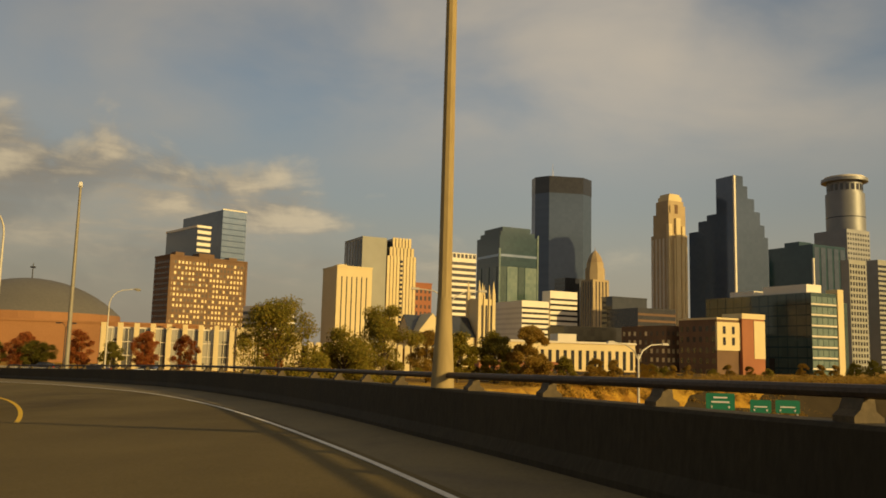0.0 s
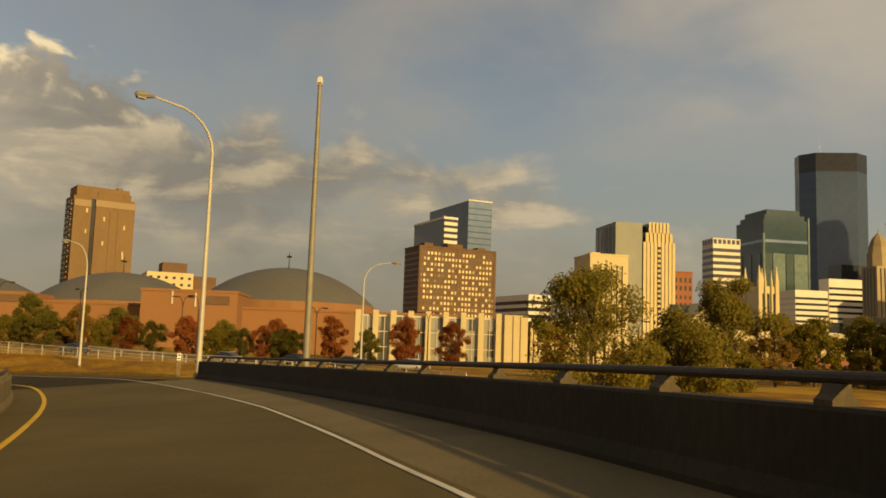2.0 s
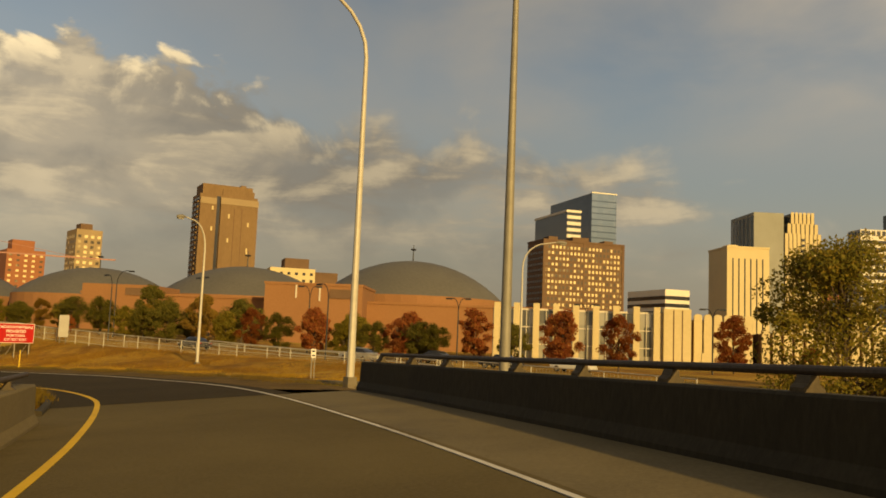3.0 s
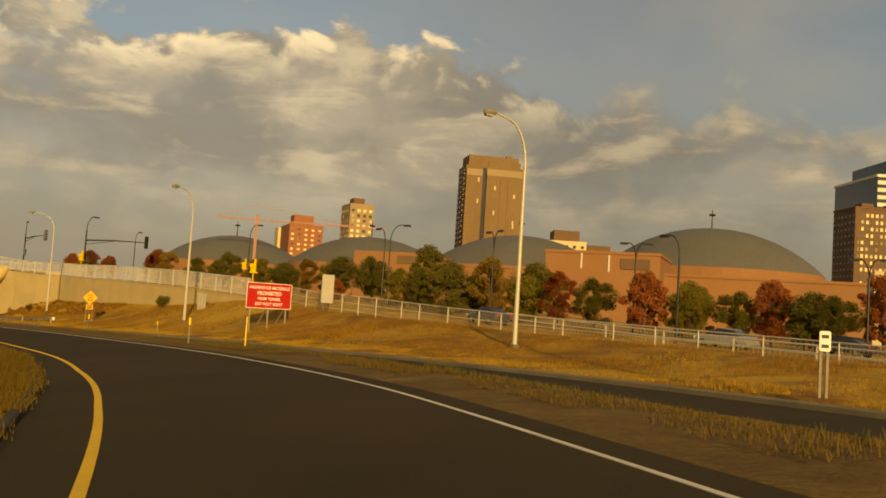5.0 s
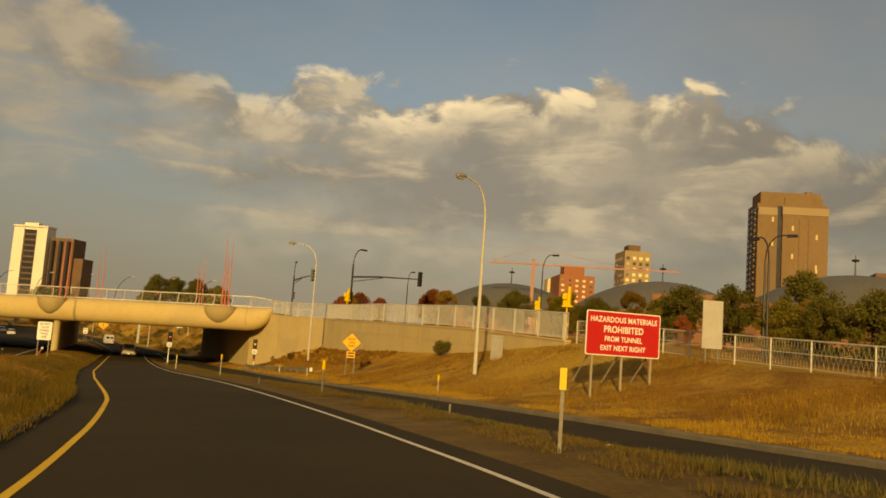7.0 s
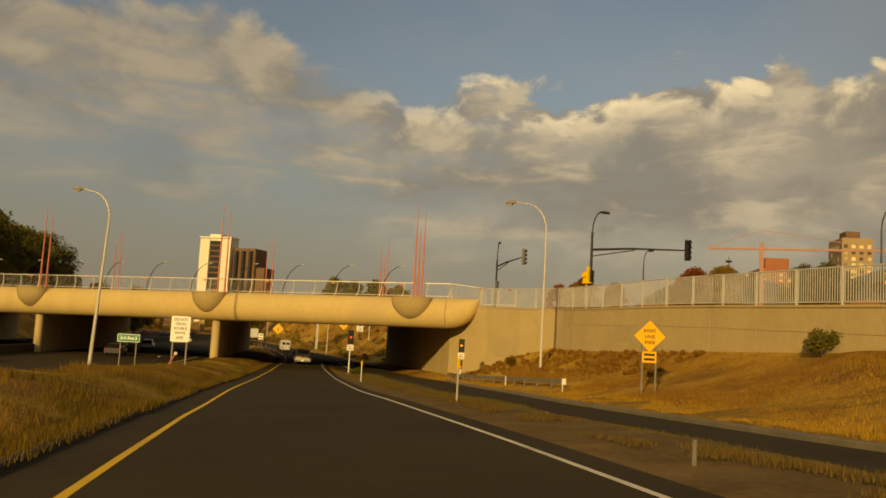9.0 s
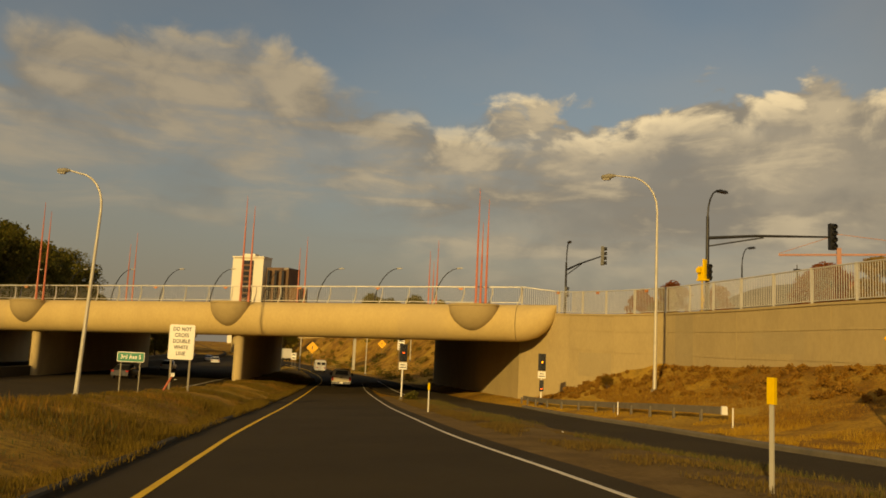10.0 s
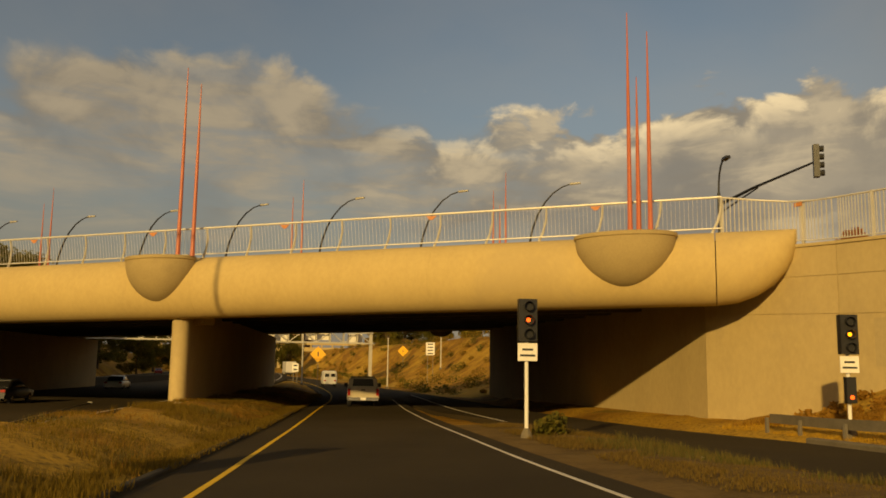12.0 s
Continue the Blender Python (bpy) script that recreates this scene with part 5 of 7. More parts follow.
def fin(b, x, w0, w1, z1, z0=-3.5, proud=1.1, crown=0.0):
    """An upright stone fin: w0 wide at its foot, w1 above, its head rounded by crown."""
    m, pts = Mesh(), [(-w0 / 2, z0), (w0 / 2, z0), (w1 / 2 * 1.08, z0 + 2.6), (w1 / 2, z0 + 4.2)]
    pts += [(w1 / 2 * math.cos(radians(d)), z1 - crown + crown * math.sin(radians(d))) for d in ((0, 30, 60, 90, 120, 150, 180) if crown else (0, 180))]
    pts += [(-w1 / 2, z0 + 4.2), (-w1 / 2 * 1.08, z0 + 2.6)]
    n = len(pts)
    m.v = [(x + u, -proud, z) for u, z in pts] + [(x + u, 0.2, z) for u, z in pts]
    m.f = [tuple(range(n)), tuple(range(2 * n - 1, n - 1, -1))] + [(i, n + i, n + (i + 1) % n, (i + 1) % n) for i in range(n)]
    part("fin", m, BEIGE, b.t)


def ribbed_hall():
    b = Building("ribbed_hall", "cream concrete hall with flared fins and tall glass between", (-73.5, 187.4), 14, 26.5, 22, 6.9, PALE, -3.5)
    for k in range(9):
        x = 0.7 + k * 3.1
        fin(b, x, 1.45, 0.95, 7.7)
        if k < 8:
            b.box("pane", x + 0.45, x + 1.5, -0.25, 0.1, -1.2, 6.6, HALLGLASS)
            b.box("pane", x + 1.6, x + 2.65, -0.25, 0.1, -1.2, 6.6, HALLGLASS)
            b.box("low_pane", x + 0.45, x + 2.65, -0.2, 0.1, -3.4, -1.4, DARKGLASS)
            b.box("mullion", x + 1.5, x + 1.6, -0.45, 0.1, -3.4, 6.7, PALE)
            for z in (1.2, 3.9):
                b.box("transom", x + 0.4, x + 2.7, -0.38, 0.1, z, z + 0.14, PALE)
    b.box("corner_block", 26.5, 30.6, -1.3, 20, -3.5, 7.5, BEIGE)
    for x in (27.9, 29.2):
        b.box("groove", x, x + 0.16, -1.34, -1.2, -3.5, 7.3, BRICK)
    b = Building("entrance_block", "cream stone entrance block with scalloped panels and a glass door", (-43.5, 195.6), 14, 9, 20, 6.0, BRICK, -3.5)
    for k in range(6):
        fin(b, 0.75 + k * 1.5, 1.2, 1.2, 6.9, 0.9 if 0 < k < 5 else -3.5, 0.6, 0.35)
    b.box("lintel", 1.3, 7.7, -0.7, 0.2, -0.6, 0.95, BEIGE)
    b.box("name_plate", 3.9, 5.1, -0.74, -0.6, 0.05, 0.45, BRICK)
    b.box("doorway", 1.9, 7.1, -0.25, 0.3, -3.5, -0.6, DARKGLASS)
    b.box("door_frame", 4.4, 4.6, -0.32, 0.2, -3.5, -0.6, PALE)
    b = Building("low_ribbed_wing", "lower cream wing with scalloped fins beside the entrance", (-33.8, 198.0), 14, 34, 16, 4.2, BRICK, -3.5)
    for k in range(21):
        fin(b, 0.8 + k * 1.62, 1.25, 1.12, 4.95, -3.5, 0.7, 0.35)


ribbed_hall()


def dome(c, radius, rise, z, label, drum=2.5):
    t = thing("dome", label, "dome", (c[0], c[1], 0))
    m, n = Mesh(), 40
    big = (radius**2 + rise**2) / (2 * rise)
    rows = 9
    for i in range(rows):
        a = math.asin(radius / big) * (1 - i / rows)
        for j in range(n):
            an = 2 * math.pi * j / n
            m.v.append((big * math.sin(a) * math.cos(an), big * math.sin(a) * math.sin(an), z + big * math.cos(a) - (big - rise)))
    m.v.append((0, 0, z + rise))
    for i in range(rows - 1):
        for j in range(n):
            m.f.append((i * n + j, i * n + (j + 1) % n, (i + 1) * n + (j + 1) % n, (i + 1) * n + j))
    for j in range(n):
        m.f.append(((rows - 1) * n + j, (rows - 1) * n + (j + 1) % n, rows * n))
    part("shell", m, DOME, t, smooth=True)
    part("drum", Mesh().prism([(radius * math.cos(2 * math.pi * j / n), radius * math.sin(2 * math.pi * j / n)) for j in range(n)], -3, z + 0.02), TERRA, t)
    part("mast", Mesh().tube([(0, 0, z + rise - 0.2), (0, 0, z + rise + 5)], [0.22, 0.1], 6), BLACK, t)
    part("beacon", Mesh().box((0, 0, z + rise + 3.4), (1.2, 1.2, 0.5)), BLACK, t)


dome((-135.0, 293.0), 27.5, 11.5, 13.0, "wide dark metal dome with a small mast on a terracotta hall")
dome((-187.0, 282.0), 26.5, 10.0, 11.5, "grey metal dome over a convention hall")
dome((-237.0, 272.0), 25.5, 9.5, 10.5, "low grey metal dome over a convention hall")
dome((-287.0, 258.0), 24.5, 9.5, 9.5, "distant grey metal dome over a convention hall")


def convention_hall():
    b = Building("convention_hall", "long terracotta convention hall with stepped blocks", (-198.0, 226.0), 19, 131, 55, 9.6, TERRA, -3)
    b.parapet(0.6)
    b.bands("r", 2, TERRA, 0.06, z0=3, z1=8, p=0.12, name="string_course")
    b.box("stair_block", 50, 74, -9, 14, -3, 13.2, TERRA)
    b.box("block_cap", 49.8, 74.2, -9.2, 14.2, 13.2, 13.8, TERRA)
    b.box("louvre", 66, 72, -9.25, -8.9, 10.2, 12.4, BRICK)
    b.box("stair_block", 4, 22, -8, 10, -3, 11.8, TERRA)
    b.box("louvre", 15, 21, -8.25, -7.9, 9.2, 11.0, BRICK)
    for k in range(10):
        b.box("door", 26 + k * 2.2, 27.6 + k * 2.2, -0.15, 0.2, -2, 0.8, DARKGLASS)
    # Two thin pale strips on the front of the stair block.
    b.box("sun_panel", 57.6, 57.95, -9.3, -8.9, 10, 13.2, PALE)
    b.box("sun_panel", 63.4, 63.75, -9.3, -8.9, 9.5, 13.0, PALE)


convention_hall()


def hotel_towers():
    b = Building("hotel_tower", "tall tan brick hotel tower with a dark recess", (-341.3, 452.1), 50, 33.5, 20, 79.5, HOTELSHADE)
    b.box("recess", 9.6, 11.6, -0.15, 0.2, -3, 78.5, DARKGLASS)
    b.box("bay", 0, 9.4, -1.4, 0.2, -3, 76.5, HOTELSHADE)
    b.box("bay", 11.8, 33.5, -1.8, 0.2, -3, 77.0, HOTELSHADE)
    b.box("bay_cap", 0.2, 9.2, -1.55, 0.2, 73.5, 77.2, TANTOWER)
    b.box("bay_cap", 11.6, 33.7, -2.0, 0.2, 74.0, 77.8, TANTOWER)
    b.box("top_storey", 1.5, 30.5, 1.0, 18, 79.5, 85.5, HOTELSHADE)
    b.box("top_storey", 13.0, 31.5, 0.3, 16, 79.5, 83.0, HOTELSHADE)
    b.box("roof_house", 24.0, 27, 3, 12, 85.5, 86.8, HOTELSHADE)
    for k in range(25):
        b.box("balcony", 33.5, 34.6, 2.0, 6.0, 2 + k * 3.0, 3.2 + k * 3.0, HOTELSHADE)
        b.box("balcony", -1.0, 0.2, 2.0, 7.0, 2 + k * 3.0, 3.2 + k * 3.0, HOTELSHADE)
    b.windows("l", 3, 26, DARKGLASS, 0.6, 0.5, z0=2, z1=78, p=0.4, name="balcony_grid")
    # Lit windows, their brightness given by the cream colour alone.
    for u, z in ((16.2, 66), (16.2, 52), (16.4, 30), (16.2, 14), (27.6, 62), (27.6, 47), (27.8, 45), (27.6, 20), (6.6, 70), (6.6, 58), (6.4, 22)):
        b.box("window", u, u + 0.9, -2.0, -1.2, z, z + 2.4, BEIGE)
    for u in (19.5, 24.0):
        b.box("slot", u, u + 0.35, -1.9, -1.75, 2, 72, BRICK)
    b = Building("apartment_tower", "brown apartment tower with pale balconies", (-424.2, 444.9), 60, 15, 22, 58.7, TANTOWER)
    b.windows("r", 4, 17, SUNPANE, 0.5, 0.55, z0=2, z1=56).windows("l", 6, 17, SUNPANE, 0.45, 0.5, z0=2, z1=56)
    b.box("roof_house", 3, 10, 4, 14, 58.7, 62.5, BRICK)
    b = Building("brick_midrise", "brown brick midrise block with stepped roof", (-511.3, 472.1), 60, 24, 34, 50.0, REDBRICK)
    b.box("upper_block", 4, 18, 6, 20, 50, 57, REDBRICK)
    b.windows("r", 5, 8, SUNPANE, 0.4, 0.4, z0=20, z1=48)
    b.box("cream_wall", -2, 0.2, 34, 48, -3, 49, BEIGE)
    b = Building("cream_midrise", "cream and brown midrise behind the domes", (-262.0, 408.0), 40, 22, 22, 33.0, BEIGE)
    b.windows("r", 6, 7, DARKGLASS, 0.4, 0.4, z0=9, z1=32)
    b.box("brown_block", 8, 20, 8, 22, -3, 38.5, BRICK)
    b.box("brown_wing", 22, 34, 4, 20, -3, 32, BRICK)
    b = Building("white_tower", "white apartment tower with a brown rear block", (-665.4, 155.8), 52, 22, 9, 51.7, WHITEC)
    b.box("dark_strip", 7, 15, -0.25, 0.2, -3, 50, DARKGLASS)
    for k in range(14):
        b.box("balcony", 7.1, 14.9, -0.9, 0.1, 1 + k * 3.5, 2.0 + k * 3.5, BRICK)
    b.box("white_pier", 0, 6.8, -0.9, 0.2, -3, 51.0, WHITEC)
    b.box("white_pier", 15.2, 22, -0.9, 0.2, -3, 51.0, WHITEC)
    b.box("roof_slab", -0.4, 22.4, -1.2, 9.2, 51.7, 52.6, WHITEC)
    b.box("rear_block", 22.5, 38, 3, 18, -3, 46, BRICK)
    b.box("rear_step", 38, 44, 5, 18, -3, 34, BRICK)
    b.ribs("r", 3, DARKGLASS, 0.3, z0=-3, z1=44, u0=23, u1=38, p=-2.9, name="balcony_strip")
    b.box("roof_house", 5, 14, 2, 7, 51.7, 54.5, WHITEC)


hotel_towers()


# Crane red, paled in its colour for the haze in front of it.
HAZECRANE = mat("hazy_crane_paint", (0.36, 0.17, 0.12), (0.30, 0.14, 0.10), 0.6, scale=0.2, fine=2, bump=0)


def tower_crane(c, z, jib, rz):
    t = thing("tower_crane", "red lattice tower crane far behind the trees", "crane", (c[0], c[1], 0), rz)
    part("mast", Mesh().box((0, 0, -2), (0.9, 0.9, z + 3.5)), HAZECRANE, t)
    part("jib", Mesh().tube([(-jib * 0.3, 0, z), (jib, 0, z + 0.3)], 0.3, 4), HAZECRANE, t)
    part("tie", Mesh().tube([(-jib * 0.3, 0, z + 0.3), (0, 0, z + 4.5), (jib * 0.7, 0, z + 0.4)], 0.09, 4), HAZECRANE, t)


tower_crane((-258.0, 243.0), 22.5, 40, 51)


# ---- streets and car parks of the city, below the viaduct ----
def city_streets():
    m = Mesh()
    ca, sa = math.cos(radians(14)), math.sin(radians(14))
    nx, ny = 30, 16
    for j in range(ny + 1):
        for i in range(nx + 1):
            a, b = -12 + 170 * i / nx, -26 + 156 * j / ny
            x, y = 8 + a * ca - b * sa, 182 + a * sa + b * ca
            m.v.append((x, y, ground_z(x, y) + 0.08))
    for j in range(ny):
        for i in range(nx):
            k = j * (nx + 1) + i
            m.f.append((k, k + 1, k + nx + 2, k + nx + 1))
    solid("road_city", m, ASPHALT, "dark asphalt streets between the low city blocks", "road", "structure")


city_streets()


# ---- lamp posts ----
def road_lamp(base, height, arm, rz, label="tall galvanised road lamp with a curved arm", r0=0.13, group="road lamps", foot=0.42, foot_h=0.68, skin=None):
    """A davit lamp: the arm points along +x of the thing, turned by rz."""
    t = thing("street_lamp", label, "street lamp", base, rz, group)
    if foot_h < 1:
        part("base", Mesh().box((0, 0, -0.5), (foot, foot, foot_h), 0, 0.8), KERB, t)
    else:
        part("base", Mesh().tube([(0, 0, -0.27), (0, 0, 0.05), (0, 0, foot_h * 0.5), (0, 0, foot_h)], [foot * 0.72, foot * 0.66, foot * 0.54, r0 * 0.98], 12), skin, t, smooth=True)
    pts = [(0, 0, 0.1), (0, 0, height * 0.35), (0, 0, height * 0.72)]
    rr = [r0, r0 * 0.82, r0 * 0.62]
    bend = min(2.2, height * 0.2)
    for d in range(0, 91, 15):
        a = radians(d)
        pts.append((arm * 0.62 * (1 - math.cos(a)), 0, height - bend - 0.4 + bend * math.sin(a)))
        rr.append(r0 * (0.55 - 0.15 * d / 90))
    pts.append((arm * 0.9, 0, height - 0.25))
    rr.append(r0 * 0.36)
    part("pole", Mesh().tube(pts, rr, 10), skin or GALV, t, smooth=True)
    head = Mesh()
    head.tube([(arm * 0.86, 0, height - 0.27), (arm * 0.93, 0, height - 0.27), (arm * 1.0, 0, height - 0.30), (arm + 0.42, 0, height - 0.33), (arm + 0.5, 0, height - 0.34)], [0.07, 0.13, 0.19, 0.15, 0.04], 8)
    part("lamp_head", head, DULLPOLE, t, smooth=True)
    part("lens", Mesh().box((arm + 0.16, 0, height - 0.51), (0.40, 0.22, 0.07), 0, 1.2), GREYBOX, t)
    return t


def on_ground(x, y, dz=0.0):
    return (x, y, ground_z(x, y) + dz)


LEFT = 90.0
POLETAN = mat("weathered_tan_pole", (0.34, 0.255, 0.115), (0.25, 0.185, 0.082), 0.8, scale=0.9, fine=9, bump=0.05, stretch=(1, 1, 0.25), grime=(0.17, 0.125, 0.06))
p = place(11.9, wall_u(11.9) + 0.14)
road_lamp((p[0], p[1], p[2] + PARAPET_H + 0.27), 12.6, 3.2, heading(11.9) + LEFT + 90, "tall tapered lamp post standing on the parapet", 0.108, foot=0.24, foot_h=1.05, skin=POLETAN)
road_lamp((-44.2, 84.4, -0.1), 14.2, 3.9, 238, r0=0.14)
road_lamp(on_ground(-74.1, 114.6), 12.0, 2.3, 252)
road_lamp(on_ground(-115.4, 123.2), 9.75 - ground_z(-115.4, 123.2), 2.05, 277)
road_lamp(on_ground(-158.9, 132.1), 9.4 - ground_z(-158.9, 132.1), 3.0, 222, r0=0.11)
leaning = road_lamp((-174.8, 100.3, -5.9), 14.6, 2.7, 250, "tall galvanised road lamp leaning slightly", r0=0.15)
leaning.matrix_basis = leaning.matrix_basis @ Matrix.Rotation(radians(2.3), 4, leaning.matrix_basis.to_3x3().inverted() @ Vector((-0.94, 0.34, 0)))
road_lamp((-52.0, 131.0, -2.2), 13.0, 3.4, 20, "grey road lamp beside the hall's street")


def tall_pole():
    t = thing("camera_pole", "very tall plain grey pole with a small camera on top", "pole", (-39.5, 87.2, -1.4))
    part("pole", Mesh().tube([(0, 0, 0), (0, 0, 8), (0, 0, 17.4)], [0.21, 0.165, 0.10], 12), DULLPOLE, t, smooth=True)
    part("bracket", Mesh().box((0, 0, 17.3), (0.34, 0.16, 0.14)), GREYBOX, t)
    part("camera_dome", Mesh().box((0, 0, 17.44), (0.26, 0.26, 0.34), 0, 0.7), WHITESIGN, t)


tall_pole()


def twin_lamp(base, height, rz):
    t = thing("street_lamp", "grey twin-armed road lamp on the low road", "street lamp", base, rz, "road lamps")
    part("pole", Mesh().tube([(0, 0, 0), (0, 0, height)], [0.13, 0.08], 8), GALV, t, smooth=True)
    for s in (-1, 1):
        part("arm", Mesh().tube([(0, 0, height - 0.5), (s * 0.5, 0, height + 0.3), (s * 1.4, 0, height + 0.75), (s * 2.6, 0, height + 0.85)], [0.06, 0.055, 0.05, 0.045], 6), GALV, t, smooth=True)
        part("lamp_head", Mesh().box((s * 2.95, 0, height + 0.78), (0.75, 0.28, 0.18), 0, 0.8), GREYBOX, t)


twin_lamp((-8.0, 87.4, -6.0), 13.2, 10)
twin_lamp((7.0, 83.0, -6.0), 9.0, 30)


def city_lamp(base, height, arm, rz, double=False):
    """A dark street lamp with a hooked arm."""
    t = thing("street_lamp", "black street lamp with a hooked arm", "street lamp", base, rz, "black street lamps")
    part("pole", Mesh().tube([(0, 0, 0), (0, 0, height * 0.8)], [0.10, 0.07], 8), BLACK, t)
    for s in ((1, -1) if double else (1,)):
        pts = [(s * arm * (1 - math.cos(radians(d))) * 0.7, 0, height * 0.8 + height * 0.2 * math.sin(radians(d))) for d in (0, 22, 45, 67, 90)]
        part("arm", Mesh().tube(pts + [(s * arm * 0.95, 0, height)], 0.05, 6), BLACK, t)
        part("lamp_head", Mesh().box((s * (arm + 0.25), 0, height - 0.16), (0.8, 0.26, 0.2), 0, 0.8), BLACK, t)


for x, y, h, a, rz, dbl in ((-76.1, 138.8, 8.2, 1.4, 160, 0), (-97.3, 144.5, 8.6, 1.2, 150, 1), (-111.9, 145.7, 8.8, 1.6, 20, 0), (-85.7, 151.0, 8.4, 0.9, 20, 1), (-149.6, 156.4, 9.4, 1.4, 20, 0),
                            (-107.9, 140.6, 8.2, 1.4, 160, 0), (-66.0, 152.0, 7.6, 0.9, 10, 1), (-52.0, 158.0, 7.6, 0.9, 10, 1), (-38.0, 162.0, 7.6, 0.9, 10, 1), (-24.0, 168.0, 7.6, 0.9, 10, 1), (-186.0, 160.0, 8.6, 1.2, 0, 0)):
    city_lamp(on_ground(x, y), h, a, rz, bool(dbl))


# ---- signals ----
RED_ON = glow("signal_red", (1.0, 0.12, 0.02), 3.0)
AMBER_ON = glow("signal_amber", (1.0, 0.33, 0.02), 4.0)


def signal_head(t, c, facing, lamps=3, scale=1.0):
    """A black signal head with its visors; facing is a yaw."""
    d = Vector((-math.sin(radians(facing)), math.cos(radians(facing)), 0))
    w, h = 0.36 * scale, 0.36 * scale * lamps
    body = part("signal_head", Mesh().box((c[0], c[1], c[2]), (w, 0.24 * scale, h), facing), BLACK, t)
    for k in range(lamps):
        z = c[2] + (k + 0.5) * 0.36 * scale
        q = Vector((c[0], c[1], z)) + d * 0.12 * scale
        part("visor", Mesh().tube([q, q + d * 0.2 * scale], 0.135 * scale, 10, False), BLACK, body)


def mast_signal(base, height, arm_end, z_arm, lamp_dir, facing):
    t = thing("traffic_signal", "black mast-arm traffic signal with a hooked lamp", "traffic signal", base, group="traffic signals")
    B = Vector(base)
    e = Vector(arm_end) - B
    part("pole", Mesh().tube([(0, 0, 0), (0, 0, height * 0.78)], [0.15, 0.10], 10), BLACK, t, smooth=True)
    part("arm", Mesh().tube([(0, 0, z_arm - 0.35), (e.x * 0.4, e.y * 0.4, z_arm - 0.1), (e.x, e.y, z_arm)], [0.11, 0.09, 0.06], 8), BLACK, t, smooth=True)
    part("lower_arm", Mesh().tube([(0, 0, z_arm - 0.9), (e.x * 0.45, e.y * 0.45, z_arm - 0.2)], 0.05, 6), BLACK, t)
    l = Vector((-math.sin(radians(lamp_dir)), math.cos(radians(lamp_dir)), 0))
    pts = [l * (1.1 * (1 - math.cos(radians(d)))) + Vector((0, 0, height * 0.78 + height * 0.22 * math.sin(radians(d)))) for d in (0, 20, 40, 60, 80, 90)]
    part("lamp_arm", Mesh().tube(pts, 0.06, 6), BLACK, t, smooth=True)
    h = pts[-1] + l * 0.4
    part("lamp_head", Mesh().box((h.x, h.y, h.z - 0.1), (0.34, 0.9, 0.18), lamp_dir, 0.8), BLACK, t)
    signal_head(t, (e.x, e.y, z_arm - 0.85), facing, 4, 1.2)
    signal_head(t, (0.25, -0.1, z_arm - 3.2), facing)


mast_signal((-162.9, 138.65, 1.0), 8.6, (-159.7, 146.0, 1.0), 5.6, 15, 262)
mast_signal((-194.9, 145.0, 1.0), 8.8, (-184.4, 143.2, 1.0), 6.4, 252, 325)


def yellow_signal_box(base, h, rz):
    t = thing("pedestrian_signal", "bright yellow pedestrian signal housing on a post", "pedestrian signal", base, rz, "pedestrian signals")
    part("post", Mesh().tube([(0, 0, 0), (0, 0, h)], 0.06, 8), YELLOWPOST, t)
    part("collar", Mesh().box((0.05, 0, h - 0.10), (0.74, 0.34, 0.12)), YELLOWPOST, t)
    part("housing", Mesh().box((-0.08, 0, h), (0.34, 0.32, 0.85), 0, 0.95), YELLOWPOST, t)
    part("back_housing", Mesh().box((0.16, 0.02, h), (0.16, 0.30, 1.32), 0, 0.92), YELLOWPOST, t)
    part("visor", Mesh().box((-0.08, -0.26, h + 0.42), (0.3, 0.22, 0.32)), YELLOWPOST, t)
    part("push_button", Mesh().box((0.1, -0.05, h * 0.4), (0.14, 0.16, 0.25)), YELLOWPOST, t)


yellow_signal_box((-162.75, 138.15, 1.0), 2.45, 20)
yellow_signal_box((-118.0, 132.5, 0.2), 2.4, 30)
yellow_signal_box((-146.0, 153.0, 0.6), 3.2, 30)


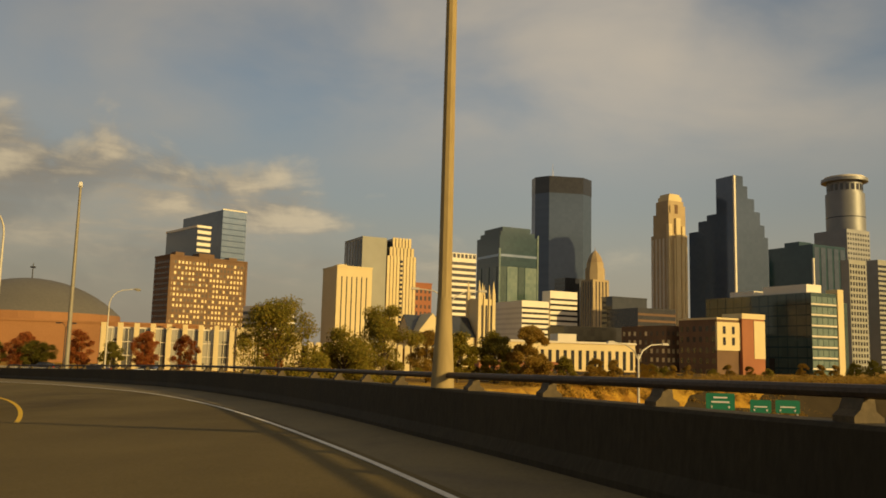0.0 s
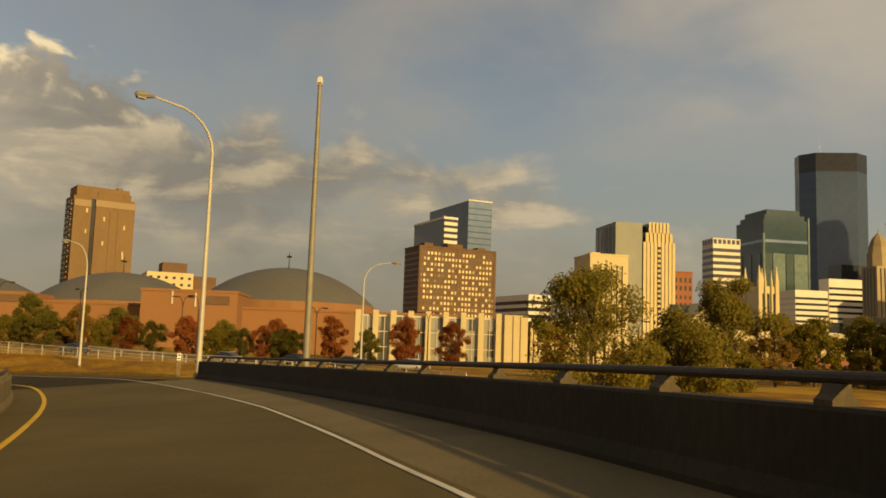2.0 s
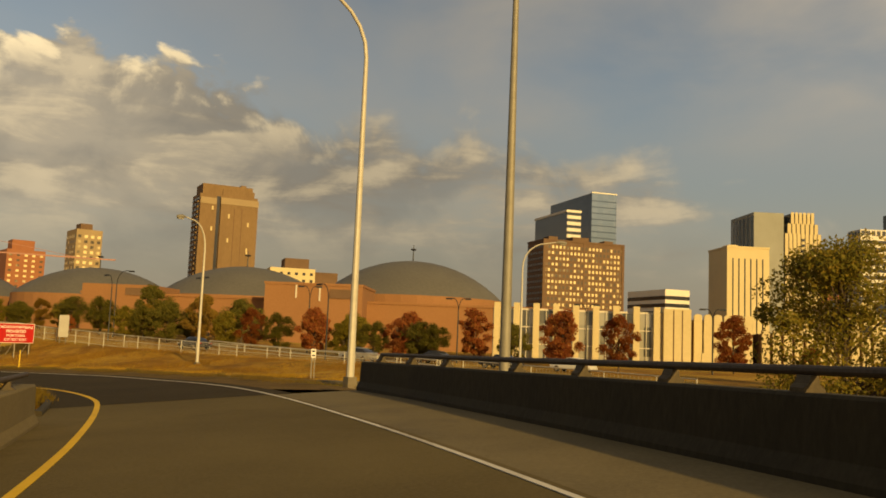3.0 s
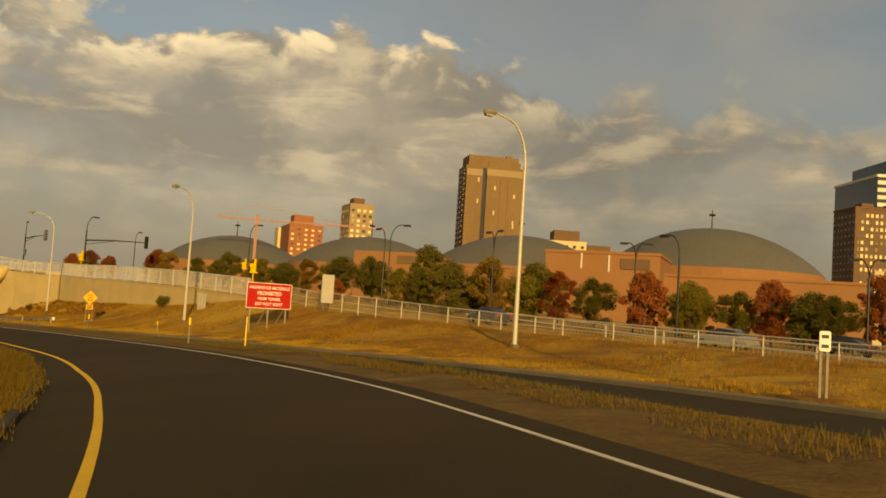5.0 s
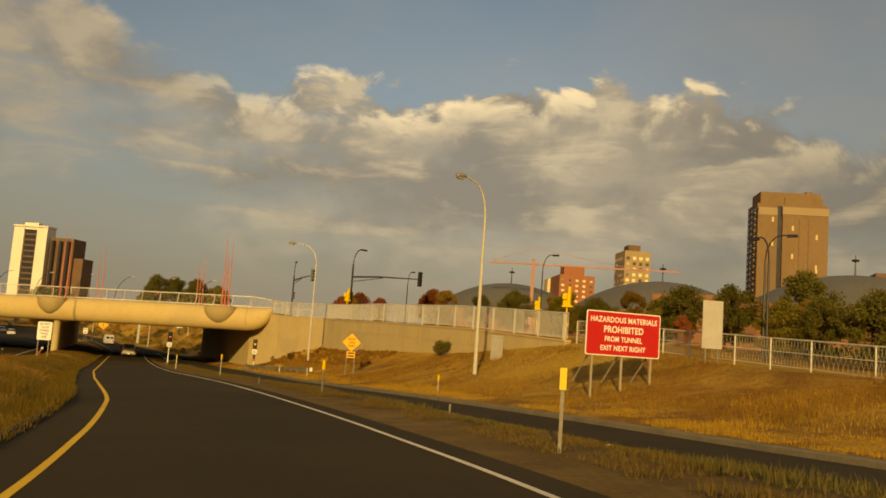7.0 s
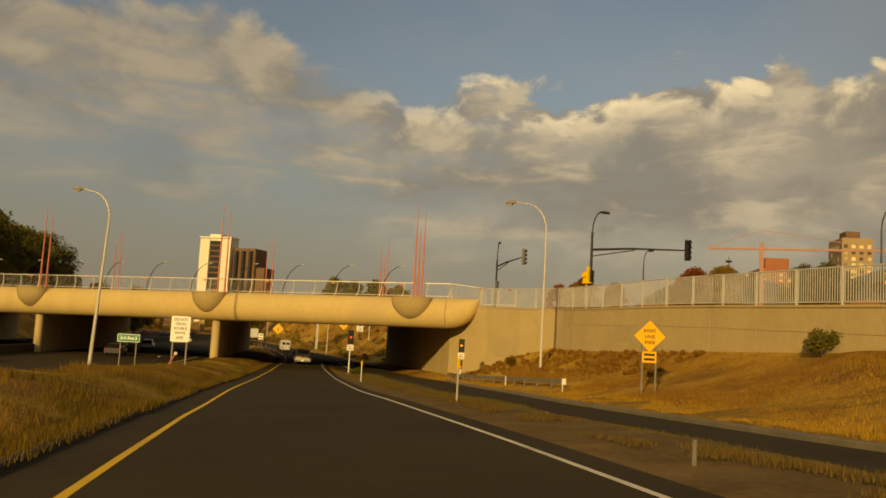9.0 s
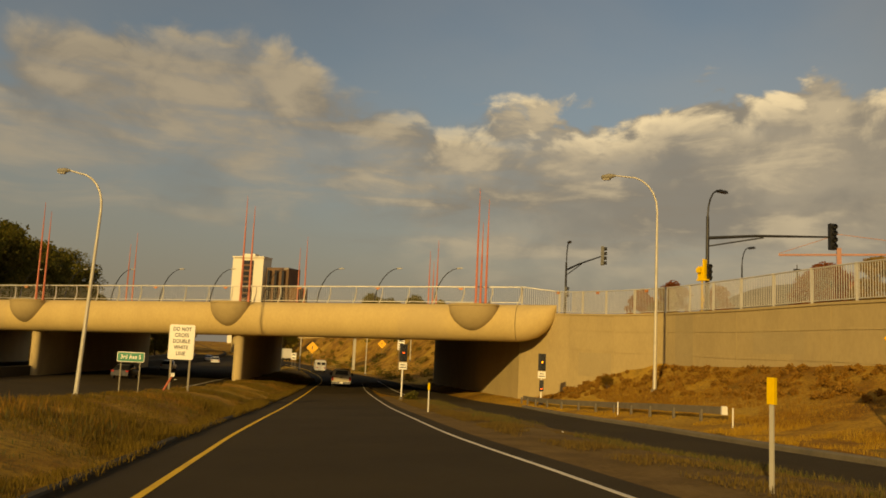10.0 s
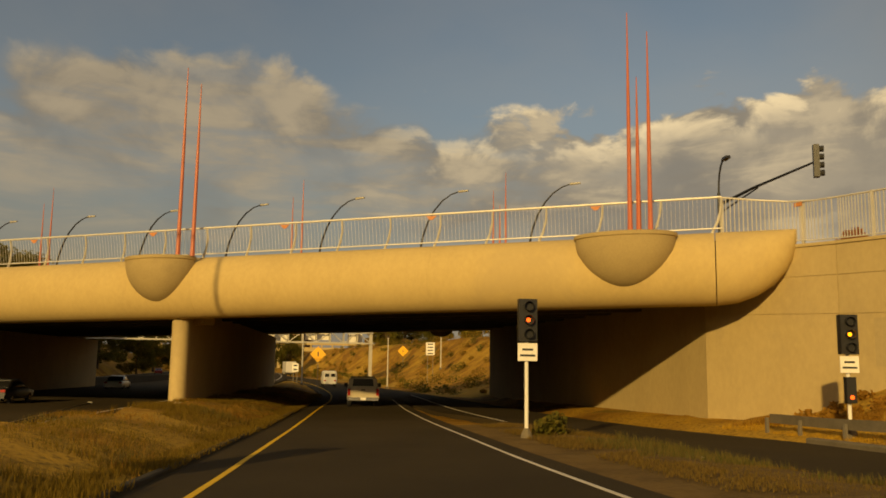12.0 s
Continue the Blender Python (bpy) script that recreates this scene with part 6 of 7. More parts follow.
def ramp_meter(base, pole_h, facing, low, lit):
    """A ramp-meter signal: black head on a post, white plate, small lower head."""
    t = thing("ramp_meter", "ramp meter signal with a glowing lamp on a white post", "traffic signal", base, group="ramp meters")
    d = Vector((-math.sin(radians(facing)), math.cos(radians(facing)), 0))
    part("post", Mesh().tube([(0, 0, 0), (0, 0, pole_h)], 0.055, 8), WHITESIGN, t)
    part("foot", Mesh().tube([(0, 0, -0.1), (0, 0, 0.14), (0, 0, 0.32)], [0.2, 0.16, 0.07], 8), KERB, t)
    head = part("signal_head", Mesh().box((d.x * 0.1, d.y * 0.1, pole_h - 1.15), (0.50, 0.26, 1.15), facing), BLACK, t)
    for k in (0.20, 0.575, 0.95):
        q = Vector((0, 0, pole_h - 1.15 + k)) + d * 0.22
        part("lens", Mesh().tube([q + d * 0.01, q + d * 0.03], 0.06 if k == 0.575 else 0.10, 12), lit if k == 0.575 else BLACK, head)
        part("visor", Mesh().tube([q, q + d * 0.18], 0.13, 12, False), BLACK, head)
    plate = part("plate", Mesh().box((d.x * 0.13, d.y * 0.13, pole_h - 1.68), (0.54, 0.03, 0.48), facing), WHITESIGN, t)
    for k, w in ((0.12, 0.42), (0.28, 0.30)):
        part("text_bar", Mesh().box((d.x * 0.15, d.y * 0.15, pole_h - 1.68 + k), (w, 0.01, 0.055), facing), BLACK, plate)
    if low:
        h2 = part("lower_head", Mesh().box((d.x * 0.1, d.y * 0.1, pole_h - 2.55), (0.28, 0.2, 0.75), facing), BLACK, t)
        q = Vector((0, 0, pole_h - 2.38)) + d * 0.21
        part("lens", Mesh().tube([q, q + d * 0.02], 0.06, 10), RED_ON, h2)


ramp_meter((-169.4, 130.0, ground_z(-169.4, 130.0)), -1.85 - ground_z(-169.4, 130.0), 250, True, AMBER_ON)
ramp_meter((-171.0, 120.5, -5.45), 3.8, 258, False, RED_ON)


# ---- signs ----
def lettering(text, size, parent, at, rz, material, name="lettering", narrow=0.84):
    c = bpy.data.curves.new(name, "FONT")
    c.body, c.size, c.align_x, c.align_y, c.extrude = text, size, "CENTER", "CENTER", 0.003
    c.space_character = 1.06
    c.offset = size * 0.02
    c.materials.append(material)
    ob = new(name, c)
    ob.parent = parent
    ob.matrix_basis = pose(*at, 90, 0, rz) @ Matrix.Diagonal((narrow, 1, 1, 1))
    return ob


def rounded_plate(w, h, r, thick, z0):
    """A plate in the xz plane with rounded corners, its face to -y."""
    pts = []
    for cx, cz, a0 in ((w / 2 - r, h - r, 0), (-w / 2 + r, h - r, 90), (-w / 2 + r, r, 180), (w / 2 - r, r, 270)):
        pts += [(cx + r * math.cos(radians(a0 + d)), z0 + cz + r * math.sin(radians(a0 + d))) for d in (0, 30, 60, 90)]
    n, m = len(pts), Mesh()
    m.v = [(x, 0, z) for x, z in pts] + [(x, thick, z) for x, z in pts]
    m.f = [tuple(range(n)), tuple(range(2 * n - 1, n - 1, -1))] + [(i, n + i, n + (i + 1) % n, (i + 1) % n) for i in range(n)]
    return m


def sign(name, label, base, rz, w, h, z0, face, border, lines, ink, legs, category="sign", leg_material=None, braces=False):
    """A sign whose face looks along -y of the thing; lines of (text, size, height)."""
    t = thing(name, label, category, base, rz)
    plate = part("panel", rounded_plate(w, h, 0.09, 0.03, z0), border, t)
    part("face", shifted(rounded_plate(w - 0.09, h - 0.09, 0.07, 0.006, z0 + 0.045), (0, -0.010, 0)), face, plate)
    for text, size, z in lines:
        lettering(text, size, plate, (0, -0.014, z), 0, ink)
    for x in legs:
        part("leg", Mesh().box((x, 0.09, -0.8), (0.085, 0.085, z0 + h * 0.9 + 0.8)), leg_material or POSTSTEEL, t)
        if braces:
            part("brace", Mesh().tube([(x, 0.1, z0 + 0.3), (x, 1.7, -0.2)], 0.04, 4), leg_material or POSTSTEEL, t)
    return t


def shifted(m, d):
    m.v = [(x + d[0], y + d[1], z + d[2]) for x, y, z in m.v]
    return m


WOOD = mat("weathered_timber", (0.36, 0.30, 0.21), (0.27, 0.22, 0.15), 0.9, scale=1.5, fine=14, bump=0.2, stretch=(1, 1, 0.15))

sign("warning_sign", "large red sign with white capital lettering on timber posts", (-100.25, 120.15, -1.55), math.degrees(math.atan2(3.54, 0.92)),
     3.66, 1.92, 1.0, REDSIGN, WHITESIGN, (("HAZARDOUS MATERIALS", 0.33, 2.55), ("PROHIBITED", 0.40, 2.13), ("FROM TUNNEL", 0.31, 1.72), ("EXIT NEXT RIGHT", 0.31, 1.33)), WHITESIGN, (-1.45, 0.0, 1.45), leg_material=WOOD, braces=True)

sign("lane_sign", "tall white sign with black capital lettering", (-158.9, 105.7, -4.75), 71,
     1.22, 1.66, 1.75, WHITESIGN, WHITESIGN, (("DO NOT", 0.25, 3.19), ("CROSS", 0.25, 2.90), ("DOUBLE", 0.25, 2.61), ("WHITE", 0.25, 2.32), ("LINE", 0.25, 2.03)), BLACK, (-0.45, 0.45))

sign("street_sign", "small green street name sign with white lettering", (-182.9, 103.3, -5.6), 71,
     2.0, 0.72, 1.78, GREENSIGN, WHITESIGN, (("3rd Ave S", 0.42, 2.14),), WHITESIGN, (-0.7, 0.7))


def diamond_sign(base, rz, side, zc, lines, plate, label, bars=False):
    t = thing("warning_sign", label, "sign", base, rz)
    d = side / math.sqrt(2)
    m = Mesh()
    m.v = [(0, 0, zc + d), (-d, 0, zc), (0, 0, zc - d), (d, 0, zc), (0, 0.03, zc + d), (-d, 0.03, zc), (0, 0.03, zc - d), (d, 0.03, zc)]
    m.f = [(0, 1, 2, 3), (7, 6, 5, 4), (0, 4, 5, 1), (1, 5, 6, 2), (2, 6, 7, 3), (3, 7, 4, 0)]
    panel = part("panel", m, ORANGESIGN, t)
    for text, size, z in lines:
        lettering(text, size, panel, (0, -0.006, z), 0, BLACK)
    if bars:
        part("arrow_bar", Mesh().box((0, -0.01, zc - 0.25), (0.14, 0.01, 0.55)), BLACK, panel)
    if plate:
        pl = part("plate", rounded_plate(0.66, 0.52, 0.04, 0.03, zc - d - 0.50), ORANGESIGN, t)
        for k in range(2):
            part("text_bar", Mesh().box((0, -0.005, zc - d - 0.40 + k * 0.22), (0.5, 0.01, 0.11)), BLACK, pl)
    for x in ((-0.32, 0.32) if plate else (0,)):
        part("leg", Mesh().box((x, 0.08, -0.7), (0.08, 0.08, zc + 0.9)), POSTSTEEL, t)


SIGN_Z = -1.1 - ground_z(-135.0, 124.9)
diamond_sign((-135.0, 124.9, ground_z(-135.0, 124.9)), 68, 1.04, SIGN_Z, (("RIGHT", 0.23, SIGN_Z + 0.25), ("LANE", 0.23, SIGN_Z - 0.02), ("ENDS", 0.23, SIGN_Z - 0.29)), True, "amber diamond sign with black lettering and a small plate")
diamond_sign((-257.0, 130.9, -6.35), 72, 1.45, 4.1, (), False, "amber diamond sign with an arrow beyond the bridge", True)
diamond_sign((-310.0, 157.5, ground_z(-310, 157.5)), 72, 1.5, max(2.0, -0.7 - ground_z(-310, 157.5)), (), False, "amber diamond sign on the far bank", True)


def plain_sign(base, rz, w, h, z0, bars, label, face=None):
    t = thing("road_sign", label, "sign", base, rz)
    pl = part("panel", rounded_plate(w, h, 0.05, 0.03, z0), face or WHITESIGN, t)
    for k in range(bars):
        part("text_bar", Mesh().box((0, -0.006, z0 + h * (k + 0.35) / (bars + 0.1)), (w * 0.62, 0.01, h * 0.35 / bars)), BLACK, pl)
    for x in ((-w * 0.3, w * 0.3) if w > 0.7 or w < 0.3 else (0,)):
        part("leg", Mesh().box((x, 0.07, -0.5), (0.07, 0.07, z0 + h * 0.9 + 0.5)), POSTSTEEL, t)


plain_sign((-272.0, 150.7, ground_z(-272, 150.7)), 72, 1.3, 1.9, max(1.2, -1.9 - ground_z(-272, 150.7)), 4, "white sign with unreadable dark lines on the far bank")
plain_sign((-55.9, 101.8, ground_z(-55.9, 101.8)), 30, 0.28, 0.52, 1.2, 2, "small white sign on a thin post in the field")
plain_sign((-100.6, 126.4, ground_z(-100.6, 126.4)), 62, 1.0, 2.3, 0.7, 0, "plain grey back of a tall sign panel by the fence", GREYBOX)
plain_sign((-275.0, 131.0, -6.4), 72, 0.9, 1.2, 1.8, 2, "small white sign beside the road beyond the bridge")


def green_guide(c, w, h, rz, rows):
    t = thing("guide_sign", "green overhead guide sign with unreadable white lines", "sign", c, rz, "green guide signs")
    pl = part("panel", rounded_plate(w, h, 0.2, 0.15, 0), GREENSIGN, t)
    for k in range(rows):
        part("text_bar", Mesh().box((0, -0.03, h * (0.42 + 0.27 * k)), (w * (0.62 - 0.14 * k), 0.03, h * 0.10)), WHITESIGN, pl)
    for x in (-w * 0.3, w * 0.3):
        part("arrow", Mesh().box((x, -0.03, h * 0.10), (0.10, 0.03, 0.34), 0, 3.0), WHITESIGN, pl)
    for x in (-w * 0.4, w * 0.4):
        part("leg", Mesh().box((x, 0.3, -6), (0.25, 0.25, 6.2)), GALV, t)


for x, y, z, w, h, rows in ((36.0, 145.4, -4.5, 4.2, 2.5, 2), (41.4, 143.4, -4.7, 3.0, 1.9, 1), (44.9, 142.0, -4.6, 3.4, 1.9, 1)):
    green_guide((x, y, z), w, h, -19, rows)


def delineator(base, h, material, cap=None):
    t = thing("delineator_post", "yellow flexible road post" if material is YELLOWPOST else "slim post with a coloured cap beside the ramp", "road post", base, random.uniform(0, 60), "delineator posts")
    part("post", Mesh().box((0, 0, -0.1), (0.052, 0.026, h + 0.1), 0, 0.92), material, t)
    if cap:
        part("cap", Mesh().box((0, 0, h - 0.28), (0.095, 0.05, 0.30)), cap, t)


for s, u, h, mt, cp in ((108.8, 5.3, 1.2, YELLOWPOST, None), (114.0, 4.85, 1.1, POSTSTEEL, YELLOWPOST), (132.0, 5.2, 1.08, POSTSTEEL, YELLOWPOST), (157.0, 5.15, 1.22, GALV, YELLOWPOST), (184.8, 4.65, 1.2, WHITESIGN, YELLOWPOST), 
                        (141.6, 4.8, 0.25, POSTSTEEL, None), (125.8, 7.4, 0.3, POSTSTEEL, None), (146.0, 15.0, 0.9, GALV, YELLOWPOST), (178.0, 15.2, 0.75, WHITESIGN, None), (190.0, 15.0, 0.7, WHITESIGN, None), (203.0, -11.5, 0.6, WHITESIGN, None), (207.0, -12.5, 0.6, WHITESIGN, None), (212.0, -13.0, 0.6, WHITESIGN, None)):
    x, y, z = place(s, u)
    delineator((x, y, z + 0.05 if 0 < u < 8 else ground_z(x, y)), h, mt, cp)


DULLRAIL = mat("dull_rail_steel", (0.25, 0.21, 0.15), (0.17, 0.145, 0.10), 0.55, 0.35, scale=1.5, fine=25, bump=0.05)


def guard_rail(points, label):
    """A W-beam rail on posts through points on the ground."""
    t = thing("guard_rail", label, "guard rail")
    P = spline(points, 0.8)
    sec = [(0.0, 0.28), (0.07, 0.32), (0.07, 0.38), (0.0, 0.42), (0.07, 0.46), (0.07, 0.52), (0.0, 0.58), (-0.02, 0.58), (-0.02, 0.28)]
    d = np.gradient(P[:, :2], axis=0)
    d /= np.linalg.norm(d, axis=1)[:, None]
    m = Mesh().sweep([(tuple(p), (-q[1], q[0])) for p, q in zip(P, d)], sec, True)
    part("beam", m, DULLRAIL, t, smooth=True)
    me = Mesh().box((0, 0, -0.6), (0.09, 0.10, 1.05)).data("post", POSTSTEEL)
    for p, q in zip(P[::3], d[::3]):
        ob = new("post", me)
        ob.parent = t
        ob.location = (p[0] + q[1] * 0.12, p[1] - q[0] * 0.12, p[2])
    part("end_terminal", Mesh().box((P[-1][0], P[-1][1], P[-1][2] + 0.26), (0.12, 0.24, 0.34), math.degrees(math.atan2(d[-1][1], d[-1][0])), 0.9), WHITESIGN, t)


guard_rail([on_ground(-173.5, 130.6), on_ground(-168.0, 129.4), on_ground(-158.0, 128.2), on_ground(-151.5, 127.1), on_ground(-144.9, 126.1)], "galvanised steel guard rail at the foot of the bank")
guard_rail([on_ground(-176.0, 104.0), on_ground(-190.0, 105.8), on_ground(-206.0, 107.5)], "low steel guard rail in the dry grass median")

# cabinet, bush and small things on the bank
t = thing("utility_cabinet", "grey metal utility cabinet on the bank", "cabinet", on_ground(-119.2, 127.6), 8)
part("body", Mesh().box((0, 0, -0.1), (0.62, 0.5, 1.55)), GREYBOX, t)
part("door", Mesh().box((0, -0.265, 0.12), (0.52, 0.03, 1.2)), GREYBOX, t)
part("roof", Mesh().box((0, 0, 1.45), (0.72, 0.6, 0.08), 0, 0.9), GREYBOX, t)
t = thing("marker_stake", "leaning orange marker stake in the grass", "stake", on_ground(-156.6, 104.9))
part("stake", Mesh().tube([(0, 0, -0.1), (0.05, 0.42, 0.72)], 0.045, 6), CORAL, t)
part("tip", Mesh().box((0.05, 0.43, 0.68), (0.18, 0.16, 0.16)), WHITESIGN, t)


def field_fence():
    t = thing("chain_fence", "grey pipe and wire fence along the field", "fence")
    pts = [place(s, np.interp(s, [80, 152], [29, 26.5])) for s in np.arange(78, 152, 2.6)]
    pts = [(x, y, ground_z(x, y)) for x, y, _ in pts]
    for h, r in ((1.45, 0.032), (0.85, 0.02), (0.2, 0.02)):
        part("pipe", Mesh().tube([(x, y, z + h) for x, y, z in pts], r, 6), GALV, t)
    me = Mesh().tube([(0, 0, -0.2), (0, 0, 1.48)], 0.04, 6).data("post", GALV)
    for p in pts:
        ob = new("post", me)
        ob.parent = t
        ob.location = p
    wire = Mesh()
    for a, b in zip(pts, pts[1:]):
        A, B = Vector(a), Vector(b)
        for k in range(13):
            f, g = k / 13, (k + 1.5) / 13
            for lo, hi in ((0.2, 1.42), (1.42, 0.2)):
                p0, p1 = A.lerp(B, f), A.lerp(B, min(g, 1))
                wire.tube([p0 + Vector((0, 0, lo)), p1 + Vector((0, 0, hi))], 0.005, 3, False)
    part("wire_mesh", wire, GALV, t, kind="stuff")


field_fence()


def pipe_rail(points, label):
    t = thing("pipe_rail", label, "rail")
    for h in (0.5, 0.95):
        part("pipe", Mesh().tube([(x, y, z + h) for x, y, z in points], 0.06, 6), GALV, t)
    me = Mesh().box((0, 0, -0.2), (0.12, 0.12, 1.2)).data("post", GALV)
    for p in points:
        ob = new("post", me)
        ob.parent = t
        ob.location = p


pipe_rail([on_ground(x, y) for x, y in ((-58, 127), (-64, 131), (-70, 134), (-76, 136.5), (-82, 139), (-88, 141), (-94, 142.5))], "pale pipe rail beside the parking street")


# ---- trees ----
def leaf_cloud(clumps, per, size, seed, flat=0.8):
    """Leaves scattered through clumps of (x, y, z, radius)."""
    rnd = random.Random(seed)
    m = Mesh()
    for cx, cy, cz, r in clumps:
        for _ in range(per):
            a, b = rnd.uniform(0, 2 * math.pi), rnd.uniform(-1, 1)
            d = r * rnd.random() ** 0.45
            s = math.sqrt(1 - b * b)
            c = Vector((cx + d * s * math.cos(a), cy + d * s * math.sin(a), cz + d * b * flat))
            u = Vector((rnd.uniform(-1, 1), rnd.uniform(-1, 1), rnd.uniform(-1, 1))).normalized()
            w = u.orthogonal().normalized()
            g = size * rnd.uniform(0.6, 1.4)
            k = len(m.v)
            m.v += [tuple(c - u * g), tuple(c + w * g * 0.55), tuple(c + u * g), tuple(c - w * g * 0.55)]
            m.f.append((k, k + 1, k + 2, k + 3))
    return m


def make_tree(seed, height, width, trunk, leaves, label, per=240, clumps=56, size=0.115, category="tree", upright=1.0, name="tree", low=0.15):
    """A tree at the origin, to be copied about: trunk with limbs, and an uneven crown."""
    rnd = random.Random(seed)
    t = thing(name, label, category, (0, 0, 0))
    m = Mesh()
    top = Vector((rnd.uniform(-0.2, 0.2), rnd.uniform(-0.2, 0.2), height * 0.82))
    m.tube([(0, 0, -0.5), (0.03, 0.02, height * 0.2), (top.x * 0.5, top.y * 0.5, height * 0.5), tuple(top)], [trunk, trunk * 0.75, trunk * 0.45, trunk * 0.12], 8)
    spots = []
    for k in range(clumps):
        e = rnd.random() ** 0.8
        z = height * (low + (0.93 - low) * e)
        prof = math.sin(math.pi * min(0.12 + 0.85 * e, 1)) ** 0.7 if upright >= 1 else 1 - 0.75 * e
        a = rnd.uniform(0, 2 * math.pi)
        rr = width / 2 * prof * rnd.uniform(0.3, 1.12)
        c = (rr * math.cos(a), rr * math.sin(a), z)
        spots.append((*c, width * rnd.uniform(0.075, 0.20)))
        if k % 2 == 0:
            b = Vector((0, 0, max(z - rnd.uniform(0.12, 0.28) * height, height * 0.16)))
            mid = b.lerp(Vector(c), 0.55) + Vector((0, 0, height * 0.02))
            m.tube([b, mid, c], [trunk * 0.32, trunk * 0.2, trunk * 0.06], 5)
    part("trunk", m, BARK, t, smooth=True)
    part("crown", leaf_cloud(spots, per, size, seed), leaves, t)
    return t


PARK = (0, 0, -400)
protos = {
    "green": make_tree(1, 7.2, 5.6, 0.16, LEAF_GREEN, "leafy dark green street tree"),
    "green_b": make_tree(2, 6.4, 6.2, 0.16, LEAF_GREEN, "broad green street tree"),
    "yellow": make_tree(3, 5.4, 4.4, 0.12, LEAF_OLIVE, "small yellow-green street tree", low=0.08),
    "red": make_tree(4, 7.0, 4.2, 0.13, LEAF_RED, "young maple with deep red autumn leaves", clumps=50),
    "red_b": make_tree(5, 6.0, 4.4, 0.12, LEAF_RED, "round maple with red autumn leaves"),
    "rust": make_tree(6, 6.4, 4.8, 0.13, LEAF_RUST, "street tree turning golden brown", low=0.08),
}


def plant(kind, x, y, k=1.0, z=None):
    """A copy of a tree, turned and scaled."""
    src = protos[kind]
    src.scale = (k, k, k * random.uniform(0.94, 1.06))
    return copy_thing(src, pose(x, y, ground_z(x, y) if z is None else z, 0, 0, random.uniform(0, 360)))


SIZES = {"green": 7.2, "green_b": 6.4, "yellow": 5.4, "red": 7.0, "red_b": 6.0, "rust": 6.4}
for kind, x, y, h in (("yellow", -131.6, 144.4, 4.4), ("green_b", -128.2, 145.1, 4.2), ("rust", -124.8, 145.7, 4.6), ("green_b", -119.8, 146.3, 5.2), ("green", -115.2, 146.7, 5.6), ("red_b", -116.9, 143.0, 2.6), ("yellow", -111.1, 146.8, 5.0),
                      ("green", -108.2, 147.2, 5.2), ("green_b", -104.6, 147.5, 5.8), ("rust", -99.6, 147.5, 6.5), ("yellow", -95.4, 147.4, 5.0), ("red", -91.3, 147.0, 6.5), ("green", -87.9, 147.7, 5.6), ("red_b", -83.4, 148.5, 6.4),
                      ("yellow", -79.3, 148.8, 4.4), ("green", -75.4, 149.0, 4.6), ("red", -72.4, 148.9, 4.8), ("green_b", -69.4, 148.7, 4.6), ("green", -67.3, 148.4, 4.2), ("red_b", -70.6, 151.5, 3.6),
                      ("red", -66.2, 158.6, 7.0), ("red", -52.6, 149.2, 6.3), ("red", -47.0, 151.7, 6.3), ("red", -36.2, 172.0, 7.4), ("green", -62, 162, 5.0), ("red_b", -27, 176, 3.6),
                      ("green", -133, 139, 3.9), ("rust", -140, 150, 4.8), ("green", -147, 146, 4.6), ("green_b", -136, 152, 4.6), ("yellow", -127, 152, 4.8), ("green_b", -121, 153, 4.8), ("rust", -113, 153, 5.0), ("green_b", -106, 154, 4.8), ("rust", -101, 155, 5.0),
                      ("red_b", -166, 152, 5.6), ("red_b", -172, 156, 6.0), ("red_b", -169, 154, 5.8), ("green", -156, 158, 6.2), ("rust", -160, 150, 5.4), ("red_b", -190, 151, 4.6), ("red_b", -186, 152, 5.2), ("rust", -183, 149, 4.6), ("red_b", -178, 151, 4.4)):
    plant(kind, x, y, h * (0.86 if x < -83 else 1.0) / SIZES[kind])
for kind, x, y, k in (("green", -337, 74, 2.2), ("green_b", -328, 84, 1.8), ("yellow", -345, 91, 2.0), ("green", -322, 66, 2.2), ("green_b", -352, 100, 2.0), ("green", -310, 52, 2.0), ("yellow", -365, 108, 2.2), ("green", -420, 190, 2.2),
                      ("rust", -400, 176, 2.0), ("green_b", -440, 205, 2.4), ("yellow", -380, 172, 1.9), ("green", -360, 168, 1.7), ("green", -470, 150, 2.6), ("rust", -455, 118, 2.4), ("green_b", -430, 112, 2.6), ("yellow", -300, 168, 1.5), ("green", -330, 172, 1.6)):
    plant(kind, x, y, k)

big = make_tree(11, 15.5, 11.0, 0.32, LEAF_OLIVE, "large spreading tree with thin olive-yellow leaves", per=330, clumps=78, size=0.135, low=0.16)
big.matrix_basis = pose(-26.7, 116.5, -6.2)
bigger = make_tree(12, 16.0, 9.0, 0.30, LEAF_OLIVE, "tall olive-yellow tree beside the viaduct", per=330, clumps=70, size=0.135, low=0.14)
bigger.matrix_basis = pose(-14.8, 128.3, -6.2)
side = make_tree(13, 12.0, 9.0, 0.26, LEAF_OLIVE, "olive autumn tree below the viaduct", per=380, clumps=60, size=0.135, low=0.14)
side.matrix_basis = pose(-19.5, 121.0, -6.2)
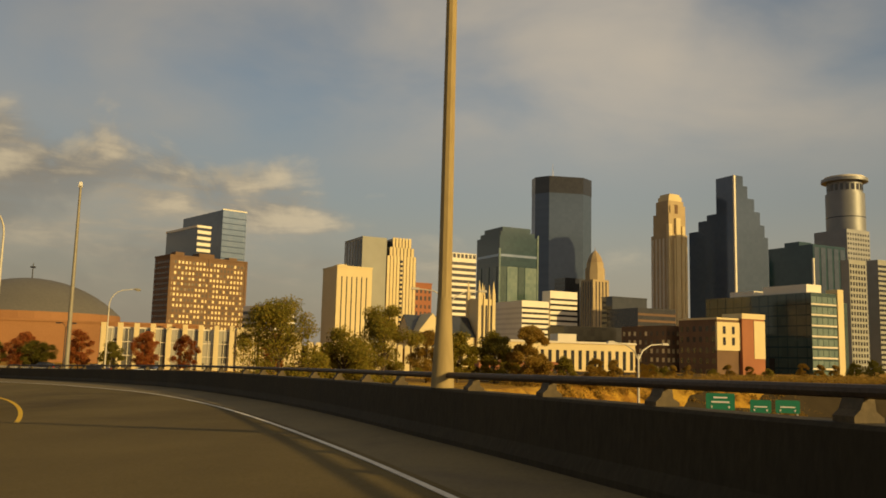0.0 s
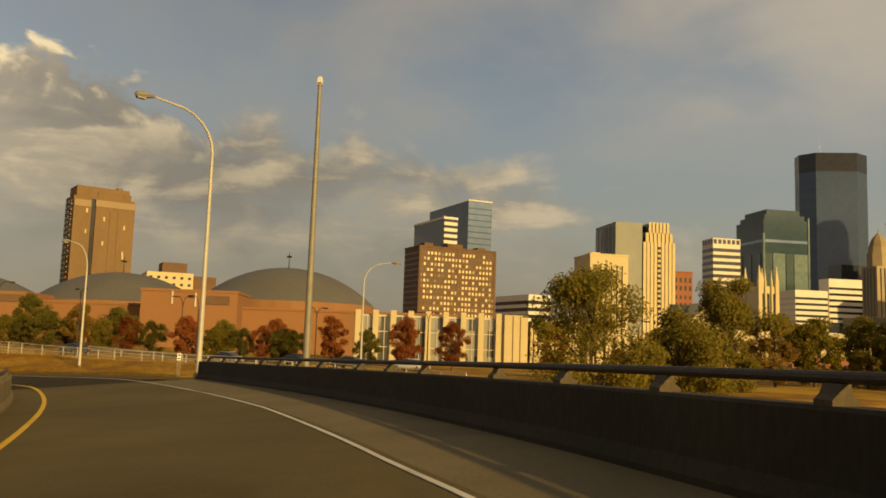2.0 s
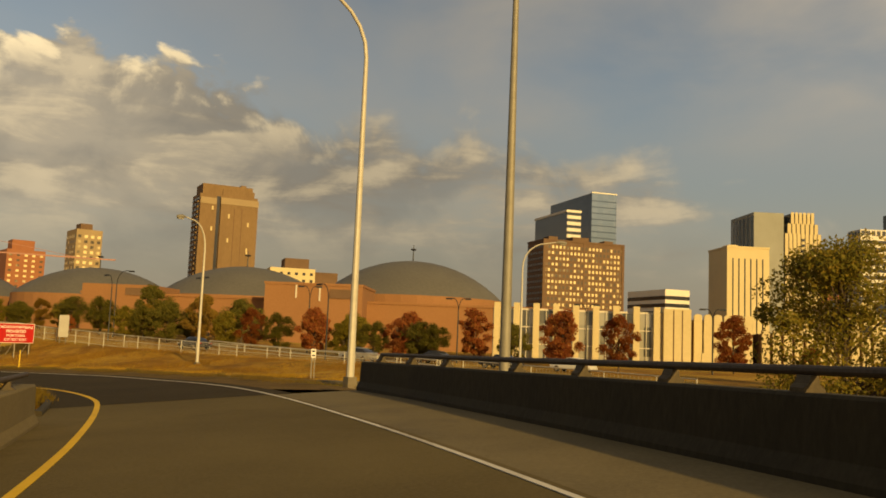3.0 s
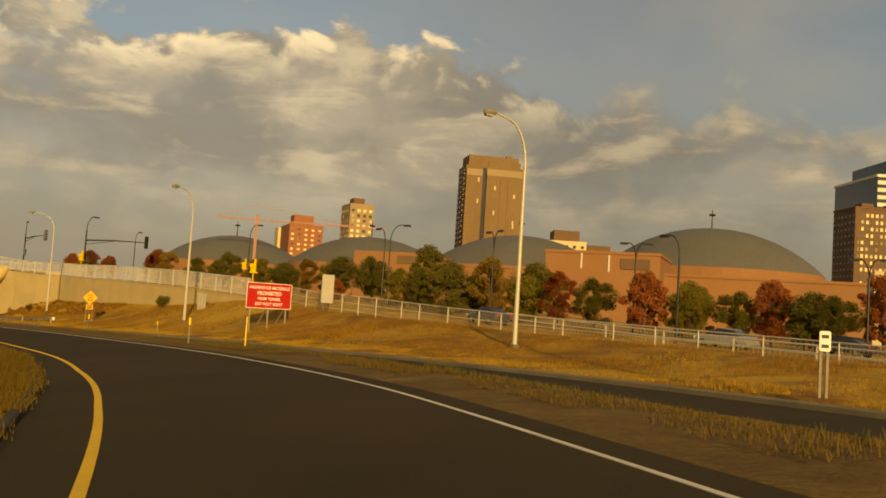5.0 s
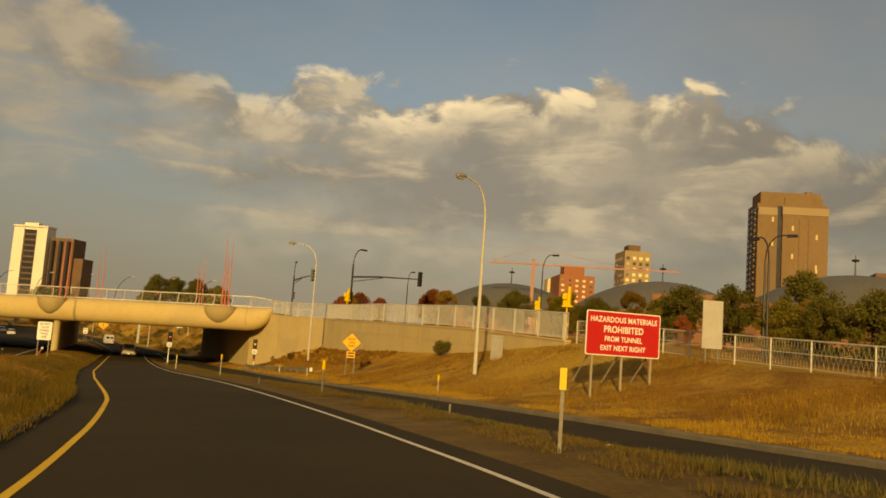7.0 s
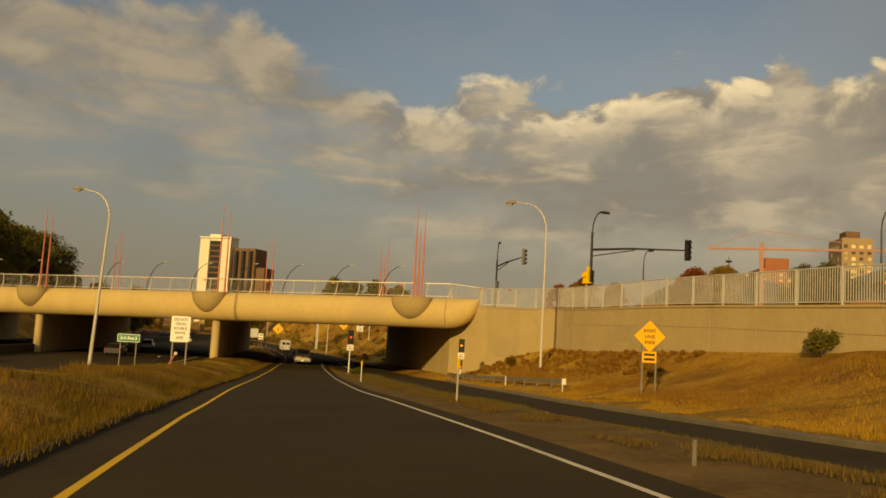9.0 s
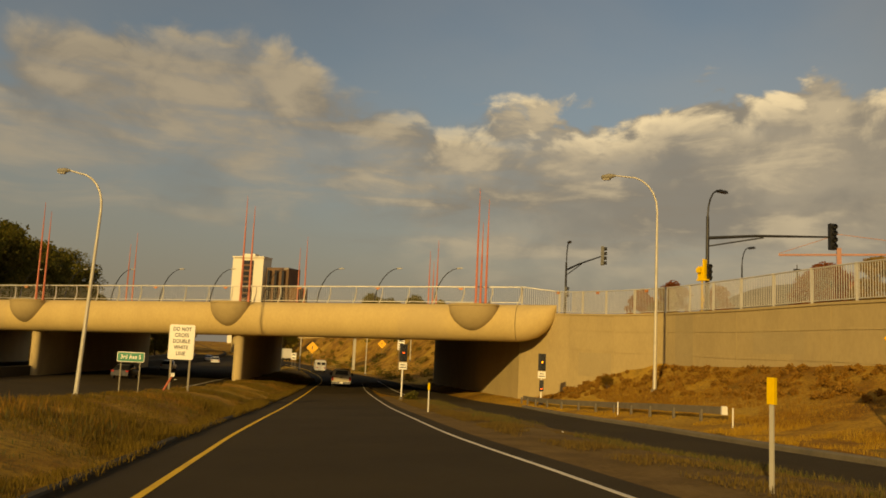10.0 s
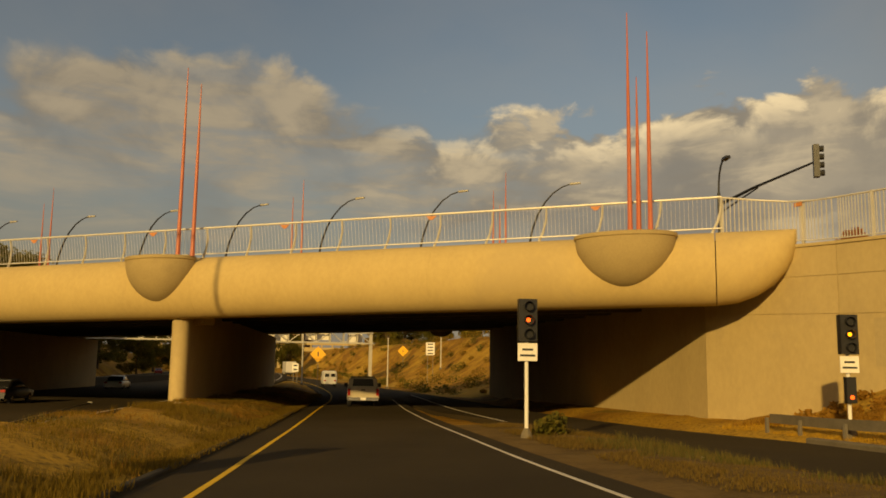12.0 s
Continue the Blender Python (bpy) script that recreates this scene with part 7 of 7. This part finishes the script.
for x, y, k, kind in ((2, 152, 1.55, "yellow"), (7, 148, 1.4, "rust"), (-4, 150, 1.5, "yellow"), (-9, 144, 1.3, "rust"), (14, 156, 0.8, "yellow"), (20, 160, 0.7, "rust"), (26, 172, 0.65, "rust"), (33, 178, 0.6, "rust"), (38, 190, 0.65, "yellow"), (62, 212, 0.6, "rust"), (90, 235, 0.75, "rust"), (97, 240, 0.7, "rust"), (54, 235, 0.6, "yellow"), (20, 240, 0.9, "yellow"), (-6, 205, 1.0, "rust"), (128, 270, 0.9, "green"), (140, 280, 0.9, "rust"), (118, 262, 0.8, "green"),
                      (5, 158, 0.9, "yellow"), (11, 164, 0.8, "rust"), (17, 150, 0.6, "rust"), (24, 165, 0.55, "rust"), (30, 170, 0.5, "rust"), (36, 184, 0.55, "rust"), (44, 196, 0.55, "rust"), (50, 204, 0.55, "rust"), (57, 208, 0.55, "yellow"), (70, 220, 0.6, "rust"), (78, 228, 0.6, "yellow"), (106, 250, 0.7, "rust")):
    plant(kind, x, y, k)
# trees on the freeway's far bank, mostly out of view, added to shade it
rowan = random.Random(77)
for k in range(46):
    i = int(np.argmin(abs(FREEWAY[:, 0] + 60 + (k // 2) * 13.0)))
    x, y = FREEWAY[i, 0] + rowan.uniform(-3, 3) - 7, FREEWAY[i, 1] - (37 if k % 2 else 45) - rowan.uniform(0, 4)
    plant(("green", "green_b", "rust", "green")[k % 4], x, y, rowan.uniform(2.5, 3.2), ground_z(x, y) - 1.0)
for k in range(16):
    x, y = -400 - 11 * k + rowan.uniform(-4, 4), (150 if k % 2 else 84) + rowan.uniform(-6, 6)
    plant(("yellow", "green", "rust")[k % 3], x, y, rowan.uniform(1.5, 2.1))
for ob in protos.values():
    ob.scale = (1, 1, 1)
protos["green"].matrix_basis = pose(*on_ground(-118, 160))
protos["green_b"].matrix_basis = pose(*on_ground(-104, 163))
protos["yellow"].matrix_basis = pose(*on_ground(-84, 160))
protos["red"].matrix_basis = pose(*on_ground(-57, 164))
protos["red_b"].matrix_basis = pose(*on_ground(-77, 163))
protos["rust"].matrix_basis = pose(*on_ground(-110, 162))


def bank_scrub():
    """Rust-brown brush over the slope behind the viaduct, past counting."""
    rnd = random.Random(19)
    spots = []
    for _ in range(1000):
        f = rnd.random()
        x, y = 6 + 120 * f + rnd.uniform(-5, 5), 140 + 118 * f + rnd.uniform(-18, 18)
        r = rnd.uniform(0.7, 1.7)
        spots.append((x, y, ground_z(x, y) + r * 0.5, r))
    tagged(new("bank_scrub", leaf_cloud(spots, 110, 0.16, 19).data("bank_scrub", LEAF_RUST)), "rust-brown brush on the slope below the city", "shrubs", kind="stuff")


bank_scrub()


def wall_brush():
    """Dry brown brush along the foot of the retaining wall, past counting."""
    rnd = random.Random(41)
    line = spline([(x, y, 0.0) for x, y, z in WALL_LINE[1:7]], 0.5)
    spots = []
    for _ in range(230):
        x, y, _ = line[rnd.randrange(len(line))]
        y -= 0.4 + 3.2 * rnd.random() ** 1.6
        r = rnd.uniform(0.10, 0.32)
        spots.append((x, y, ground_z(x, y) + r * 0.5, r))
    tagged(new("wall_brush", leaf_cloud(spots, 90, 0.07, 41).data("wall_brush", RUSTGRASS)), "dry brown brush along the foot of the concrete wall", "shrubs", kind="stuff")


wall_brush()


def shrub(x, y, r, leaves, label, seed, per=160):
    t = thing("shrub", label, "shrub", on_ground(x, y), random.uniform(0, 360))
    rnd = random.Random(seed)
    m = Mesh()
    for k in range(6):
        a = rnd.uniform(0, 6.28)
        m.tube([(0, 0, -0.1), (r * 0.5 * math.cos(a), r * 0.5 * math.sin(a), r * 1.1)], [0.03, 0.01], 4)
    part("stems", m, BARK, t)
    part("leaves", leaf_cloud([(rnd.uniform(-r, r) * 0.5, rnd.uniform(-r, r) * 0.5, r * rnd.uniform(0.4, 1.3), r * 0.55) for _ in range(7)], per, 0.07, seed), leaves, t)


shrub(-130.0, 130.4, 0.75, LEAF_GREEN, "small dark green bush against the wall", 21)
shrub(-170.9, 121.2, 0.55, LEAF_GREEN, "low green weeds at a signal post", 22)
shrub(-166.0, 133.2, 0.6, LEAF_RUST, "dry brown bush at the wall's foot", 23)


# ---- vehicles ----
CARPAINT = {}


def paint(name, c, rough=0.35, metal=0.3):
    if name not in CARPAINT:
        CARPAINT[name] = mat(name, c, tuple(v * 0.93 for v in c), rough, metal, scale=0.8, fine=20, bump=0.0, spec=0.6)
    return CARPAINT[name]


TYRE = mat("tyre_rubber", (0.022, 0.021, 0.02), (0.015, 0.015, 0.015), 0.85, scale=4, fine=30, bump=0.1)
TAIL = mat("tail_light_lens", (0.40, 0.02, 0.015), (0.32, 0.016, 0.012), 0.25, scale=3, fine=20, bump=0)
CHROME = mat("chrome_trim", (0.68, 0.66, 0.62), (0.6, 0.58, 0.55), 0.2, 0.9, scale=3, fine=20, bump=0)


def wheel(t, x, y, r, w):
    c = part("wheel", Mesh().tube([(x - w / 2, y, r), (x - w / 2 + 0.03, y, r), (x + w / 2 - 0.03, y, r), (x + w / 2, y, r)], [r * 0.88, r, r, r * 0.88], 18), TYRE, t, smooth=True)
    s = 1 if x > 0 else -1
    part("rim", Mesh().tube([(x + s * (w / 2 - 0.06), y, r), (x + s * (w / 2 + 0.005), y, r)], [r * 0.62, r * 0.58], 14), CHROME, c)


def loft(sections):
    """A body through cross-sections of (y, half-width below, half-width above, z low, z high), with rounded edges."""
    m, n = Mesh(), 12
    for y, wb, wt, z0, z1 in sections:
        h = z1 - z0
        pts = [(wb * 0.92, z0), (wb, z0 + h * 0.15), (wb, z0 + h * 0.5), ((wb * 0.35 + wt * 0.65), z0 + h * 0.84), (wt * 0.96, z0 + h * 0.96), (wt * 0.8, z1)]
        m.v += [(x, y, z) for x, z in pts] + [(-x, y, z) for x, z in pts[::-1]]
    for i in range(len(sections) - 1):
        for j in range(n):
            a, b = i * n + j, i * n + (j + 1) % n
            m.f.append((a, b, b + n, a + n))
    m.f += [tuple(range(n - 1, -1, -1)), tuple(range((len(sections) - 1) * n, len(sections) * n))]
    return m


def pickup(base, rz, colour):
    """A pickup truck; it drives towards +y."""
    t = thing("pickup_truck", "beige pickup truck driving ahead, seen from behind", "pickup truck", base, rz)
    body = part("body", loft([(-2.85, 0.92, 0.90, 0.52, 1.02), (-2.8, 0.98, 0.95, 0.48, 1.08), (-0.9, 0.99, 0.96, 0.45, 1.10), (0.8, 0.99, 0.96, 0.45, 1.10), (2.3, 0.98, 0.92, 0.45, 1.12), (2.75, 0.90, 0.84, 0.50, 1.02)]), colour, t, smooth=True)
    part("cab", loft([(-0.92, 0.93, 0.74, 1.05, 1.78), (-0.8, 0.93, 0.76, 1.05, 1.83), (0.35, 0.93, 0.76, 1.05, 1.84), (1.1, 0.93, 0.72, 1.05, 1.70), (1.55, 0.92, 0.84, 1.05, 1.16)]), colour, t, smooth=True)
    part("rear_window", Mesh().box((0, -0.935, 1.24), (1.34, 0.04, 0.46), 0, 0.92), DARKGLASS, t)
    for s in (-1, 1):
        part("side_window", Mesh().box((s * 0.86, 0.1, 1.22), (0.06, 1.5, 0.44), 0, 0.9), DARKGLASS, t)
        part("bed_side", Mesh().box((s * 0.93, -1.9, 1.05), (0.09, 1.85, 0.16)), colour, t)
        part("tail_light", Mesh().box((s * 0.87, -2.84, 0.72), (0.16, 0.06, 0.40)), TAIL, t)
        part("mirror", Mesh().box((s * 1.10, 1.0, 1.14), (0.22, 0.14, 0.26)), BLACK, t)
        wheel(t, s * 0.83, -1.75, 0.38, 0.27)
        wheel(t, s * 0.83, 1.75, 0.38, 0.27)
    gate = part("tailgate", Mesh().box((0, -2.86, 0.60), (1.52, 0.06, 0.60)), colour, t)
    part("handle", Mesh().box((0, -2.905, 1.02), (0.24, 0.03, 0.07)), BLACK, gate)
    bumper = part("rear_bumper", Mesh().box((0, -2.98, 0.42), (1.86, 0.20, 0.19)), CHROME, t)
    part("number_plate", Mesh().box((0, -3.09, 0.45), (0.32, 0.02, 0.15)), WHITESIGN, bumper)
    part("bed_floor", Mesh().box((0, -1.9, 1.045), (1.7, 1.8, 0.03)), BLACK, t)


p = place(238, 1.3)
pickup(p, heading(238), paint("beige_car_paint", (0.48, 0.41, 0.28)))


def car(base, rz, colour, label, van=False, name="car"):
    t = thing(name, label, "van" if van else "car", base, rz)
    if van:
        part("body", loft([(-2.5, 0.90, 0.80, 0.40, 2.0), (-2.4, 0.96, 0.86, 0.36, 2.08), (0.9, 0.96, 0.86, 0.36, 2.08), (1.5, 0.95, 0.82, 0.36, 1.7), (2.4, 0.90, 0.80, 0.42, 1.05)]), colour, t, smooth=True)
        for s in (-1, 1):
            part("rear_window", Mesh().box((s * 0.40, -2.52, 1.30), (0.56, 0.05, 0.42)), DARKGLASS, t)
            part("side_window", Mesh().box((s * 0.92, 0.9, 1.25), (0.05, 1.0, 0.42)), DARKGLASS, t)
        part("windscreen", Mesh().box((0, 1.75, 1.25), (1.4, 0.3, 0.4), 0, 0.8), DARKGLASS, t)
        L = 2.5
    else:
        part("body", loft([(-2.25, 0.80, 0.74, 0.42, 0.88), (-2.1, 0.88, 0.82, 0.34, 0.97), (-0.6, 0.89, 0.84, 0.30, 0.96), (1.0, 0.89, 0.84, 0.30, 0.94), (2.0, 0.86, 0.78, 0.34, 0.80), (2.25, 0.76, 0.70, 0.40, 0.70)]), colour, t, smooth=True)
        part("cabin", loft([(-1.7, 0.80, 0.70, 0.90, 0.98), (-1.0, 0.80, 0.62, 0.90, 1.36), (0.2, 0.80, 0.64, 0.90, 1.43), (1.2, 0.80, 0.70, 0.88, 0.97)]), DARKGLASS, t, smooth=True)
        part("roof", loft([(-0.95, 0.60, 0.56, 1.34, 1.40), (0.2, 0.63, 0.58, 1.40, 1.46), (0.45, 0.60, 0.55, 1.34, 1.42)]), colour, t, smooth=True)
        L = 2.25
    for s in (-1, 1):
        part("tail_light", Mesh().box((s * 0.68, -L, 0.72), (0.26, 0.06, 0.16)), TAIL, t)
        part("headlight", Mesh().box((s * 0.66, L - 0.08, 0.60), (0.30, 0.10, 0.14)), WHITESIGN, t)
        wheel(t, s * 0.78, -1.35, 0.32, 0.21)
        wheel(t, s * 0.78, 1.4, 0.32, 0.21)
    part("rear_bumper", Mesh().box((0, -L - 0.02, 0.36), (1.6, 0.12, 0.2)), colour, t)


WHITECAR, SILVERCAR, DARKCAR, REDCAR = paint("white_car_paint", (0.74, 0.71, 0.63)), paint("silver_car_paint", (0.42, 0.41, 0.38), 0.3, 0.6), paint("dark_car_paint", (0.03, 0.03, 0.035)), paint("red_car_paint", (0.30, 0.03, 0.02))
p = place(300, 0.4)
car(p, heading(300), WHITECAR, "white van with two rear windows on the ramp ahead", True, "van")
for s, u, c, lab, back in ((206, -27, SILVERCAR, "silver car on the freeway under the bridge", 1), (262, -30, WHITECAR, "white car on the shaded freeway", 0), (280, -34, DARKCAR, "dark car on the freeway", 0), (272, -22, SILVERCAR, "silver car on the freeway beyond the bridge", 0),
                           (330, -18, WHITECAR, "white car far along the freeway", 0), (352, -19, SILVERCAR, "grey car far along the freeway", 0), (380, -22, DARKCAR, "dark car far along the freeway", 0), (236, -20, DARKCAR, "dark car in the bridge's shade", 0), (405, -26, REDCAR, "red car far along the freeway", 0)):
    x, y, z = place(s, u)
    car((x, y, z + 0.01), heading(s) + (180 if back else 0), c, lab)
for x, y, c, lab, rz in ((-50, 143, WHITECAR, "white car parked by the hall", 75), (-57, 141, DARKCAR, "dark car parked by the street", 75), (-92, 137, DARKCAR, "dark car on the street behind the fence", 70), (-66, 145, DARKCAR, "dark car on the hall's street", 75), (-73, 140.5, SILVERCAR, "grey car on the hall's street", 75)):
    car(on_ground(x, y, 0.02), rz, c, lab)


# ---- far side of the bridge: overpass and sign gantry ----
def far_overpass():
    t = thing("far_overpass", "pale concrete overpass far along the freeway", "bridge", place(500, 0), heading(500))
    part("deck", Mesh().box((18, 0, 7.6), (110, 10, 1.5)), BRIDGE, t)
    part("parapet", Mesh().box((18, -5.1, 10.0), (110, 0.3, 0.8)), BRIDGE, t)
    for k in range(28):
        part("parapet_post", Mesh().box((-35 + k * 4.0, -5.0, 9.1), (0.5, 0.3, 0.9)), BRIDGE, t)
    for x in (-30, -14, 2, 18, 34):
        part("pier", Mesh().box((x, 0, -1), (1.3, 6, 8.6)), WALLC, t)


def gantry():
    t = thing("sign_gantry", "pale steel truss sign gantry over the freeway", "gantry", place(335, 0), heading(335))
    part("column", Mesh().box((11.3, 0, -0.5), (0.55, 0.55, 9.4)), GALV, t)
    part("column", Mesh().box((-40.0, 0, -0.5), (0.55, 0.55, 9.4)), GALV, t)
    for z in (6.7, 8.6):
        for y in (-0.7, 0.7):
            part("chord", Mesh().box((-14.35, y, z), (51.9, 0.24, 0.24)), GALV, t)
    for k in range(21):
        x = -40 + k * 2.44
        part("web", Mesh().tube([(x, -0.7, 6.8 if k % 2 else 8.7), (x + 2.44, -0.7, 8.7 if k % 2 else 6.8)], 0.09, 5), GALV, t)
        part("web", Mesh().box((x, 0.0, 6.8), (0.14, 1.5, 1.9)), GALV, t)
    for x, w, z, h in ((2.0, 4.6, 7.3, 2.3), (-5.5, 4.8, 6.6, 2.6), (-13.0, 4.4, 7.0, 2.4), (8.6, 2.6, 6.9, 1.6)):
        part("sign_panel", Mesh().box((x, 0.95, z), (w, 0.15, h)), WHITESIGN, t, "pale back of a road sign")


def box_truck(base, rz):
    t = thing("box_truck", "white box truck far along the freeway", "truck", base, rz)
    part("cargo_box", Mesh().box((0, -1.4, 0.95), (2.45, 5.6, 2.6)), WHITECAR, t)
    part("cab", loft([(1.5, 1.05, 0.95, 0.6, 2.4), (2.6, 1.05, 0.92, 0.6, 2.4), (3.3, 1.0, 0.85, 0.6, 1.6), (3.9, 0.95, 0.8, 0.6, 1.35)]), WHITECAR, t, smooth=True)
    part("windscreen", Mesh().box((0, 2.95, 1.55), (1.6, 0.5, 0.6), 0, 0.8), DARKGLASS, t)
    for x in (-0.95, 0.95):
        for y in (-3.0, 2.6):
            wheel(t, x, y, 0.48, 0.28)
    part("rear_bumper", Mesh().box((0, -4.25, 0.5), (2.2, 0.15, 0.25)), BLACK, t)


def low_pole(s, u, h, label):
    """A slim pale pole on the far bank."""
    x, y, _ = place(s, u)
    t = thing("pole", label, "pole", on_ground(x, y), group="poles beyond the bridge")
    part("shaft", Mesh().tube([(0, 0, -0.2), (0, 0, h)], [0.11, 0.07], 7), GALV, t)
    part("foot", Mesh().box((0, 0, -0.2), (0.4, 0.4, 0.45)), KERB, t)


def far_scrub():
    """Brown brush over the banks beyond the bridge, past counting."""
    rnd = random.Random(27)
    spots = []
    for _ in range(420):
        x, y, _ = place(rnd.uniform(266, 440), rnd.uniform(9.5, 44))
        r = rnd.uniform(0.35, 1.3)
        spots.append((x, y, ground_z(x, y) + r * 0.45, r))
    for k, (name, leaves, label) in enumerate((("bank_scrub_brown", LEAF_RUST, "rust-brown brush on the bank beyond the bridge"), ("bank_scrub_green", LEAF_GREEN, "dark green brush on the bank beyond the bridge"))):
        tagged(new(name, leaf_cloud(spots[k::2], 90, 0.13, 27 + k).data(name, leaves)), label, "shrubs", kind="stuff")


far_overpass()
gantry()
box_truck(place(398, 4.5), heading(398))
low_pole(300, 8.5, 7.0, "slim pale pole on the bank beyond the bridge")
low_pole(318, 20.0, 9.0, "tall slim pole high on the bank beyond the bridge")
low_pole(290, -3.6, 8.0, "slim pale pole between the ramp and the freeway")
far_scrub()


# ---- dry grass and litter ----
def grass(s0, s1, u0, u1, count, h0, h1, material, seed, name, label, over_road=None, sparse=-0.12, patch=0.35):
    rnd = random.Random(seed)
    S = np.array([rnd.uniform(s0, s1) for _ in range(count)])
    pts, levels = [], []
    for s in S:
        a, b = (u0(s) if callable(u0) else u0), (u1(s) if callable(u1) else u1)
        x, y, z = place(s, rnd.uniform(a, b))
        r = station(s)[1]
        k = rnd.uniform(-0.6, 0.6)
        pts.append((x - r[1] * k, y + r[0] * k))
        levels.append(z)
    P = np.array(pts)
    Z = ground_heights(P[:, :1], P[:, 1:])[:, 0] if over_road is None else np.array(levels) + over_road
    m = Mesh()
    for (x, y), z in zip(pts, Z):
        if noise.noise((x * patch, y * patch, seed)) < sparse:
            continue
        big = 0.6 + 0.9 * max(noise.noise((x * 0.15, y * 0.15, 3.0)), -0.3)
        for _ in range(3):
            a = rnd.uniform(0, 6.28)
            h = rnd.uniform(h0, h1) * big
            w = rnd.uniform(0.004, 0.010) + h * 0.018
            dx, dy = math.cos(a), math.sin(a)
            lx, ly = rnd.uniform(-0.5, 0.5) * h, rnd.uniform(-0.5, 0.5) * h
            bx, by = x + rnd.uniform(-0.12, 0.12), y + rnd.uniform(-0.12, 0.12)
            k = len(m.v)
            m.v += [(bx - dx * w, by - dy * w, z - 0.03), (bx + dx * w, by + dy * w, z - 0.03), (bx + lx, by + ly, z + h)]
            m.f.append((k, k + 1, k + 2))
    tagged(new(name, m.data(name, material)), label, "grass", kind="stuff")


GORE_OUT = ([74, 90, 105, 150, 182, 214], [11.6, 9.0, 8.2, 7.6, 7.9, 7.2])
BANK_IN = ([74, 90, 105, 150, 182, 214], [17.7, 14.7, 13.7, 13.0, 14.0, 13.7])
BANK_OUT = ([74, 90, 150, 199, 212], [28, 28, 24.5, 21.0, 14.5])
grass(70, 262, -10.5, lambda s: yellow_u(s) - 1.15, 100000, 0.06, 0.24, VERGE, 31, "dry_grass_inner", "dry golden grass on the inner verge")
grass(72, 262, -10.0, lambda s: yellow_u(s) - 1.2, 26000, 0.10, 0.34, RUSTGRASS, 36, "rusty_grass_inner", "rusty dry weeds in patches on the inner verge", sparse=0.12, patch=0.22)
grass(72, 212, lambda s: white_u(s) + 1.3, lambda s: np.interp(s, *GORE_OUT), 80000, 0.03, 0.12, GORE, 32, "dry_grass_gore", "sparse dry grass on the gore", 0.08, -0.05, 0.5)
grass(74, 212, lambda s: np.interp(s, *BANK_IN), lambda s: np.interp(s, *BANK_IN) + 3.2, 34000, 0.05, 0.20, GRASS, 33, "dry_grass_bank", "straw-yellow dry grass along the foot of the bank")
grass(74, 212, lambda s: np.interp(s, *BANK_IN) + 2.2, lambda s: np.interp(s, *BANK_OUT), 60000, 0.08, 0.34, RUSTGRASS, 35, "rusty_grass_bank", "rusty brown dry grass over the upper bank", sparse=-0.05, patch=0.18)
grass(74, 212, lambda s: np.interp(s, *BANK_IN) + 2.2, lambda s: np.interp(s, *BANK_OUT), 30000, 0.06, 0.26, GRASS, 37, "golden_grass_bank", "golden dry grass in patches on the bank", sparse=0.05, patch=0.14)
grass(72, 208, lambda s: white_u(s) + 2.2, lambda s: np.interp(s, *GORE_OUT), 30000, 0.06, 0.26, WEEDS, 34, "weeds_gore", "olive weeds in clumps along the gore", 0.09, 0.08, 0.4)
grass(76, 250, -9.5, lambda s: yellow_u(s) - 1.4, 26000, 0.10, 0.30, WEEDS, 39, "weeds_inner", "olive weeds in clumps on the inner verge", sparse=0.18, patch=0.3)
grass(70, 262, lambda s: yellow_u(s) - 2.6, lambda s: yellow_u(s) - 0.97, 42000, 0.06, 0.22, VERGE, 38, "kerb_grass", "dry grass hanging over the inner kerb", 0.10, -0.3, 0.5)


def litter():
    rnd = random.Random(8)
    m = Mesh()
    for _ in range(46):
        x, y, z = place(rnd.uniform(74, 205), rnd.uniform(6.2, 7.6))
        m.box((x, y, z + 0.06), (rnd.uniform(0.03, 0.08), rnd.uniform(0.02, 0.05), rnd.uniform(0.03, 0.06)), rnd.uniform(0, 90))
    tagged(new("litter", m.data("litter", WHITESIGN)), "scattered pale litter and stones on the gore", "litter", kind="stuff")


litter()
